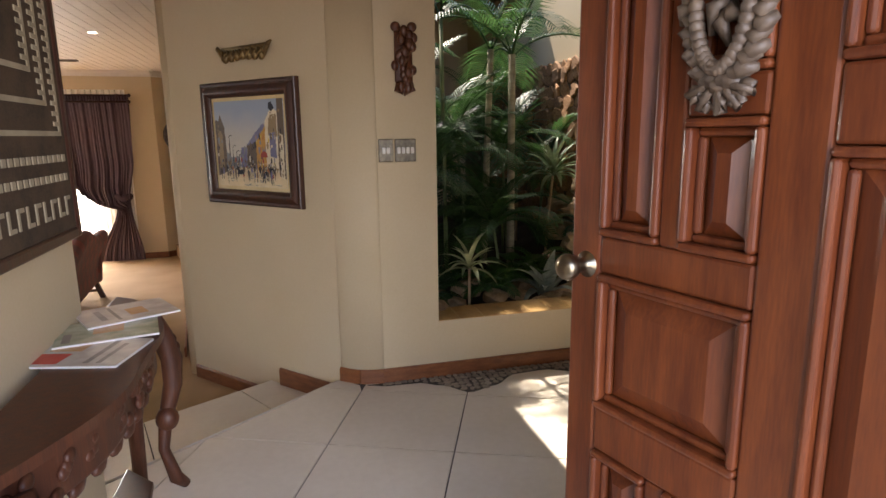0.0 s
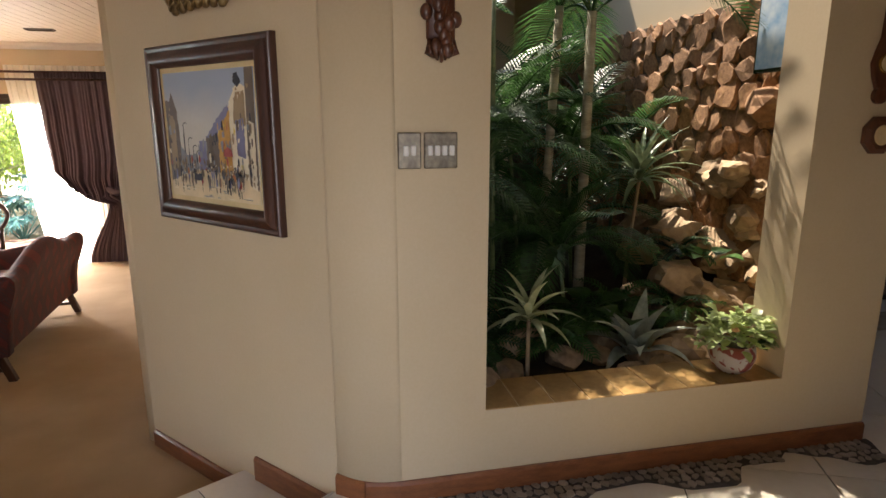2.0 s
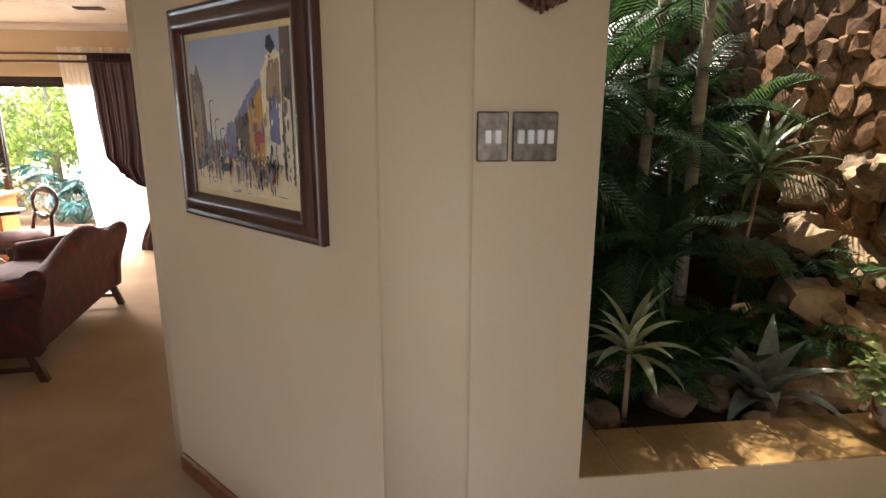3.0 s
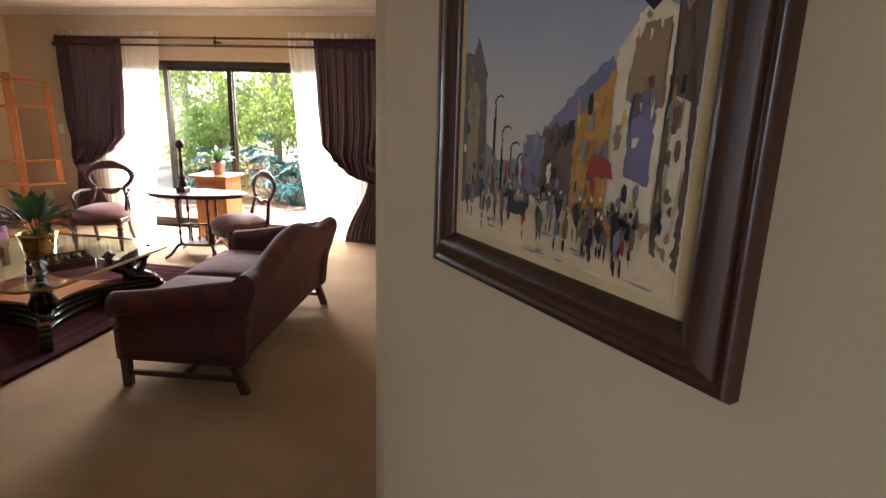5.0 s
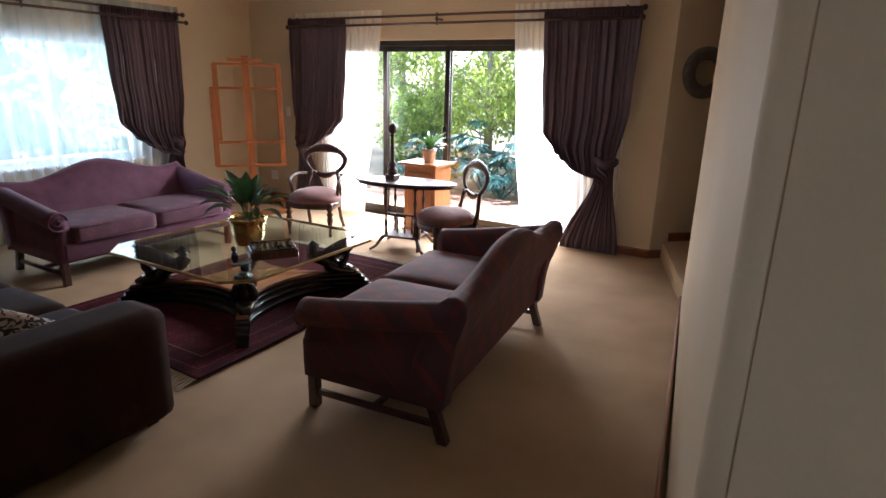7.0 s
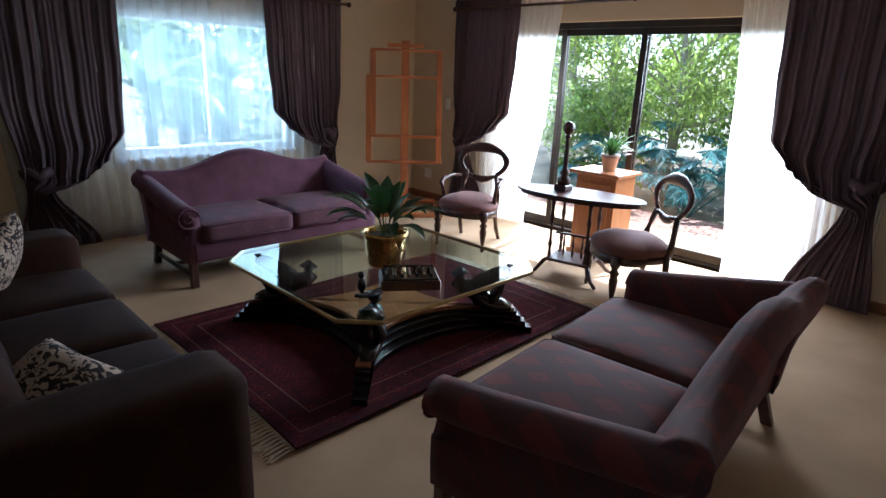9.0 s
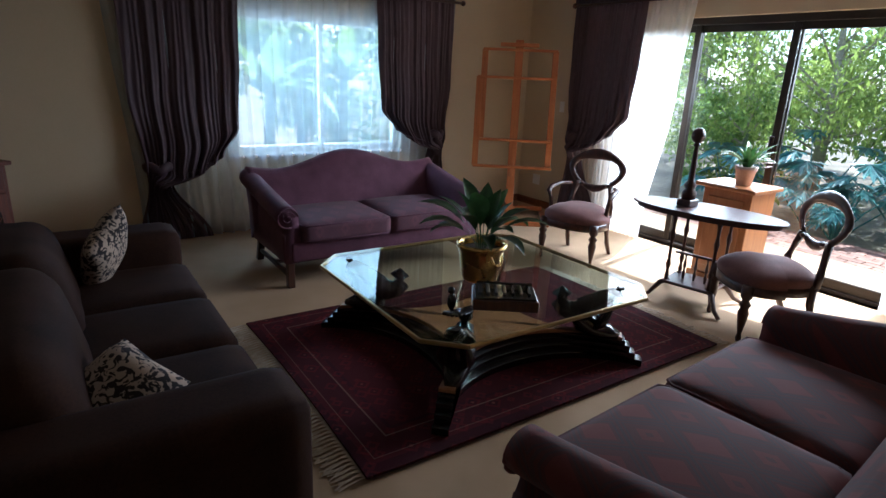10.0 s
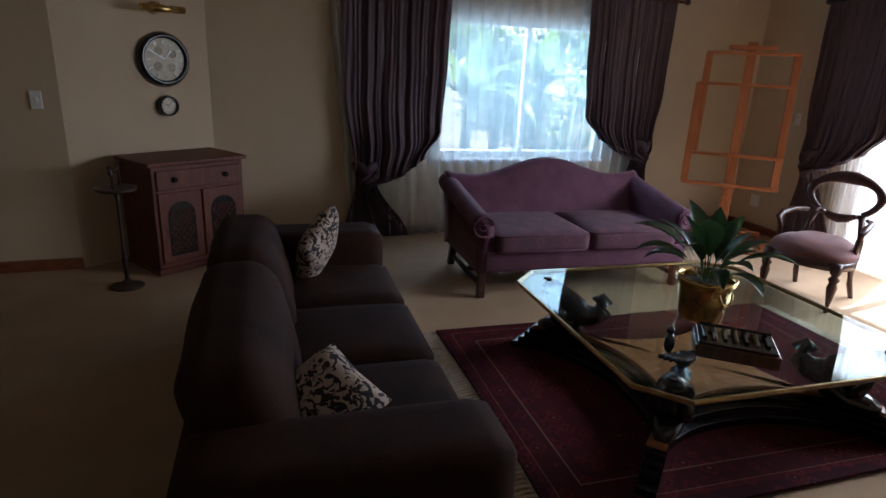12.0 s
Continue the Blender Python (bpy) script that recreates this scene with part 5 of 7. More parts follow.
# ceiling fittings
for p in ((-1.26, 6.13), (-3.6, 5.2)):
    dl = thing("downlight", "small recessed ceiling downlight, lit", "downlight", p[0], p[1], TOP - 0.012, 0, "downlights")
    part("ring", lathe([(0.05, 0.012), (0.05, 0.0), (0.036, 0.002), (0.036, 0.012)], 20), WHITE, dl)
    part("bulb", lathe([(0.034, 0.0035), (0.01, 0.003)], 16), shining("lamp_glow", (1.0, 0.86, 0.62), 6.0), dl)
vt = thing("ceiling_vent", "small dark slotted ceiling vent", "vent", -2.14, 8.28, TOP - 0.014, 0)
part("frame", block(-0.13, 0.13, -0.05, 0.05, 0.0, 0.0138, 0.002), material("grey_vent", (0.16, 0.14, 0.12), (0.22, 0.20, 0.18), 0.5), vt)
for i in range(5):
    part("slat", block(-0.12, 0.12, -0.04 + i * 0.018, -0.03 + i * 0.018, -0.004, -0.0003), BLACK, vt)


# ---- indoor garden: roof with skylight, soil, stones ----
bm = bmesh.new()
for b in ((-1.2, 1.05, 3.3, 8.6), (2.95, 3.3, 3.3, 8.6), (1.05, 2.95, 3.3, 3.95), (1.05, 2.95, 6.1, 8.6)):
    box(bm, b[0], b[1], b[2], b[3], 3.35, 3.5)
solid("ceiling", bm, WALL, "cream roof of the indoor garden round its skylight", "ceiling", kind="structure")
for nm, a in (("a", (-1.2, 3.2, 3.40, 3.55, 2.81, 3.35)), ("b", (-1.2, -0.95, 3.55, 8.5, 2.71, 3.35))):
    solid("wall_upper_garden", block(*a), WALL, "cream plaster wall above the garden opening", "wall", kind="structure")
skl = tagged(new("skylight"), "glazed skylight with thin steel bars over the garden", "skylight", kind="structure")
for i in range(3):
    part("bar", block(1.05 + 0.62 + i * 0.62 - 0.31 - 0.012, 1.05 + 0.62 + i * 0.62 - 0.31 + 0.012, 3.95, 6.1, 3.44, 3.48, 0.003), BRONZE, skl)
# unseen pane; its grey tint is added to dim the light below
part("pane", block(1.05, 2.95, 3.95, 6.1, 3.49, 3.496), pane_glass("dimming_skylight_glass", (0.55, 0.56, 0.54)), skl)

STONE = material("warm_fieldstone", (0.16, 0.072, 0.028), (0.38, 0.20, 0.085), 0.85, 0, 4, 0.9, 26, vary=0.3)
ROCK = material("grey_brown_rock", (0.17, 0.11, 0.06), (0.42, 0.295, 0.17), 0.9, 0, 5, 1.0, 24, vary=0.25)


def rough_stone(bm, c, size, seed, cuts=2, squash=(1, 1, 1), jag=0.28):
    """An irregular stone with flats."""
    r = bmesh.ops.create_icosphere(bm, subdivisions=cuts, radius=1.0)
    rr = random.Random(seed)
    planes = [(Vector((rr.uniform(-1, 1), rr.uniform(-1, 1), rr.uniform(-1, 1))).normalized(), rr.uniform(0.55, 0.9)) for _ in range(7)]
    for v in r["verts"]:
        p = v.co.normalized() * (1 + jag * noise.noise(v.co * 1.7 + Vector((seed * 1.37, seed * 0.71, 0))))
        for n, d in planes:
            k = p.dot(n) - d
            if k > 0:
                p -= n * k * 0.9
        v.co = Vector((c[0] + p.x * size * squash[0], c[1] + p.y * size * squash[1], c[2] + p.z * size * squash[2]))
    return bm


# soil bed rising to the back
def bed(u, v):
    py = lerp(3.57, 8.25, v)
    px = lerp(along([(3.57, 0.80), (4.70, -0.22), (8.25, -0.66)], py), 2.90, u)
    h = 0.60 + 0.10 * min(1, max(0, (py - 3.9) / 1.2)) + 0.35 * max(0, px - 2.3) * min(1, (py - 3.5)) + 0.05 * noise.noise(Vector((px * 3, py * 3, 1)))
    if px < 0.9:
        h = min(h, 0.30 + 0.33 * max(0, (px + 0.6)))
    return Vector((px, py, h))
solid("soil", thicken(sheet(50, 60, bed), -0.05), SOIL, "dark planting soil of the indoor garden", "soil", kind="structure")
rnd = random.Random(21)
for i in range(34):
    px, py = rnd.uniform(1.1, 2.8), 3.62 + abs(rnd.gauss(0, 0.25))
    s = rnd.uniform(0.045, 0.13)
    if py > 4.6 or (1.3 < px < 1.6 and py < 3.75):
        continue
    h = 0.60 + 0.10 * min(1, max(0, (py - 3.9) / 1.2)) + 0.35 * max(0, px - 2.3) * min(1, (py - 3.5))
    solid("rock", rough_stone(bmesh.new(), (0, 0, 0), s, i, 2, (1.2, 1, 0.7)), ROCK, "rough brown rock lying in the planting bed", "rock", "rocks in the planting bed", m=pose(px, py, h + s * 0.3, 0, 0, rnd.uniform(0, 360)))
# rock pile climbing the right-hand side
for i, (px, py, pz, s) in enumerate(((2.78, 3.95, 0.80, 0.20), (2.62, 4.15, 0.85, 0.22), (2.86, 4.25, 1.02, 0.22), (2.72, 4.45, 1.10, 0.20), (2.88, 4.05, 1.22, 0.17), (2.90, 4.35, 1.40, 0.18), (2.84, 4.15, 1.52, 0.13), (2.90, 4.55, 1.62, 0.16), (2.88, 3.85, 1.05, 0.14), (2.90, 4.75, 1.3, 0.2), (2.6, 3.86, 0.70, 0.12), (2.90, 3.95, 1.40, 0.12), (2.45, 4.3, 0.75, 0.14), (2.8, 4.9, 1.0, 0.25))):
    bm = bmesh.new()
    for k in range(5):
        rough_stone(bm, (rnd.uniform(-0.5, 0.5) * s, rnd.uniform(-0.5, 0.5) * s, rnd.uniform(-0.4, 0.4) * s), s * rnd.uniform(0.5, 0.75), i * 9 + k, 3, (1.15, 1, 0.8), 0.55)
    solid("rock", bm, ROCK, "pale craggy boulder stacked at the garden's side", "rock", "boulders", m=pose(px, py, pz, 0, 0, rnd.uniform(0, 360)))
solid("stone_shelf", rough_stone(bmesh.new(), (2.86, 3.98, 1.86), 0.16, 77, 2, (0.9, 1.3, 0.55)), STONE, "jutting brown stone ledge", "stone", m=None)

# dry-laid fieldstone facing of the side and back walls, and the mortar behind it
mortar = solid("wall_stone_facing", block(2.86, 2.897, 3.57, 8.25, 0.5, 2.42), material("dark_mortar", (0.08, 0.05, 0.03), (0.16, 0.11, 0.07), 0.95, 0, 8, 0.8), "dark mortar behind the fieldstone facing", "wall", kind="structure")


def stone_mesh(k):
    rr = random.Random(500 + k)
    n = rr.randint(5, 8)
    pts = []
    for i in range(n):
        a = 2 * math.pi * (i + rr.uniform(-0.25, 0.25)) / n
        r = rr.uniform(0.72, 1.08)
        pts.append((r * math.cos(a), r * math.sin(a)))
    bm = bmesh.new()
    rings = []
    for f, h in ((1.0, 0.0), (1.0, 0.55), (0.84, 0.9 + rr.uniform(-0.08, 0.1))):
        rings.append([bm.verts.new((x * f + rr.uniform(-0.05, 0.05), y * f + rr.uniform(-0.05, 0.05), h + rr.uniform(-0.12, 0.12) * (h > 0))) for x, y in pts])
    for a, b in zip(rings, rings[1:]):
        for i in range(n):
            bm.faces.new((a[i], a[(i + 1) % n], b[(i + 1) % n], b[i]))
    mid = bm.verts.new((rr.uniform(-0.15, 0.15), rr.uniform(-0.15, 0.15), 0.95 + rr.uniform(-0.1, 0.1)))
    for i in range(n):
        bm.faces.new((rings[-1][i], rings[-1][(i + 1) % n], mid))
    me = bpy.data.meshes.new("stone")
    bm.to_mesh(me)
    bm.free()
    me.materials.append(STONE)
    return me


STONES = [stone_mesh(k) for k in range(12)]


def stone_facing(owner, m, wide, z0, z1, cell, seed, skip=None):
    """Stones over a wall face; local x along it, z up, -y out."""
    rr = random.Random(seed)
    z = z0
    row = 0
    while z < z1:
        h = cell * rr.uniform(0.75, 1.25)
        x = rr.uniform(0, cell)
        while x < wide:
            w = cell * rr.uniform(0.8, 1.7)
            ob = new("stone", STONES[rr.randrange(12)])
            ob.parent = owner
            ob.matrix_basis = m @ Matrix.Translation((x + w / 2, 0, min(z + h / 2, z1 - h / 3))) @ pose(0, 0, 0, 90, 0, 0) @ pose(0, 0, 0, rr.uniform(-9, 9), rr.uniform(-9, 9), rr.uniform(-40, 40)) @ Matrix.Diagonal((w * 0.64, h * 0.70, rr.uniform(0.012, 0.036), 1))
            x += w * 0.97
        z += h * 0.93
        row += 1


stone_facing(mortar, Matrix.Translation((2.86, 7.4, 0)) @ pose(0, 0, 0, 0, 0, -90), 3.8, 0.9, 2.40, 0.118, 4)


# ---- garden plants ----
def dracaena(label, x, y, z, stem, leaves, length, width, mat, seed, group="", lean=0.0):
    d = thing("dracaena", label, "plant", x, y, z, 0, group)
    if stem > 0.02:
        part("stem", tube([(0, 0, -0.03), (lean * 0.4, 0, stem * 0.5), (lean, 0, stem)], [0.012, 0.010, 0.010], 7), ROCK, d, smooth=True)
    rr = random.Random(seed)
    for i in range(leaves):
        bm = bmesh.new()
        t = i / leaves
        hd = i * 2.399 + rr.uniform(-0.2, 0.2)
        blade(bm, (lean, 0, stem - 0.02 + 0.05 * (1 - t)), hd, length * rr.uniform(0.8, 1.1), width * rr.uniform(0.85, 1.1), lerp(1.35, 0.1, t), lerp(0.7, 1.5, t), 0.18, 7, 0.75)
        part("leaf", bm, mat, d, smooth=True)
    return d


dracaena("cream-striped dracaena with spiky arching leaves", 1.47, 3.74, 0.56, 0.32, 20, 0.26, 0.042, LEAF_PALE, 1)
dracaena("tall thin-stemmed dracaena with drooping striped leaves", 2.38, 4.50, 0.70, 0.74, 34, 0.38, 0.042, leafy("dull_striped_leaf", (0.12, 0.18, 0.09), (0.28, 0.34, 0.19), 0.4, 0.3), 2, lean=0.06)
dracaena("dark dracaena behind the striped one", 2.45, 5.3, 0.75, 1.05, 34, 0.42, 0.045, LEAF_DARK, 3)
br = thing("bromeliad", "grey-green bromeliad with broad strap leaves", "plant", 2.06, 3.78, 0.60)
rr = random.Random(8)
for i in range(13):
    bm = bmesh.new()
    blade(bm, (0.015 * math.cos(i * 2.4), 0.015 * math.sin(i * 2.4), 0.0), i * 2.4, rr.uniform(0.30, 0.44), rr.uniform(0.095, 0.13), lerp(1.5, 0.9, i / 13), lerp(0.9, 2.1, i / 13), 0.22, 9, 0.5)
    part("leaf", bm, LEAF_GREY, br, smooth=True)
cp = thing("potted_plant", "bushy variegated plant in a round white and red painted pot", "plant", 2.36, 3.47, 0.662)
part("pot", lathe([(0.055, 0.0), (0.085, 0.03), (0.10, 0.075), (0.095, 0.12), (0.085, 0.135), (0.078, 0.13), (0.08, 0.09)], 24), patterned("painted_pot", (0.50, 0.45, 0.40), (0.30, 0.08, 0.06), 14.0), cp, smooth=True)
part("soil", lathe([(0.079, 0.11), (0.01, 0.115)], 16), SOIL, cp)
rr = random.Random(9)
VARIEG = leafy("pale_variegated_leaf", (0.34, 0.46, 0.14), (0.62, 0.68, 0.36), 0.45, 0.35)
for i in range(190):
    a, e = rr.uniform(0, 6.283), math.acos(rr.uniform(-0.35, 1))
    r = rr.uniform(0.06, 0.15)
    c = (r * math.sin(e) * math.cos(a) * 1.15, r * math.sin(e) * math.sin(a) * 0.9, 0.17 + r * math.cos(e) * 0.8)
    bm = bmesh.new()
    blade(bm, c, a + rr.uniform(-0.6, 0.6), rr.uniform(0.045, 0.07), rr.uniform(0.038, 0.055), rr.uniform(-0.2, 0.9), rr.uniform(0.3, 1.2), 0.15, 3)
    part("leaf", bm, VARIEG, cp, smooth=True)
for i in range(60):
    a = rr.uniform(-0.5, 0.5)
    c = (0.10 + rr.uniform(0, 0.10), rr.uniform(-0.07, 0.07), 0.12 + rr.uniform(-0.03, 0.05))
    bm = bmesh.new()
    blade(bm, c, a * 3, rr.uniform(0.03, 0.05), 0.03, rr.uniform(-0.3, 0.6), 0.8, 0.15, 3)
    part("leaf", bm, LEAF, cp, smooth=True)


def frond(bm, base, heading, length, rise, droop, leaflet, pairs, wid=0.02, seed=0):
    """A feather palm frond: arching rib and two rows of narrow leaflets."""
    rr = random.Random(seed)
    h = Vector((math.cos(heading), math.sin(heading), 0))
    s = Vector((-h.y, h.x, 0))
    p, pitch = Vector(base), rise
    pts = []
    n = pairs
    for i in range(n + 1):
        pts.append((p.copy(), pitch))
        p = p + (h * math.cos(pitch) + Vector((0, 0, math.sin(pitch)))) * length / n
        pitch -= droop / n
    tube([q for q, _ in pts][::3] + [pts[-1][0]], [lerp(0.009, 0.003, i / max(1, len(pts[::3]))) for i in range(len(pts[::3]) + 1)], 5, bm)
    for i, (q, pt) in enumerate(pts):
        t = i / n
        if t < 0.14:
            continue
        ln = leaflet * math.sin(math.pi * (0.12 + 0.86 * (1 - t))) ** 0.6 * rr.uniform(0.85, 1.1)
        d = h * math.cos(pt) + Vector((0, 0, math.sin(pt)))
        up = Vector((0, 0, math.cos(pt))) - h * math.sin(pt)
        for sd in (-1, 1):
            w = (s * sd * 0.85 + d * 0.5 + up * 0.28).normalized()
            a, b, c = q, q + w * ln * 0.5, q + w * ln + Vector((0, 0, -0.32 * ln))
            e = d.cross(w).normalized().cross(w).normalized() * wid / 2
            va = [bm.verts.new(a + e * 0.4), bm.verts.new(a - e * 0.4)]
            vb = [bm.verts.new(b + e), bm.verts.new(b - e)]
            vc = bm.verts.new(c)
            bm.faces.new((va[0], va[1], vb[1], vb[0]))
            bm.faces.new((vb[0], vb[1], vc))
    return bm


PALM = leafy("palm_leaf", (0.019, 0.056, 0.014), (0.055, 0.12, 0.034), 0.42, 0.4)
BARK = material("pale_palm_bark", (0.20, 0.17, 0.11), (0.38, 0.34, 0.24), 0.8, 0, 5, 0.5, 30, (1, 1, 6))
GREENSTEM = material("green_palm_cane", (0.06, 0.09, 0.03), (0.14, 0.17, 0.07), 0.5, 0, 5, 0.3, 30, (1, 1, 5))
def palm(label, x, y, z, high, fronds, length, seed, radius=0.03, mat=PALM, stem=BARK, leaflet=0.28):
    pm = thing("palm", label, "palm", x, y, z, 0, "garden palms")
    rr = random.Random(seed)
    lx, ly = rr.uniform(-0.1, 0.1), rr.uniform(-0.1, 0.1)
    part("trunk", tube([(0, 0, -0.05), (lx * 0.5, ly * 0.5, high * 0.5), (lx, ly, high)], [radius, radius * 0.85, radius * 0.8], 9), stem, pm, smooth=True)
    for i in range(fronds):
        bm = bmesh.new()
        t = i / max(1, fronds - 1)
        frond(bm, (lx, ly, high - 0.02), i * 2.399 + rr.uniform(-0.3, 0.3), length * rr.uniform(0.8, 1.1), lerp(1.45, 0.65, t), lerp(1.0, 2.0, t), leaflet, 40, 0.012, seed * 31 + i)
        part("frond", bm, mat, pm)
    return pm


palm("tall slender palm with pale ringed trunk under the skylight", 2.05, 4.45, 0.66, 1.70, 7, 1.0, 41, 0.034)
palm("second pale palm trunk with feathery fronds", 1.92, 4.75, 0.68, 1.75, 4, 1.0, 42, 0.032)
# added so that its high fronds break up the sun on the foyer floor
palm("slender feathery palm added under the skylight to dapple the sun", 1.50, 4.42, 0.66, 1.95, 5, 0.85, 47, 0.018, PALM, GREENSTEM, 0.22)
for i, (px, py, hh, ln) in enumerate(((0.95, 4.3, 0.75, 0.8), (1.55, 5.0, 0.95, 1.0), (1.1, 4.9, 0.55, 1.0), (1.8, 4.85, 0.35, 0.8), (2.2, 5.0, 0.45, 0.8), (1.35, 5.2, 1.2, 1.1), (1.9, 5.4, 0.9, 1.1), (0.75, 4.6, 0.9, 0.9), (2.3, 5.9, 1.2, 1.1), (0.5, 5.4, 0.8, 1.0), (2.65, 5.3, 0.9, 0.8))):
    palm("clumping feather palm with thin green canes", px, py, 0.62, hh, 8, ln, 60 + i, 0.014, PALM, GREENSTEM, 0.24)


# brighter copy of PALM: sunlight on the fronds is put into the colour
SUNLITPALM = leafy("sunlit_palm_leaf", (0.035, 0.10, 0.015), (0.09, 0.19, 0.045), 0.4, 0.4)
for i, (px, py, hh, ln, mt) in enumerate(((0.98, 4.45, 1.50, 0.75, SUNLITPALM), (1.0, 4.9, 1.65, 0.8, SUNLITPALM), (1.75, 4.6, 1.15, 0.75, PALM), (1.45, 4.55, 0.85, 0.7, PALM), (2.15, 4.75, 1.0, 0.7, PALM), (1.2, 4.45, 1.0, 0.7, SUNLITPALM), (1.90, 4.25, 0.45, 0.55, PALM))):
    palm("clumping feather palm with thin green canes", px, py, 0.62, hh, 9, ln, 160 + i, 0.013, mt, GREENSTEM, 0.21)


def fern(label, x, y, z, n, length, mat, seed, name="fern"):
    fn = thing(name, label, "plant", x, y, z, 0, "small garden plants")
    rr = random.Random(seed)
    for i in range(n):
        bm = bmesh.new()
        frond(bm, (0, 0, 0), i * 2.399, length * rr.uniform(0.7, 1.1), lerp(1.3, 0.4, i / n), 1.4, 0.09, 16, 0.014, seed + i)
        part("frond", bm, mat, fn)
    return fn


for i, (px, py, pz) in enumerate(((2.45, 4.05, 0.74), (2.65, 4.35, 1.0), (1.7, 3.98, 0.66), (1.25, 3.95, 0.64), (2.2, 4.25, 0.7), (1.45, 4.15, 0.66), (1.9, 4.1, 0.66))):
    fern("low dark green fern among the rocks", px, py, pz, 14, 0.30, LEAF_DARK if i % 2 else LEAF, 80 + i)
for i, (px, py, pz, s) in enumerate(((1.95, 4.1, 0.72, 0.16), (2.15, 3.98, 0.70, 0.12), (2.62, 4.02, 1.0, 0.11))):
    lf = thing("arum_plant", "broad heart-shaped leaves low in the bed", "plant", px, py, pz, 0, "small garden plants")
    for k in range(4):
        bm = bmesh.new()
        blade(bm, (0, 0, 0), i + k * 1.57, s * 1.9, s, 1.0, 1.4, 0.1, 8, 0.7, 0.45)
        part("leaf", bm, LEAF, lf, smooth=True)

# framed bright picture and pot above the rocks
pc = tagged(new("framed_picture"), "blue and green framed picture hanging in the indoor garden", "picture")
pc.matrix_basis = pose(2.80, 3.84, 2.02, 0, 0, -90)
part("frame", block(-0.20, 0.20, -0.03, 0.0, 0.0, 0.50, 0.006), BLACK, pc)
part("canvas", block(-0.18, 0.18, -0.035, -0.031, 0.02, 0.48), material("blue_painting", (0.20, 0.38, 0.60), (0.60, 0.70, 0.75), 0.6, 0, 5, 0.1, 20), pc)

# sill boards of the opening
SILL = material("ochre_sill_tile", (0.38, 0.22, 0.07), (0.55, 0.34, 0.13), 0.4, 0, 5, 0.2, 40, vary=0.12)
sl = tagged(new("window_sill_garden"), "ochre tiled sill of the garden opening", "sill", kind="structure")
for i in range(9):
    part("tile", block(1.135 + i * 0.1537 + 0.002, 1.135 + (i + 1) * 0.1537 - 0.002, 3.342, 3.60, 0.655, 0.6635, 0.002), SILL, sl)


# ---- foyer things ----
def on_picture_wall(s, z, off=0.0):
    """A pose on the angled wall: s from the foyer end; local x runs to the viewer's right, -y out of the wall."""
    d = Vector((AX1 - AX0, AY1 - AY0, 0)).normalized()
    n = Vector((-abs(d.y), -abs(d.x), 0))
    p = Vector((AX0, AY0, z)) + d * s + n * off
    return Matrix.Translation(p) @ pose(0, 0, 0, 0, 0, math.degrees(math.atan2(-d.y, -d.x)))


pic = tagged(new("framed_painting"), "street scene painting in a broad dark wooden frame", "painting")
pic.matrix_basis = on_picture_wall(0.667, 1.725)
PW, PH = 0.443, 0.383
CREAM = material("cream_mount", (0.62, 0.47, 0.23), (0.72, 0.57, 0.32), 0.7)
PROFILE = [(0.0, -0.001), (0.0, -0.024), (0.006, -0.036), (0.016, -0.034), (0.022, -0.030), (0.030, -0.036), (0.046, -0.048), (0.062, -0.053), (0.076, -0.048), (0.086, -0.036), (0.090, -0.034), (0.095, -0.026), (0.095, -0.001)]
RIM = [(-PW, -PH), (PW, -PH), (PW, PH), (-PW, PH)]
for k in range(4):   # mitred rails with a swelling section
    bm = bmesh.new()
    ends = []
    for cx, cz in (RIM[k], RIM[(k + 1) % 4]):
        ends.append([bm.verts.new((cx - math.copysign(e, cx), y, cz - math.copysign(e, cz))) for e, y in PROFILE])
    for i in range(len(PROFILE) - 1):
        bm.faces.new((ends[0][i], ends[0][i + 1], ends[1][i + 1], ends[1][i]))
    bmesh.ops.recalc_face_normals(bm, faces=bm.faces[:])
    part("frame_rail", bm, DARKWOOD, pic, smooth=True)
IW, IH = PW - 0.096, PH - 0.096
part("mount", block(-IW, IW, -0.020, -0.008, -IH, IH), CREAM, pic)
JW, JH = IW - 0.025, IH - 0.022


def paint(name, col, hi=1.2):
    return material("paint_" + name, col, tuple(min(1, c * hi) for c in col), 0.55, 0, 14, 0.25, 60)


SKYP = material("paint_sky", (0.64, 0.55, 0.38), (0.72, 0.63, 0.47), 0.55, 0, 5.0, 0.2, 40)
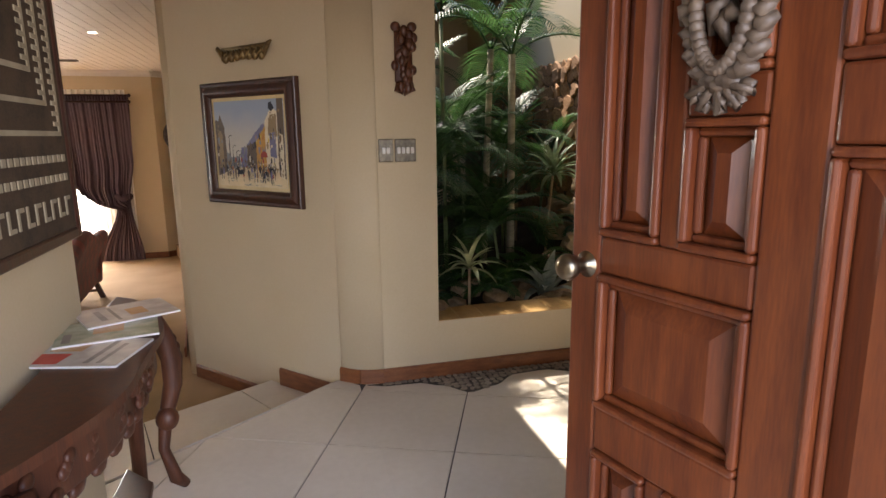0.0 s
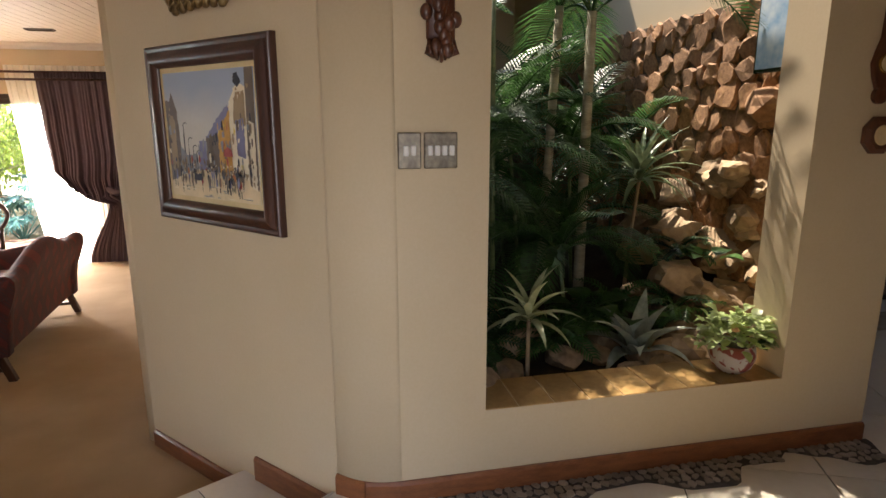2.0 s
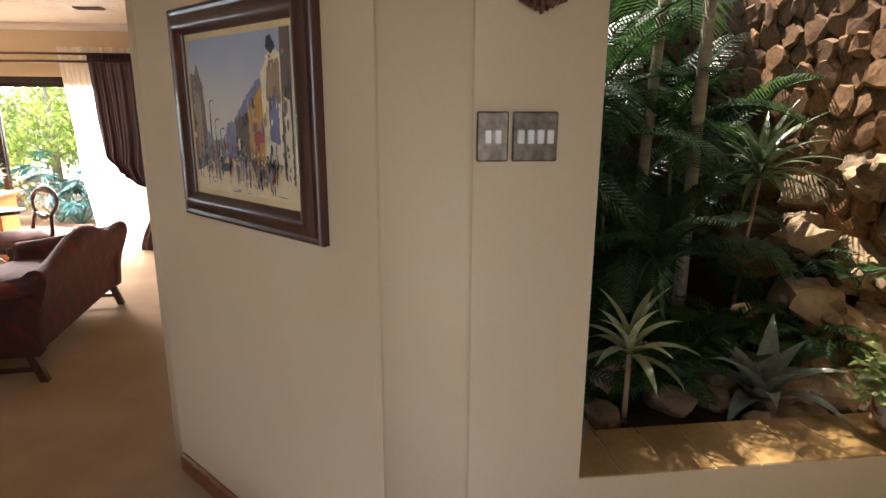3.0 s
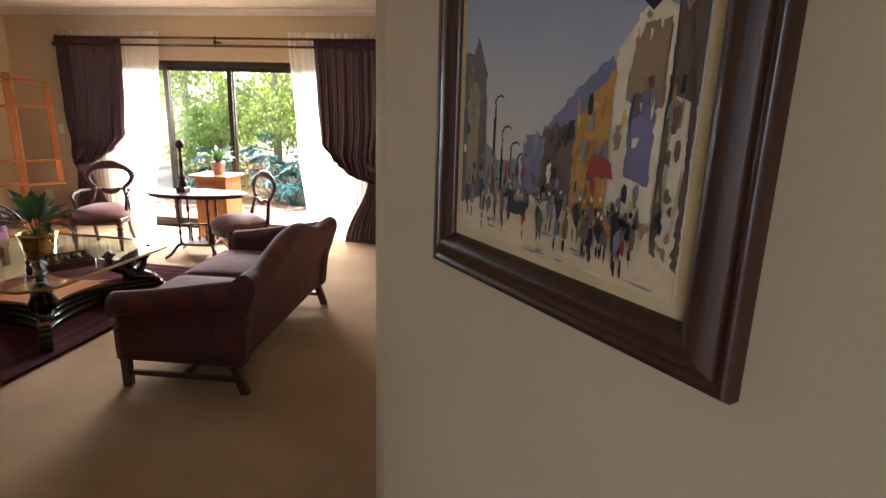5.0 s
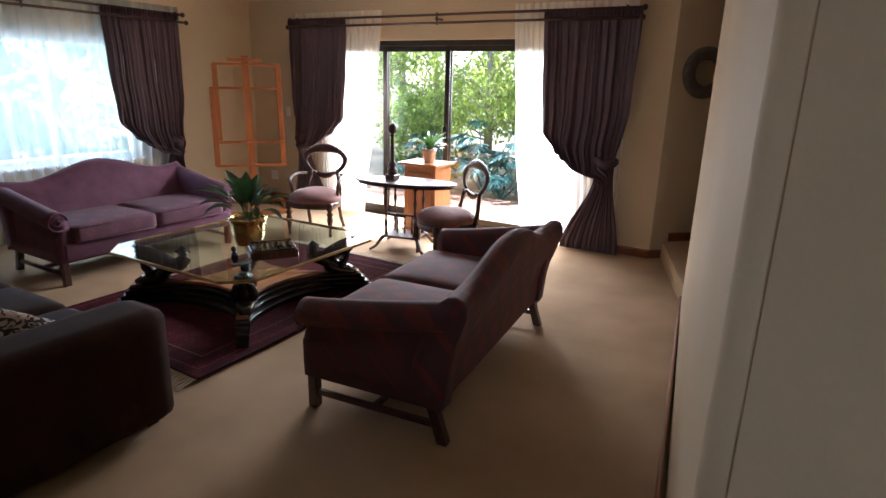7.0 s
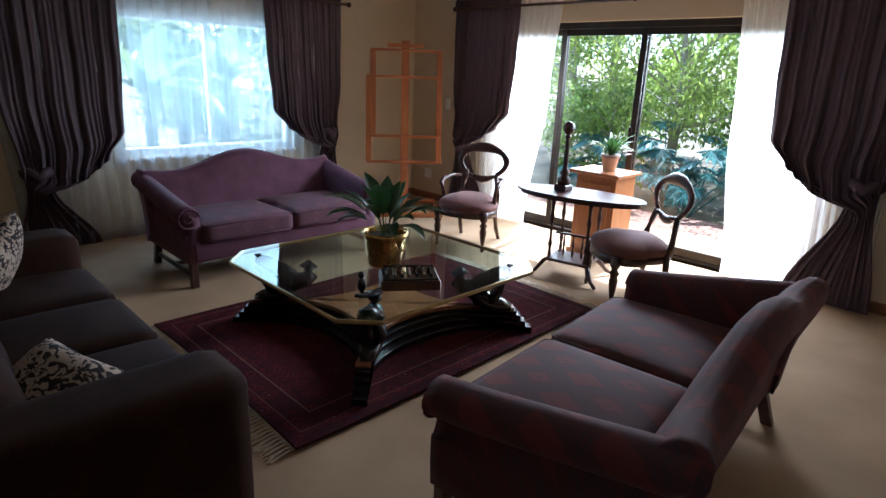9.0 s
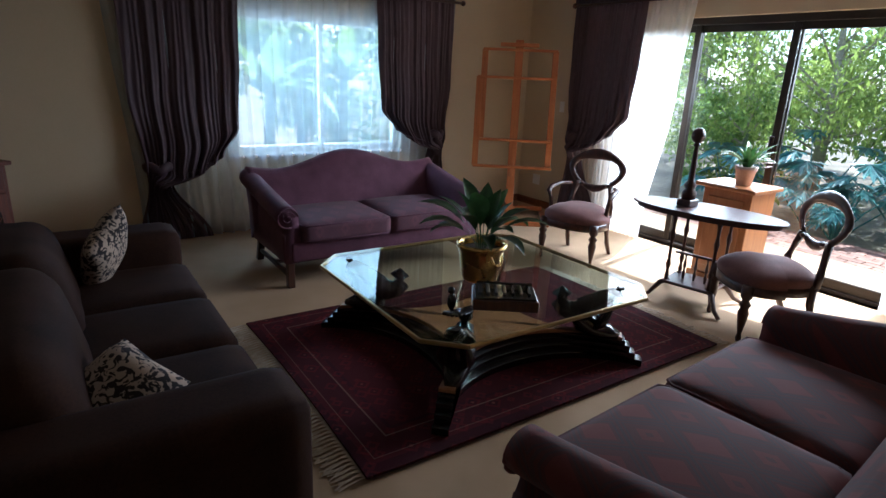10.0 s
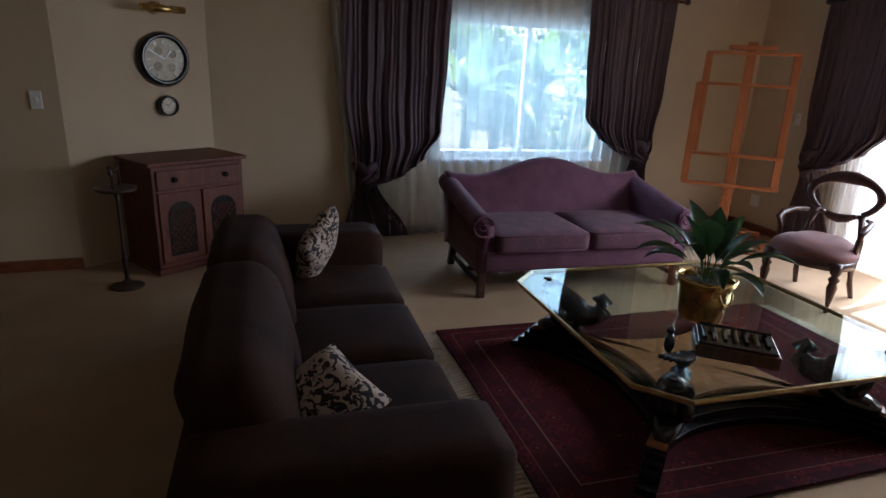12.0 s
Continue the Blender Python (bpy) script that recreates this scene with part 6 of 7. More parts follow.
def wash(mt, top):
    """Blends a paint towards another colour up the canvas, unevenly."""
    N, L = mt.node_tree.nodes, mt.node_tree.links
    tc, sp, ns = N.new("ShaderNodeTexCoord"), N.new("ShaderNodeSeparateXYZ"), N.new("ShaderNodeTexNoise")
    ns.inputs["Scale"].default_value = 4.0
    L.new(tc.outputs["Object"], sp.inputs[0])
    L.new(tc.outputs["Object"], ns.inputs["Vector"])
    ad, mr, mx = N.new("ShaderNodeMath"), N.new("ShaderNodeMapRange"), N.new("ShaderNodeMix")
    ad.operation = "MULTIPLY_ADD"
    ad.inputs[1].default_value = 0.25
    L.new(ns.outputs["Fac"], ad.inputs[0])
    L.new(sp.outputs["Z"], ad.inputs[2])
    mr.inputs["From Min"].default_value, mr.inputs["From Max"].default_value = 0.0, 0.34
    L.new(ad.outputs[0], mr.inputs["Value"])
    mx.data_type = "RGBA"
    bs = N["Principled BSDF"]
    L.new(mr.outputs["Result"], mx.inputs["Factor"])
    L.new(bs.inputs["Base Color"].links[0].from_socket, mx.inputs["A"])
    mx.inputs["B"].default_value = (*top, 1)
    L.new(mx.outputs["Result"], bs.inputs["Base Color"])
wash(SKYP, (0.33, 0.38, 0.47))
part("canvas", block(-JW, JW, -0.024, -0.0205, -JH, JH), SKYP, pic, "painted sky")
layer = [0]
def dab(outline, mat, name="paint_patch"):
    """A flat patch of paint on the canvas; outline in shares of its width and height from the lower left."""
    layer[0] += 1
    y = -0.0242 - 0.00005 * layer[0]
    bm = bmesh.new()
    rag = random.Random(layer[0])
    fine = []
    for (ax, az), (bx, bz) in zip(outline, outline[1:] + outline[:1]):
        n = max(1, int(math.hypot(bx - ax, bz - az) / 0.012))
        for k in range(n):
            j = 0.006 if k and n > 4 else 0.0
            fine.append((min(1, max(0, lerp(ax, bx, k / n) + rag.uniform(-j, j))), min(1, max(0, lerp(az, bz, k / n) + rag.uniform(-j, j)))))
    vs = [bm.verts.new((lerp(-JW, JW, x), y, lerp(-JH, JH, z))) for x, z in fine]
    f = bm.faces.new(vs)
    bmesh.ops.triangulate(bm, faces=[f])
    return part(name, bm, mat, pic)
def stroke(x, z, w, h, mat, rr):
    j = lambda: rr.uniform(-0.25, 0.25)
    return dab([(x - w / 2 + w * j(), z), (x + w / 2 + w * j(), z + h * 0.05), (x + w / 2 + w * j(), z + h), (x - w / 2 + w * j(), z + h * 0.9)], mat)
ROADP, OCHRE, UMBER, CREAMP, BLUEP, REDP, ORANGE, INK, TANP, GREYP, YELP = (paint(n, c) for n, c in (("road", (0.66, 0.52, 0.31)), ("ochre", (0.52, 0.27, 0.05)), ("umber", (0.13, 0.09, 0.06)), ("cream", (0.70, 0.60, 0.42)), ("blue", (0.17, 0.165, 0.26)), ("red", (0.30, 0.04, 0.025)), ("orange", (0.42, 0.14, 0.04)), ("ink", (0.015, 0.014, 0.02)), ("tan", (0.30, 0.20, 0.10)), ("grey", (0.22, 0.22, 0.22)), ("yellow", (0.60, 0.45, 0.10))))
dab([(0, 0), (1, 0), (1, 0.16), (0.55, 0.24), (0.3, 0.22), (0, 0.12)], ROADP)
dab([(0.0, 0.12), (0.15, 0.18), (0.14, 0.70), (0.10, 0.78), (0.08, 0.86), (0.06, 0.78), (0.0, 0.78)], UMBER)
dab([(0.03, 0.2), (0.10, 0.24), (0.10, 0.62), (0.03, 0.68)], TANP)
dab([(0.15, 0.18), (0.36, 0.24), (0.34, 0.36), (0.22, 0.34), (0.15, 0.42)], GREYP)
dab([(0.36, 0.22), (0.47, 0.24), (0.47, 0.46), (0.38, 0.46)], BLUEP)
dab([(0.46, 0.22), (0.62, 0.22), (0.62, 0.60), (0.52, 0.50), (0.46, 0.50)], UMBER)
dab([(0.60, 0.20), (0.76, 0.20), (0.76, 0.74), (0.70, 0.70), (0.60, 0.56)], OCHRE)
dab([(0.46, 0.48), (0.60, 0.52), (0.74, 0.70), (0.72, 0.74), (0.56, 0.60)], BLUEP)
dab([(0.74, 0.20), (0.90, 0.18), (0.92, 0.86), (0.84, 0.90), (0.78, 0.80), (0.74, 0.76)], CREAMP)
dab([(0.78, 0.60), (0.90, 0.58), (0.90, 0.84), (0.80, 0.82)], TANP)
dab([(0.80, 0.36), (0.88, 0.34), (0.88, 0.64), (0.80, 0.62)], BLUEP)
dab([(0.91, 0.14), (1, 0.10), (1, 1), (0.92, 1)], UMBER)
dab([(0.93, 0.12), (0.98, 0.10), (0.98, 0.60), (0.93, 0.62)], CREAMP)
dab([(0.80, 0.90), (0.84, 0.86), (0.88, 0.90), (0.85, 0.97), (0.81, 0.96)], INK)
rr = random.Random(14)
for x, h in ((0.20, 0.58), (0.25, 0.46), (0.30, 0.40), (0.34, 0.36)):
    stroke(x, 0.2, 0.004, h - 0.2, INK, rr)
    dab([(x - 0.002, h - 0.01), (x + 0.012, h + 0.016), (x + 0.035, h + 0.022), (x + 0.048, h + 0.012), (x + 0.048, h + 0.02), (x + 0.034, h + 0.03), (x + 0.008, h + 0.022), (x - 0.006, h)], INK)
def daub(x, z, w, h, mat, rr):
    """A ragged brush mark of six corners."""
    pts = []
    for k in range(7):
        t = 2 * math.pi * k / 7
        q = rr.uniform(0.4, 1.2)
        pts.append((x + w * 0.5 * q * math.cos(t), z + h * 0.5 * q * math.sin(t)))
    return dab([(min(0.995, max(0.005, u)), min(0.995, max(0.005, v))) for u, v in pts], mat)
# broken brushwork over the house fronts
for x0, x1, z0, z1, inks in ((0.01, 0.14, 0.20, 0.76, (UMBER, TANP, UMBER, TANP)), (0.15, 0.35, 0.22, 0.36, (GREYP, TANP, GREYP)), (0.37, 0.47, 0.24, 0.45, (BLUEP, GREYP)), (0.47, 0.61, 0.23, 0.50, (UMBER, INK, UMBER)), (0.61, 0.75, 0.22, 0.66, (OCHRE, OCHRE, YELP, ORANGE)), (0.76, 0.91, 0.20, 0.86, (CREAMP, CREAMP, TANP, YELP)), (0.92, 0.99, 0.14, 0.98, (UMBER, UMBER, TANP))):
    for i in range(13):
        daub(rr.uniform(x0, x1), rr.uniform(z0, z1), rr.uniform(0.012, 0.03), rr.uniform(0.03, 0.10), rr.choice(inks), rr)
# windows and broken colour on the house fronts
for i in range(34):
    x = rr.choice((rr.uniform(0.02, 0.12), rr.uniform(0.47, 0.61), rr.uniform(0.76, 0.99), rr.uniform(0.62, 0.75)))
    stroke(x, rr.uniform(0.26, 0.55 + 0.3 * (x > 0.78)), rr.uniform(0.010, 0.022), rr.uniform(0.03, 0.09), rr.choice((INK, UMBER, UMBER, TANP, CREAMP, GREYP)), rr)
# the far crowd in the street, then nearer walkers
for i in range(60):
    x = rr.uniform(0.04, 0.97)
    daub(x, rr.uniform(0.20, 0.31), rr.uniform(0.012, 0.03), rr.uniform(0.03, 0.09), rr.choice((INK, UMBER, UMBER, TANP, BLUEP, GREYP, INK, UMBER, TANP, REDP)), rr)
for i in range(52):
    x = rr.choice((rr.gauss(0.80, 0.07), rr.gauss(0.26, 0.09), rr.gauss(0.66, 0.12), rr.uniform(0.05, 0.95)))
    if 0.03 < x < 0.96:
        z = rr.uniform(0.13, 0.22)
        c = rr.choice((INK, INK, INK, BLUEP, REDP, ORANGE, UMBER, UMBER, UMBER))
        daub(x, z, rr.uniform(0.02, 0.035), rr.uniform(0.07, 0.12), c, rr)
        daub(x + rr.uniform(-0.008, 0.008), z - 0.065, rr.uniform(0.008, 0.014), rr.uniform(0.05, 0.09), INK, rr)
        daub(x, z + 0.06, 0.014, 0.022, rr.choice((TANP, INK, CREAMP)), rr)
for i in range(24):
    daub(rr.uniform(0.05, 0.95), rr.uniform(0.02, 0.12), rr.uniform(0.05, 0.12), rr.uniform(0.006, 0.014), rr.choice((CREAMP, GREYP, CREAMP)), rr)
dab([(0.69, 0.35), (0.79, 0.35), (0.78, 0.40), (0.74, 0.425), (0.70, 0.40)], REDP)
dab([(0.33, 0.15), (0.43, 0.15), (0.42, 0.20), (0.34, 0.20)], INK)

GILT = material("aged_gilt_carving", (0.12, 0.075, 0.03), (0.34, 0.23, 0.09), 0.4, 0.6, 18, 0.6, 60)
cr = tagged(new("carved_crest"), "gilt carved wooden crest above the painting", "carving")
cr.matrix_basis = on_picture_wall(0.66, 2.235)
bm = block(-0.22, 0.22, -0.03, -0.001, 0.045, 0.075, 0.008)
for i in range(7):
    a = i - 3
    ball(bm, a * 0.055, -0.03, 0.02 - 0.004 * abs(a), 0.026, 0.02, 0.03, 10, 8)
    tube([(a * 0.055 - 0.02, -0.035, 0.05), (a * 0.055, -0.05, 0.0), (a * 0.055 + 0.02, -0.035, 0.045)], 0.010, 6, bm)
for s in (-1, 1):
    tube([(s * 0.17, -0.02, 0.0), (s * 0.20, -0.03, 0.03), (s * 0.235, -0.03, 0.07), (s * 0.25, -0.02, 0.085)], [0.012, 0.016, 0.014, 0.006], 8, bm)
part("carving", bm, GILT, cr, smooth=True)

tm = tagged(new("carved_ornament"), "red-brown carved wooden wall drop with leaves", "carving")
tm.matrix_basis = pose(0.965, 3.338, 1.97)
bm = block(-0.05, 0.05, -0.018, -0.001, 0.08, 0.36, 0.008)
rr = random.Random(2)
for i in range(26):
    z = 0.05 + 0.30 * i / 25
    w = along([(0, 0.02), (0.4, 0.055), (1.0, 0.06)], i / 25)
    px = rr.uniform(-w, w)
    b2 = bmesh.new()
    ball(b2, px, -0.025 - rr.uniform(0, 0.02), z, 0.022, 0.016, 0.028, 8, 6)
    part("carved_leaf", b2, REDWOOD, tm, smooth=True)
for s in (-1, 1):
    ball(bm, s * 0.045, -0.03, 0.37, 0.028, 0.02, 0.026, 10, 8)
for i in range(5):
    tube([((i - 2) * 0.018, -0.02, 0.08), ((i - 2) * 0.024, -0.03, 0.04), ((i - 2) * 0.012, -0.02, 0.01 + 0.008 * abs(i - 2))], [0.014, 0.014, 0.004], 6, bm)
part("carving", bm, REDWOOD, tm, smooth=True)

PEWTER = material("aged_pewter_plate", (0.10, 0.085, 0.065), (0.30, 0.26, 0.20), 0.4, 0.8, 20, 0.4, 70)
for x0, x1, n in ((0.812, 0.895, 2), (0.905, 1.025, 4)):
    s = tagged(new("light_switch"), "pewter switch plate with %d white rockers" % n, "switch")
    c = (x0 + x1) / 2
    s.matrix_basis = pose(c, 3.338, 1.685)
    part("plate", block(x0 - c, x1 - c, -0.012, -0.001, -0.063, 0.063, 0.004), PEWTER, s)
    for i in range(n):
        px = (i - (n - 1) / 2) * 0.026
        part("rocker", block(px - 0.009, px + 0.009, -0.020, -0.012, -0.018, 0.018, 0.003), WHITE, s)

ba = tagged(new("barometer"), "dark wooden banjo barometer on the wall", "barometer")
ba.matrix_basis = pose(2.80, 3.338, 1.86)
part("case", prism([(-0.028, 0.05), (0.028, 0.05), (0.05, 0.10), (0.062, 0.15), (0.045, 0.20), (0.022, 0.25), (0.026, 0.37), (-0.026, 0.37), (-0.022, 0.25), (-0.045, 0.20), (-0.062, 0.15), (-0.05, 0.10)], 0.001, 0.022, bevel=0.005, m=pose(0, 0, 0, 90, 0, 0)), REDWOOD, ba)
part("dial", lathe([(0.042, 0.023), (0.040, 0.030), (0.034, 0.026), (0.01, 0.0265)], 24, m=Matrix.Translation((0, 0, 0.15)) @ pose(0, 0, 0, 90, 0, 0)), BRASS, ba)
part("dial_face", lathe([(0.033, 0.0275), (0.01, 0.028)], 20, m=Matrix.Translation((0, 0, 0.15)) @ pose(0, 0, 0, 90, 0, 0)), CREAM, ba)
part("lower_dial", lathe([(0.034, 0.001), (0.034, 0.02), (0.022, 0.024), (0.02, 0.021), (0.005, 0.0212)], 20, m=Matrix.Translation((0, 0, 0.025)) @ pose(0, 0, 0, 90, 0, 0)), REDWOOD, ba)
part("thermometer", block(-0.008, 0.008, -0.026, -0.022, 0.25, 0.35, 0.002), CREAM, ba)
hy = tagged(new("hygrometer"), "small dark octagonal wooden wall dial", "barometer")
hy.matrix_basis = pose(2.825, 3.338, 1.725)
part("case", lathe([(0.082, 0.001), (0.082, 0.02), (0.06, 0.03)], 8, m=pose(0, 0, 0, 90, 22.5, 0)), REDWOOD, hy)
part("dial", lathe([(0.042, 0.0305), (0.038, 0.036), (0.01, 0.034)], 24, m=pose(0, 0, 0, 90, 0, 0)), CREAM, hy)

# front door, standing open
dr = thing("door_front", "red-brown varnished panelled front door standing open", "door", 0.86, 1.10, FOYER + 0.012, math.degrees(math.atan2(0.22 - 1.10, 1.10 - 0.86)))
tagged(dr, kind="structure")
DW, DH = 0.912, 2.10
part("leaf", block(0, DW, 0.0, 0.030, 0, DH, 0.003), DOORWOOD, dr)
for a, b in ((0.0, 0.075), (0.375, 0.46), (0.83, DW)):
    part("stile", block(a, b, -0.024, -0.0005, 0, DH, 0.006, 2), DOORWOOD, dr)
for a, b, levels in ((0.075, 0.375, ((0.0, 0.16), (0.83, 0.92), (1.19, 1.26), (DH - 0.12, DH))), (0.46, 0.83, ((0.0, 0.16), (1.43, 1.53), (DH - 0.12, DH)))):
    for z0, z1 in levels:
        part("rail", block(a + 0.0005, b - 0.0005, -0.024, -0.0005, z0, z1, 0.006, 2), DOORWOOD, dr)
for z0, z1 in ((1.2605, DH - 0.1205), (0.1605, 0.8295)):
    part("stile", block(0.205, 0.245, -0.024, -0.0005, z0, z1, 0.006, 2), DOORWOOD, dr)
part("rail", block(0.2455, 0.3745, -0.024, -0.0005, 1.47, 1.53, 0.006, 2), DOORWOOD, dr)


def door_panel(a, b, z0, z1):
    """A raised field with wide bevels inside two steps of moulding."""
    bm = bmesh.new()
    for ins, y in ((0.001, -0.033), (0.015, -0.016)):
        for q in ((a + ins, b - ins, z0 + ins, z0 + ins + 0.014), (a + ins, b - ins, z1 - ins - 0.014, z1 - ins), (a + ins, a + ins + 0.014, z0 + ins + 0.014, z1 - ins - 0.014), (b - ins - 0.014, b - ins, z0 + ins + 0.014, z1 - ins - 0.014)):
            box(bm, q[0], q[1], y, -0.0003, q[2], q[3], 0.006, 2)
    f = min(0.035, (b - a) * 0.18)
    fb = bmesh.new()
    rings = [[fb.verts.new(p) for p in ((a + e, y, z0 + e), (b - e, y, z0 + e), (b - e, y, z1 - e), (a + e, y, z1 - e))] for e, y in ((0.030, -0.0003), (0.030, -0.003), (0.030 + f, -0.019))]
    for p, q in zip(rings, rings[1:]):
        for i in range(4):
            fb.faces.new((p[i], p[(i + 1) % 4], q[(i + 1) % 4], q[i]))
    fb.faces.new(rings[-1])
    bmesh.ops.recalc_face_normals(fb, faces=fb.faces[:])
    pn = part("panel", fb, DOORWOOD, dr)
    part("moulding", bm, DOORWOOD, pn)


for q in ((0.075, 0.205, 1.26, 1.98), (0.245, 0.375, 1.26, 1.47), (0.245, 0.375, 1.53, 1.98), (0.46, 0.83, 1.53, 1.98), (0.075, 0.375, 0.92, 1.19), (0.46, 0.83, 0.16, 1.43), (0.075, 0.205, 0.16, 0.83), (0.245, 0.375, 0.16, 0.83)):
    door_panel(*q)
bm = bmesh.new()
rr = random.Random(33)
for k in range(44):   # wreath of overlapping leaves
    t = k / 44 * 2 * math.pi
    c = Vector((0.31 + 0.052 * math.cos(t), -0.045, 1.64 + 0.115 * math.sin(t)))
    o = Vector((math.cos(t), 0, math.sin(t)))
    e = Vector((-math.sin(t), 0, math.cos(t)))
    w = 0.020 + 0.006 * (k % 2)
    tube([c - e * 0.012 + Vector((0, 0.018, 0)), c + o * (w - 0.014), c + e * 0.016 + o * (w - 0.004) + Vector((0, 0.008, 0))], [0.010, 0.015, 0.006], 6, bm)
    ball(bm, c.x - o.x * 0.010, -0.050, c.z - o.z * 0.010, 0.012, 0.012, 0.012, 7, 5)
for k in range(7):   # inner foliage
    t = k * 0.9
    tube([(0.31, -0.026, 1.64 + 0.02 * math.sin(t)), (0.31 + 0.02 * math.cos(t), -0.045, 1.64 + 0.045 * math.sin(t)), (0.31 + 0.034 * math.cos(t + 0.4), -0.036, 1.64 + 0.075 * math.sin(t + 0.4))], [0.008, 0.012, 0.005], 6, bm)
for k in range(5):   # palmette of small scrolls under the wreath
    a = math.radians(200 + k * 35)
    cx, cz = 0.31 + 0.042 * math.cos(a), 1.515 + 0.030 * math.sin(a)
    tube([(0.31, -0.03, 1.522), (lerp(0.31, cx, 0.6), -0.045, lerp(1.522, cz, 0.6))] + [(cx + 0.014 * (1 - i / 9) * math.cos(a + i * 0.9), -0.042, cz + 0.014 * (1 - i / 9) * math.sin(a + i * 0.9)) for i in range(8)], 0.0065, 6, bm)
part("carved_ornament", bm, material("grey_carved_wood", (0.07, 0.048, 0.032), (0.16, 0.115, 0.08), 0.5, 0, 40, 0.6), dr, "grey-brown carved scroll ornament", smooth=True)
kn = part("door_knob", lathe([(0.030, 0.0), (0.030, 0.008), (0.014, 0.014), (0.012, 0.035), (0.022, 0.045), (0.026, 0.058), (0.022, 0.070), (0.010, 0.075)], 24, m=Matrix.Translation((0.042, -0.0145, 1.20)) @ pose(0, 0, 0, 90, 0, 0)), STEEL, dr, "worn brass and nickel round knob", smooth=True)
part("keyhole", lathe([(0.013, 0.0), (0.011, 0.004)], 12, m=Matrix.Translation((0.042, -0.0145, 1.03)) @ pose(0, 0, 0, 90, 0, 0)), STEEL, dr)

# console table with cabriole legs, magazines, and the carved panel above it
TZ = 1.145 - FOYER
# like REDWOOD, but darker and less glossy
CONSOLEWOOD = wood("dull_console_wood", (0.045, 0.0125, 0.005), (0.105, 0.031, 0.011), 0.48, 0.1)
co = thing("console_table", "carved red-brown console table with bowed front and cabriole legs", "console table", -0.41, 1.86, FOYER)
def bow(w, grow=0.0):
    pts = []
    for i in range(25):
        t = i / 24
        pts.append((0.02 + (0.19 + w + grow) * math.sin(math.pi * t) ** 0.55 - 0.012 * math.sin(5 * math.pi * t), lerp(-0.74 - grow, 0.74 + grow, t)))
    return pts
part("tabletop", prism(bow(0.07, 0.015), TZ - 0.028, TZ, bevel=0.009, seg=3), CONSOLEWOOD, co)
bm = prism(bow(0.06, -0.012), TZ - 0.15, TZ - 0.029, bevel=0.01)
rr = random.Random(6)
for i in range(60):
    t = rr.random()
    y = lerp(-0.72, 0.72, t)
    x = 0.02 + 0.238 * math.sin(math.pi * t) ** 0.55
    ball(bm, x, y, TZ - 0.09 + rr.uniform(-0.05, 0.03), 0.012, 0.028, 0.02, 8, 6)
for i in range(15):
    t = i / 14
    ball(bm, 0.04 + 0.20 * math.sin(math.pi * t) ** 0.55, lerp(-0.67, 0.67, t), TZ - 0.15 - 0.03 * math.sin(math.pi * t), 0.016, 0.045, 0.022, 8, 6)
part("apron", bm, CONSOLEWOOD, co, smooth=True)
for x, y in ((0.175, 0.61), (0.175, -0.61)):
    s = 1 if y > 0 else -1
    path = [(x - 0.01, y, TZ - 0.05), (x + 0.02, y + s * 0.02, TZ - 0.14), (x + 0.045, y + s * 0.045, TZ - 0.25), (x + 0.04, y + s * 0.04, TZ - 0.36), (x + 0.005, y + s * 0.01, TZ - 0.50), (x - 0.01, y, TZ - 0.62), (x + 0.02, y + s * 0.02, 0.07), (x + 0.05, y + s * 0.05, 0.02)]
    bm = tube(path, [0.038, 0.042, 0.042, 0.036, 0.027, 0.022, 0.028, 0.02], 12)
    for k in range(7):
        ball(bm, x + 0.05 + 0.012 * math.sin(k), y + s * 0.045, TZ - 0.17 - 0.035 * k, 0.022, 0.022, 0.026, 8, 6)
    ball(bm, x + 0.015, y, TZ - 0.49, 0.045, 0.04, 0.05, 10, 8)
    part("leg", bm, CONSOLEWOOD, co, smooth=True)
for y in (0.67, -0.67):
    part("leg", tube([(0.05, y, TZ - 0.03), (0.055, y, TZ - 0.4), (0.05, y, 0.0)], [0.04, 0.032, 0.026], 10), CONSOLEWOOD, co, smooth=True)
part("stretcher", prism([(0.03, -0.58), (0.15, -0.45), (0.20, 0.0), (0.15, 0.45), (0.03, 0.58), (0.02, 0.0)], 0.14, 0.17, bevel=0.006), DARKWOOD, co)


def magazine(label, x, y, z, rz, cover, w=0.21, h=0.28, spots=()):
    mg = thing("magazine", label, "magazine", x, y, z, rz, "magazines on the console")
    part("page_block", block(-w / 2, w / 2, -h / 2, h / 2, 0.0, 0.006), WHITE, mg)
    def cv(u, v):
        return Vector((lerp(-w / 2, w / 2 + 0.002, u), lerp(-h / 2, h / 2, v), 0.0075 + 0.010 * max(0, u - 0.7) * v))
    part("cover", sheet(8, 8, cv), cover, mg)
    for a, b, c, d, m in spots:
        part("print", sheet(2, 2, lambda u, v, a=a, b=b, c=c, d=d: cv(lerp(a, b, u), lerp(c, d, v)) + Vector((0, 0, 0.0007))), m, mg)
    return mg


MAGA = material("glossy_pale_cover", (0.45, 0.40, 0.36), (0.66, 0.60, 0.55), 0.18, 0, 9, 0.02, 30)
MAGB = material("glossy_green_cover", (0.25, 0.30, 0.20), (0.55, 0.55, 0.42), 0.2, 0, 9, 0.02, 30)
REDPRINT = material("red_print", (0.50, 0.03, 0.03), (0.62, 0.06, 0.05), 0.25)
GREYPRINT = material("grey_print", (0.20, 0.18, 0.17), (0.36, 0.32, 0.30), 0.25)
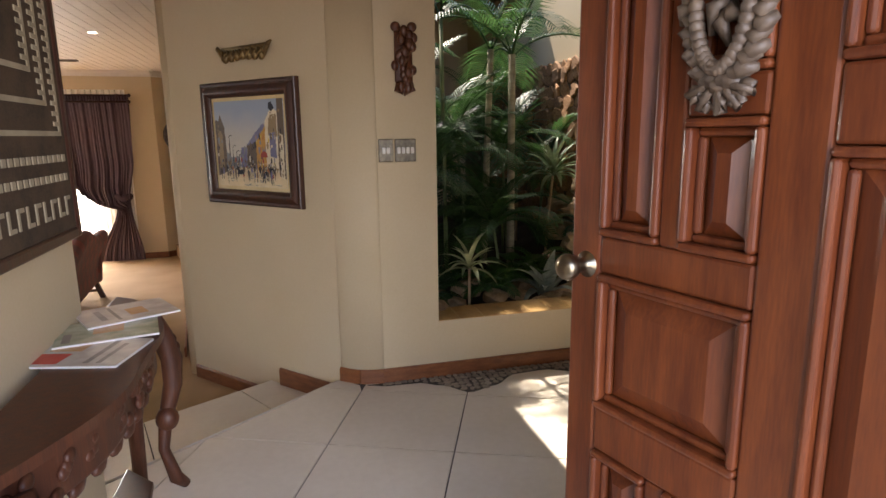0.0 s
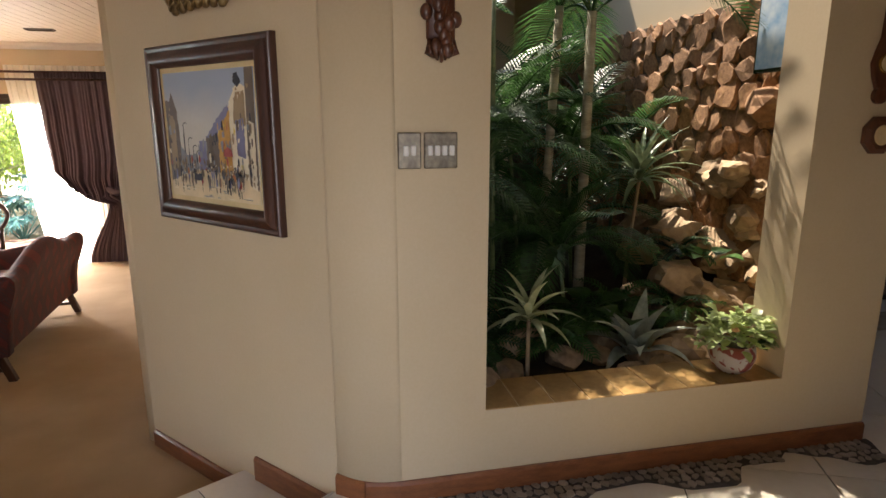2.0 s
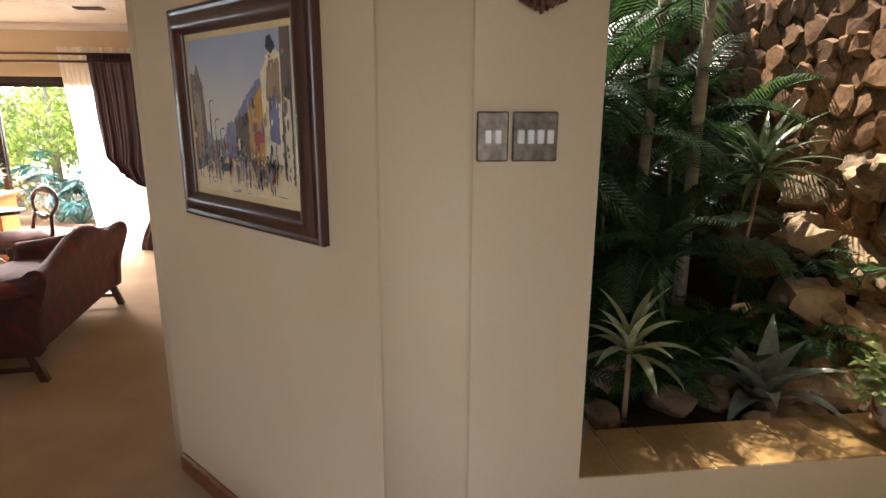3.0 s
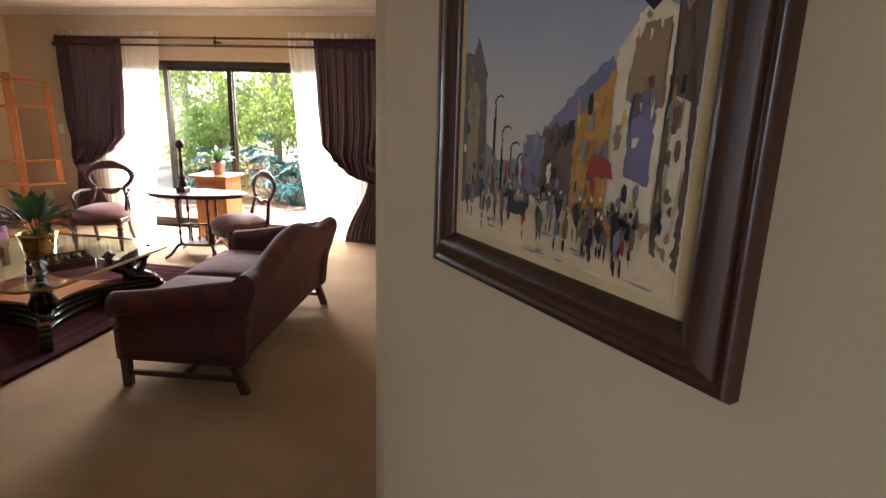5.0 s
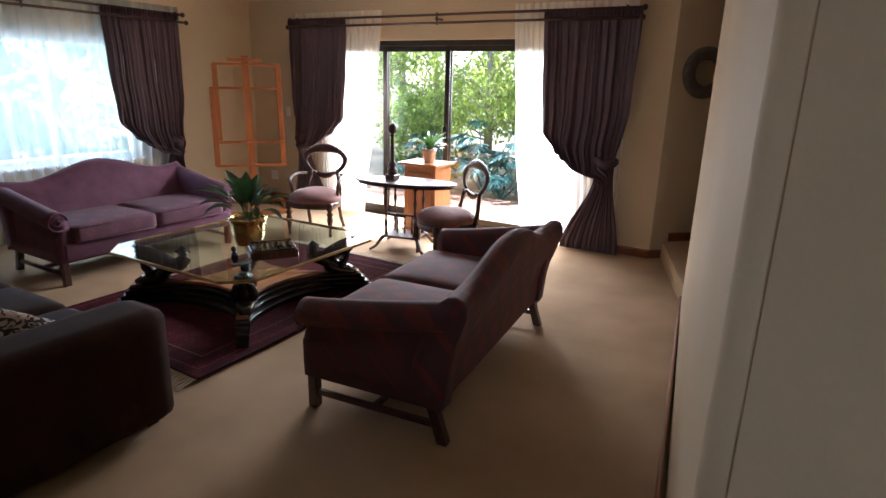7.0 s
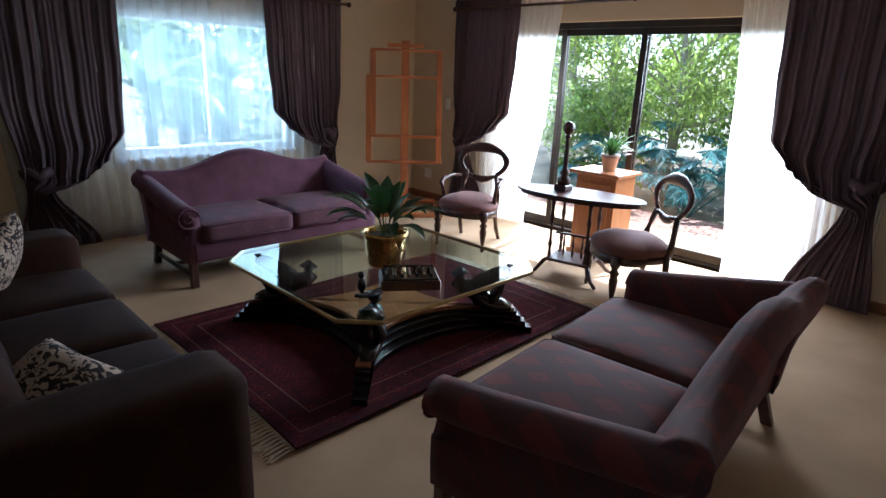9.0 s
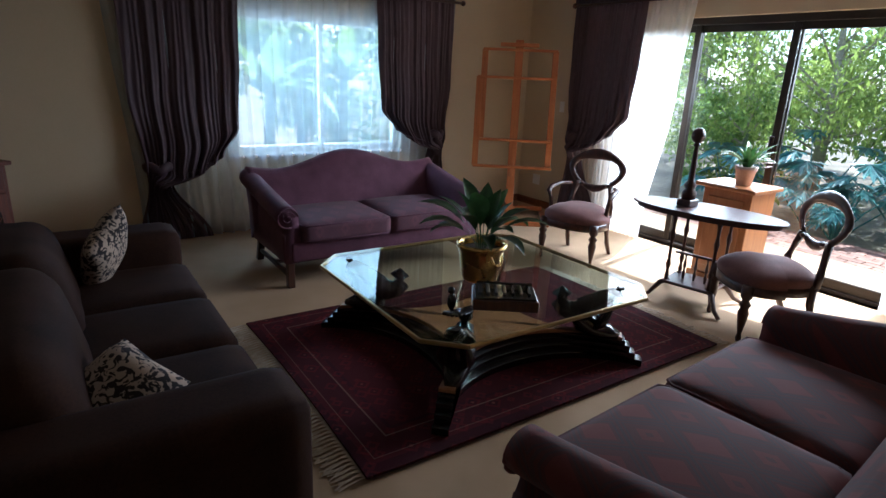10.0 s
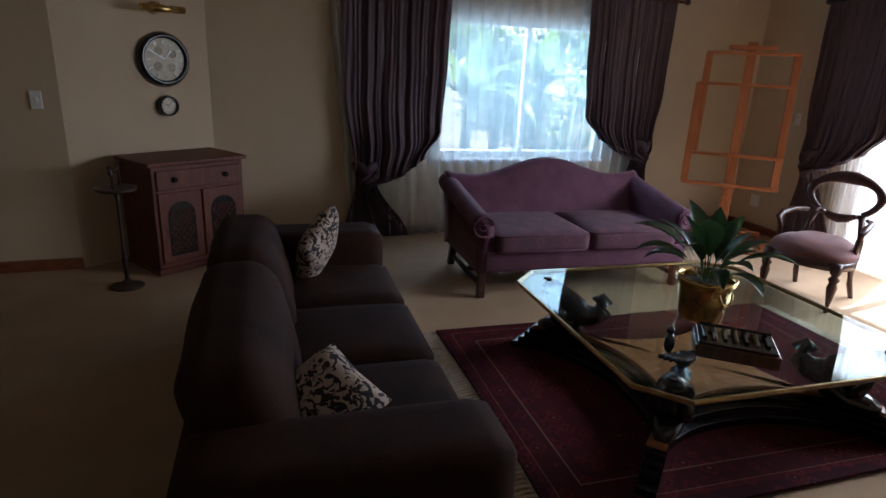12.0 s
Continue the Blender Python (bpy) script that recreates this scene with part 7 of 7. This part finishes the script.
TANPRINT = material("tan_print", (0.45, 0.25, 0.12), (0.60, 0.38, 0.20), 0.25)
magazine("glossy magazine with red title lying on the console", -0.30, 1.92, 1.1455, 75, MAGA, 0.22, 0.29, spots=((0.06, 0.42, 0.60, 0.92, REDPRINT), (0.5, 0.92, 0.55, 0.88, TANPRINT), (0.08, 0.9, 0.30, 0.36, GREYPRINT), (0.08, 0.8, 0.18, 0.23, GREYPRINT)))
magazine("glossy magazine with a food picture, half under another", -0.285, 2.10, 1.1535, 102, MAGB, 0.22, 0.29, spots=((0.35, 0.75, 0.35, 0.65, TANPRINT), (0.08, 0.5, 0.85, 0.93, GREYPRINT)))
magazine("pale glossy magazine on top of the pile", -0.27, 2.27, 1.1625, 118, MAGA, 0.22, 0.29, spots=((0.25, 0.65, 0.30, 0.5, TANPRINT), (0.1, 0.9, 0.62, 0.66, GREYPRINT), (0.2, 0.8, 0.75, 0.82, GREYPRINT)))

pn = tagged(new("wall_hanging"), "dark woven wall hanging with cream geometric bands, framed", "wall hanging")
pn.matrix_basis = pose(-0.418, 1.47, 1.48, 0, 0, 90)
DARKCLOTH = material("dark_brown_weave", (0.045, 0.028, 0.016), (0.09, 0.055, 0.03), 0.9, 0, 12, 0.5, 160)
CREAMCLOTH = material("cream_weave", (0.31, 0.255, 0.17), (0.42, 0.355, 0.25), 0.9, 0, 12, 0.5, 160)
part("cloth", block(-0.80, 0.80, -0.028, -0.002, 0, 1.2, 0.003), DARKCLOTH, pn)
bm = bmesh.new()
for k, z in enumerate((0.16, 0.22, 0.98, 1.04)):
    for i in range(40):
        box(bm, -0.78 + i * 0.039, -0.78 + i * 0.039 + 0.024, -0.032, -0.0285, z, z + 0.022)
for i in range(26):   # stepped key border
    x = -0.78 + i * 0.06
    box(bm, x, x + 0.012, -0.032, -0.0285, 0.05, 0.11)
    box(bm, x + 0.012, x + 0.042, -0.032, -0.0285, 0.098 if i % 2 else 0.05, 0.11 if i % 2 else 0.062)
for f in (0.0, 0.09, 0.18):
    for q in ((-0.70 + f, 0.76 - f, 0.30 + f, 0.315 + f), (-0.70 + f, 0.76 - f, 0.90 - f, 0.915 - f), (-0.70 + f, -0.685 + f, 0.315 + f, 0.90 - f), (0.745 - f, 0.76 - f, 0.315 + f, 0.90 - f)):
        box(bm, q[0], q[1], -0.032, -0.0285, q[2], q[3])
    for i in range(18):
        box(bm, 0.775 - f - 0.065, 0.775 - f - 0.03, -0.032, -0.0285, 0.33 + f + i * 0.032, 0.33 + f + i * 0.032 + 0.014) if 0.33 + f + i * 0.032 < 0.87 - f else None
part("cream_pattern", bm, CREAMCLOTH, pn)
part("edge_rail", block(-0.80, 0.80, -0.035, -0.0, -0.035, -0.0005, 0.006), DARKWOOD, pn)
part("edge_rail", block(0.8005, 0.83, -0.035, -0.0, -0.035, 1.2, 0.006), DARKWOOD, pn)

# room beyond the foyer
sb = thing("sideboard", "dark brown built-in sideboard with black stone top", "sideboard", 4.9, 5.34, FOYER)
part("carcass", block(-1.3, 1.3, -0.28, 0.28, 0.06, 0.50, 0.004), DARKWOOD, sb)
part("plinth", block(-1.28, 1.28, -0.24, 0.28, 0.0, 0.06), BLACK, sb)
part("worktop", block(-1.32, 1.32, -0.31, 0.30, 0.501, 0.54, 0.004), BLACK, sb)
part("splashback", block(-1.32, 1.32, 0.27, 0.345, 0.541, 1.0, 0.004), BLACK, sb)
for i in range(5):
    d = part("door", block(-1.29 + i * 0.517, -1.29 + i * 0.517 + 0.51, -0.298, -0.281, 0.08, 0.48, 0.004), DARKWOOD, sb)
    part("handle", tube([(-1.29 + i * 0.517 + 0.45, -0.32, 0.18), (-1.29 + i * 0.517 + 0.45, -0.32, 0.40)], 0.006, 8), STEEL, d)
ar = tagged(new("arched_mirror"), "dark arched mirror on the far wall", "mirror")
ar.matrix_basis = pose(5.6, 5.698, 1.48)
arch = [(-0.32, 0), (0.32, 0)] + [(0.32 * math.cos(math.pi * i / 12), 0.40 + 0.26 * math.sin(math.pi * i / 12)) for i in range(13)]
part("frame", prism(arch, 0.001, 0.04, bevel=0.012, m=pose(0, 0, 0, 90, 0, 0)), BLACK, ar)
# plain dark matt colour in place of a mirror surface
part("glass", prism([(x * 0.85, 0.03 + z * 0.9) for x, z in arch], 0.0401, 0.044, m=pose(0, 0, 0, 90, 0, 0)), material("dark_matt_glass", (0.02, 0.022, 0.02), (0.04, 0.042, 0.038), 0.5), ar)
mk = tagged(new("wooden_plaque"), "small dark carved wooden plaque on the white wall", "carving")
mk.matrix_basis = pose(5.02, 5.698, 1.45)
part("board", block(-0.055, 0.055, -0.03, -0.001, 0, 0.24, 0.01, 2), DARKWOOD, mk)
part("relief", block(-0.035, 0.035, -0.04, -0.0305, 0.03, 0.20, 0.008, 2), REDWOOD, mk)
solid("floor_mat", block(-0.45, 0.45, -0.16, 0.16, 0, 0.012, 0.004, m=pose(4.5, 4.66, FOYER + 0.0005, 0, 0, 0)), CREAMCLOTH, "small pale mat before the sideboard", "mat")
solid("bulkhead", block(3.2, 6.4, 3.4, 3.6, 2.2, TOP + 0.1), WALL, "cream bulkhead over the passage", "wall", kind="structure")


# ---- foyer tiles and pebble strip ----
def clip(poly, region):
    """Keeps the part of poly inside a convex anticlockwise region."""
    out = poly
    for (ax, ay), (bx, by) in zip(region, region[1:] + region[:1]):
        src, out = out, []
        for i in range(len(src)):
            p, q = src[i - 1], src[i]
            sp = (bx - ax) * (p[1] - ay) - (by - ay) * (p[0] - ax)
            sq = (bx - ax) * (q[1] - ay) - (by - ay) * (q[0] - ax)
            if (sp >= 0) != (sq >= 0):
                t = sp / (sp - sq)
                out.append((lerp(p[0], q[0], t), lerp(p[1], q[1], t)))
            if sq >= 0:
                out.append(q)
        if len(out) < 3:
            return []
    return out


tiles = tagged(new("floor_tiles"), "large cream ceramic floor tiles with thin dark joints", "floor tiles", kind="structure")
R1 = [(0.655, -0.45), (3.0, -0.45), (3.0, 3.338), (0.655, 3.338)]
R3 = [(-0.62, -0.45), (0.655, -0.45), (0.655, 3.338), (0.55, 3.45), (-0.27, 2.83), (-0.62, 2.565)]
R2 = [(3.0, -0.45), (6.4, -0.45), (6.4, 5.69), (3.0, 5.69)]
U, V = Vector((0.921, -0.390)), Vector((0.390, 0.921))
size, gap = 0.615, 0.0035
for i in range(-5, 14):
    for j in range(-7, 12):
        u0, v0 = -0.668 + i * size, 3.27 + (j - 5) * size
        sq = []
        for a, b in ((gap, gap), (size - gap, gap), (size - gap, size - gap), (gap, size - gap)):
            p = U * (u0 + a) + V * (v0 + b)
            sq.append((p.x, p.y))
        for reg in (R1, R2, R3):
            pl = clip(sq, reg)
            if len(pl) >= 3 and abs(sum(a[0] * b[1] - b[0] * a[1] for a, b in zip(pl, pl[1:] + pl[:1]))) > 0.004:
                part("tile", prism(pl, FOYER - 0.008, FOYER), TILE, tiles)
step_tiles = tagged(new("step_tiles"), "cream tiles on the step down to the living room", "floor tiles", kind="structure")
E0, E1 = Vector((0.17, 3.96)), Vector((-1.6, 2.94))
F0, F1 = Vector((0.56, 3.46)), Vector((-1.6, 1.9))
cuts = [0.0, 0.13, 0.42, 0.71, 1.0]
for a, b in zip(cuts, cuts[1:]):
    g = 0.0015
    pl = [tuple(F0.lerp(F1, b - g)), tuple(F0.lerp(F1, a + g)), tuple(E0.lerp(E1, a + g)), tuple(E0.lerp(E1, b - g))]
    part("tile", prism(list(reversed(pl)), TREAD - 0.006, TREAD), TILE, step_tiles)
for (p, q, z0, z1) in ((E0, E1, 0.0, TREAD), (Vector((0.54, 3.455)), Vector((-0.62, 2.60)), TREAD, FOYER)):
    d = (q - p).normalized()
    n = Vector((d.y, -d.x))
    if n.y < 0:
        n = -n
    part("riser", prism([tuple(p), tuple(p + n * 0.004), tuple(q + n * 0.004), tuple(q)], z0 + 0.001, z1 - 0.001), TILE, step_tiles)

PEB = material("flat_river_pebble", (0.16, 0.13, 0.10), (0.40, 0.34, 0.27), 0.45, 0, 8, 0.2, 50, vary=0.3)
strip = tagged(new("pebble_strip"), "band of flat grey-brown pebbles set along the wall", "pebbles", kind="structure")
def shore(x):
    return 3.325 - along([(0.70, 0.01), (0.82, 0.05), (1.0, 0.06), (1.12, 0.13), (1.26, 0.27), (1.42, 0.22), (1.60, 0.10), (1.8, 0.09), (2.0, 0.18), (2.18, 0.19), (2.30, 0.07), (2.48, 0.08), (2.55, 0.02), (2.70, 0.09), (2.85, 0.19), (2.95, 0.18), (3.02, 0.03)], x)
bm = bmesh.new()
n = 60
pl = [(0.70 + 2.32 * i / n, 3.325) for i in range(n + 1)]
lo = [(0.70 + 2.32 * i / n, shore(0.70 + 2.32 * i / n)) for i in range(n + 1)]
for i in range(n):
    if pl[i][1] - lo[i][1] > 0.002 or pl[i + 1][1] - lo[i + 1][1] > 0.002:
        vs = [bm.verts.new((*q, FOYER + 0.0008)) for q in (lo[i], lo[i + 1], pl[i + 1], pl[i])]
        bm.faces.new(vs)
part("bed", bm, GROUT, strip)
PEBS = []
for k in range(10):
    rr = random.Random(900 + k)
    m = rr.randint(5, 7)
    bm = bmesh.new()
    ang = [2 * math.pi * (i + rr.uniform(-0.25, 0.25)) / m for i in range(m)]
    rad = [rr.uniform(0.8, 1.1) for _ in range(m)]
    low = [bm.verts.new((r * math.cos(a), r * math.sin(a), 0)) for a, r in zip(ang, rad)]
    mid = [bm.verts.new((r * math.cos(a), r * math.sin(a), 0.6)) for a, r in zip(ang, rad)]
    top = [bm.verts.new((0.8 * r * math.cos(a), 0.8 * r * math.sin(a), 1.0)) for a, r in zip(ang, rad)]
    for p, q in ((low, mid), (mid, top)):
        for i in range(m):
            bm.faces.new((p[i], p[(i + 1) % m], q[(i + 1) % m], q[i]))
    bm.faces.new(top)
    me = bpy.data.meshes.new("pebble")
    bm.to_mesh(me)
    bm.free()
    me.materials.append(PEB)
    PEBS.append(me)
rr = random.Random(71)
x = 0.72
count = 0
while x < 3.0:
    y = 3.305
    while y > shore(x) + 0.012 and count < 330:
        ob = new("pebble", PEBS[rr.randrange(10)])
        ob.parent = strip
        s = rr.uniform(0.017, 0.024)
        ob.matrix_basis = Matrix.Translation((x + rr.uniform(-0.006, 0.006), y + rr.uniform(-0.006, 0.006), FOYER + 0.0012)) @ pose(0, 0, 0, 0, 0, rr.uniform(0, 360)) @ Matrix.Diagonal((s * rr.uniform(1.0, 1.3), s * rr.uniform(0.75, 1.0), 0.006, 1))
        y -= 0.040
        count += 1
    x += 0.040


# ---- garden outside ----
GROUND = material("garden_soil_and_litter", (0.10, 0.075, 0.05), (0.26, 0.21, 0.14), 0.95, 0, 1.3, 0.8, 18)
bm = bmesh.new()
for a in ((-200, 200, 9.86, 300), (-200, -7.26, -60, 9.86)):
    vs = [bm.verts.new(v) for v in ((a[0], a[2], -0.14), (a[1], a[2], -0.14), (a[1], a[3], -0.14), (a[0], a[3], -0.14))]
    bm.faces.new(vs)
solid("ground", bm, GROUND, "garden ground of soil and dry leaf litter", "ground", kind="structure")
BRICK = material("red_paving_brick", (0.20, 0.09, 0.06), (0.36, 0.20, 0.14), 0.85, 0, 7, 0.5, 40, vary=0.25)
pv = tagged(new("pavement_patio"), "red brick paving outside the sliding door", "paving", kind="structure")
part("bed", block(-6.4, -1.4, 9.86, 11.6, -0.16, -0.085), GROUND, pv)
bme = bpy.data.meshes.new("brick")
b0 = block(-0.108, 0.108, -0.052, 0.052, -0.03, 0.03, 0.004)
b0.to_mesh(bme)
b0.free()
bme.materials.append(BRICK)
rr = random.Random(4)
for j in range(15):
    for i in range(20):
        ob = new("brick", bme)
        ob.parent = pv
        ob.matrix_basis = pose(-6.2 + i * 0.224 + (0.112 if j % 2 else 0), 9.93 + j * 0.112, -0.068 + rr.uniform(-0.002, 0.002), 0, 0, rr.uniform(-1, 1))


# outdoor leaves: part of the sunlight is put into these raised colours
GARDEN = leafy("sunlit_garden_leaf", (0.12, 0.20, 0.035), (0.27, 0.37, 0.09), 0.45, 0.6)
LIME = leafy("sunlit_lime_leaf", (0.26, 0.35, 0.06), (0.46, 0.54, 0.14), 0.5, 0.6)
FARBLUE = leafy("sunlit_blue_leaf", (0.05, 0.16, 0.15), (0.12, 0.28, 0.27), 0.35, 0.35)


def leaf_cloud(bm, centre, spread, n, ln, wd, rr, hang=0.0):
    """Many small leaves in a loose clump."""
    cx, cy, cz = centre
    for _ in range(n):
        while True:
            a, b, c = rr.uniform(-1, 1), rr.uniform(-1, 1), rr.uniform(-1, 1)
            if a * a + b * b + c * c < 1:
                break
        p = Vector((cx + a * spread[0], cy + b * spread[1], cz + c * spread[2]))
        hd = rr.uniform(0, 6.283)
        pt = rr.uniform(-1.3, 0.7) - hang
        d = Vector((math.cos(hd) * math.cos(pt), math.sin(hd) * math.cos(pt), math.sin(pt)))
        s = d.cross(Vector((rr.uniform(-1, 1), rr.uniform(-1, 1), rr.uniform(-0.3, 1)))).normalized()
        l, w = ln * rr.uniform(0.7, 1.3), wd * rr.uniform(0.7, 1.3)
        v = [bm.verts.new(q) for q in (p, p + d * l * 0.5 + s * w / 2, p + d * l, p + d * l * 0.5 - s * w / 2)]
        bm.faces.new(v)
    return bm


def garden_tree(label, x, y, high, clumps, leaves, mat, seed, ln=0.07, wd=0.035, spread=1.0, hang=0.0, low=0.35, name="tree"):
    tr = thing(name, label, "tree" if name == "tree" else "shrub", x, y, -0.14, 0, "garden trees and shrubs")
    rr = random.Random(seed)
    top = Vector((rr.uniform(-0.2, 0.2), rr.uniform(-0.2, 0.2), high * 0.75))
    part("trunk", tube([(0, 0, 0), (rr.uniform(-0.1, 0.1), rr.uniform(-0.1, 0.1), high * 0.35), top], [0.06 * high / 3 + 0.02, 0.04 * high / 3 + 0.015, 0.02], 8), BARK if name == "tree" else GREENSTEM, tr, smooth=True)
    bm, lm = bmesh.new(), bmesh.new()
    for i in range(clumps):
        a = i * 2.399
        r = spread * math.sqrt((i + 0.5) / clumps)
        z = high * rr.uniform(low, 1.0)
        c = (r * math.cos(a), r * math.sin(a), z)
        tube([(top.x * z / high * 0.7, top.y * z / high * 0.7, z * 0.7), (c[0] * 0.6, c[1] * 0.6, z * 0.9), c], [0.018, 0.012, 0.005], 5, lm)
        sp = rr.uniform(0.22, 0.42) * (0.5 + spread * 0.5)
        leaf_cloud(bm, c, (sp, sp, sp * (0.8 + hang)), leaves, ln, wd, rr, hang)
    part("limbs", lm, BARK, tr)
    tagged(part("crown", bm, mat, tr), kind="stuff")
    return tr


garden_tree("tree with drooping yellow-green foliage", -5.3, 13.6, 4.2, 34, 260, LIME, 1, 0.10, 0.035, 1.5, 0.7, 0.25)
garden_tree("tree with drooping yellow-green foliage", -2.4, 14.2, 4.4, 34, 260, LIME, 2, 0.10, 0.035, 1.6, 0.7, 0.25)
garden_tree("dense dark green garden tree", -3.9, 15.6, 4.6, 36, 240, GARDEN, 3, 0.12, 0.05, 1.8, 0.2, 0.15)
garden_tree("tree with dense yellow-green foliage", -7.2, 15.0, 4.6, 36, 240, LIME, 4, 0.12, 0.05, 1.9, 0.2, 0.15)
garden_tree("tree with dense yellow-green foliage", -0.6, 15.2, 4.6, 36, 240, LIME, 5, 0.12, 0.05, 1.9, 0.2, 0.15)
garden_tree("tall green tree behind the shrubs", -5.6, 17.5, 6.0, 40, 240, GARDEN, 6, 0.16, 0.07, 2.6, 0.2, 0.1)
garden_tree("tall green tree behind the shrubs", -2.0, 17.8, 6.2, 40, 240, GARDEN, 7, 0.16, 0.07, 2.6, 0.2, 0.1)
garden_tree("tall green tree behind the shrubs", -9.5, 17.0, 6.0, 40, 240, GARDEN, 8, 0.16, 0.07, 2.6, 0.2, 0.1)
garden_tree("tall green tree behind the shrubs", 1.6, 17.5, 6.0, 40, 240, GARDEN, 9, 0.16, 0.07, 2.6, 0.2, 0.1)
for i, (px, py) in enumerate(((-6.0, 12.6), (-1.4, 12.9), (-3.2, 13.4))):
    garden_tree("leafy green shrub by the paving", px, py, 1.5, 16, 160, GARDEN, 20 + i, 0.09, 0.045, 0.7, 0.1, 0.2, "shrub")


def lobed_plant(label, x, y, n, size, mat, seed):
    """Philodendron: deeply cut leaves on long stalks."""
    ph = thing("philodendron", label, "plant", x, y, -0.14, 0, "garden trees and shrubs")
    rr = random.Random(seed)
    for i in range(n):
        hd = i * 2.399 + rr.uniform(-0.3, 0.3)
        ln = rr.uniform(0.5, 1.0) * size
        rise = rr.uniform(0.7, 1.4)
        tip = Vector((math.cos(hd) * ln * math.cos(rise), math.sin(hd) * ln * math.cos(rise), ln * math.sin(rise)))
        bm = tube([(0, 0, 0), tip * 0.6 + Vector((0, 0, 0.06)), tip], [0.012, 0.009, 0.006], 5)
        f = Vector((math.cos(hd), math.sin(hd), -0.55)).normalized()
        s = Vector((-math.sin(hd), math.cos(hd), 0))
        for k in range(-5, 6):
            a = k * 0.33
            d = (f * math.cos(a) + s * math.sin(a)).normalized()
            l = 0.26 * size * (1 - 0.055 * abs(k))
            w = 0.05 * size
            e = d.cross(Vector((0, 0, 1))).normalized() * w
            q = [tip, tip + d * l * 0.55 + e * 0.6, tip + d * l + Vector((0, 0, -0.03)), tip + d * l * 0.55 - e * 0.6]
            bm.faces.new([bm.verts.new(v) for v in q])
        part("leaf", bm, mat, ph)
    return ph


for i, (px, py, sz) in enumerate(((-4.7, 12.3, 1.3), (-3.7, 12.5, 1.25), (-5.6, 12.0, 1.1), (-2.9, 12.2, 1.15), (-4.2, 11.9, 0.85))):
    lobed_plant("philodendron with large blue-green cut leaves", px, py, 16, sz, FARBLUE, 40 + i)
solid("garden_post", tube([(-2.35, 12.4, -0.14), (-2.33, 12.4, 1.4)], [0.10, 0.085], 10), REDWOOD, "red-brown tree stump beside the paving", "stump", smooth=True)


def banana(label, x, y, high, seed):
    bn = thing("banana_plant", label, "plant", x, y, -0.14, 0, "garden trees and shrubs")
    rr = random.Random(seed)
    part("stem", tube([(0, 0, 0), (0.05, 0, high * 0.4), (0.05, 0.05, high * 0.6)], [0.09, 0.07, 0.05], 10), GREENSTEM, bn, smooth=True)
    for i in range(9):
        bm = bmesh.new()
        blade(bm, (0.05, 0.05, high * 0.55), i * 2.399 + rr.uniform(-0.3, 0.3), rr.uniform(1.0, 1.5), rr.uniform(0.28, 0.38), lerp(1.4, 0.6, i / 9), lerp(0.8, 1.9, i / 9), 0.12, 12, 0.6, 0.12)
        part("leaf", bm, GARDEN, bn, smooth=True)
    return bn


for i, (px, py, h) in enumerate(((-9.2, 7.0, 2.2), (-9.8, 8.3, 2.6), (-10.2, 6.0, 2.4), (-9.0, 8.9, 1.9))):
    banana("broad-leaved banana plant outside the window", px, py, h, 90 + i)
garden_tree("green garden tree beyond the window", -12.0, 8.5, 4.6, 36, 240, GARDEN, 31, 0.14, 0.06, 1.9, 0.2, 0.05)
garden_tree("green garden tree beyond the window", -12.5, 5.8, 3.0, 30, 240, GARDEN, 32, 0.14, 0.06, 1.7, 0.2, 0.05)
garden_tree("green garden tree beyond the window", -11.5, 11.2, 4.6, 36, 240, GARDEN, 33, 0.14, 0.06, 1.9, 0.2, 0.05)
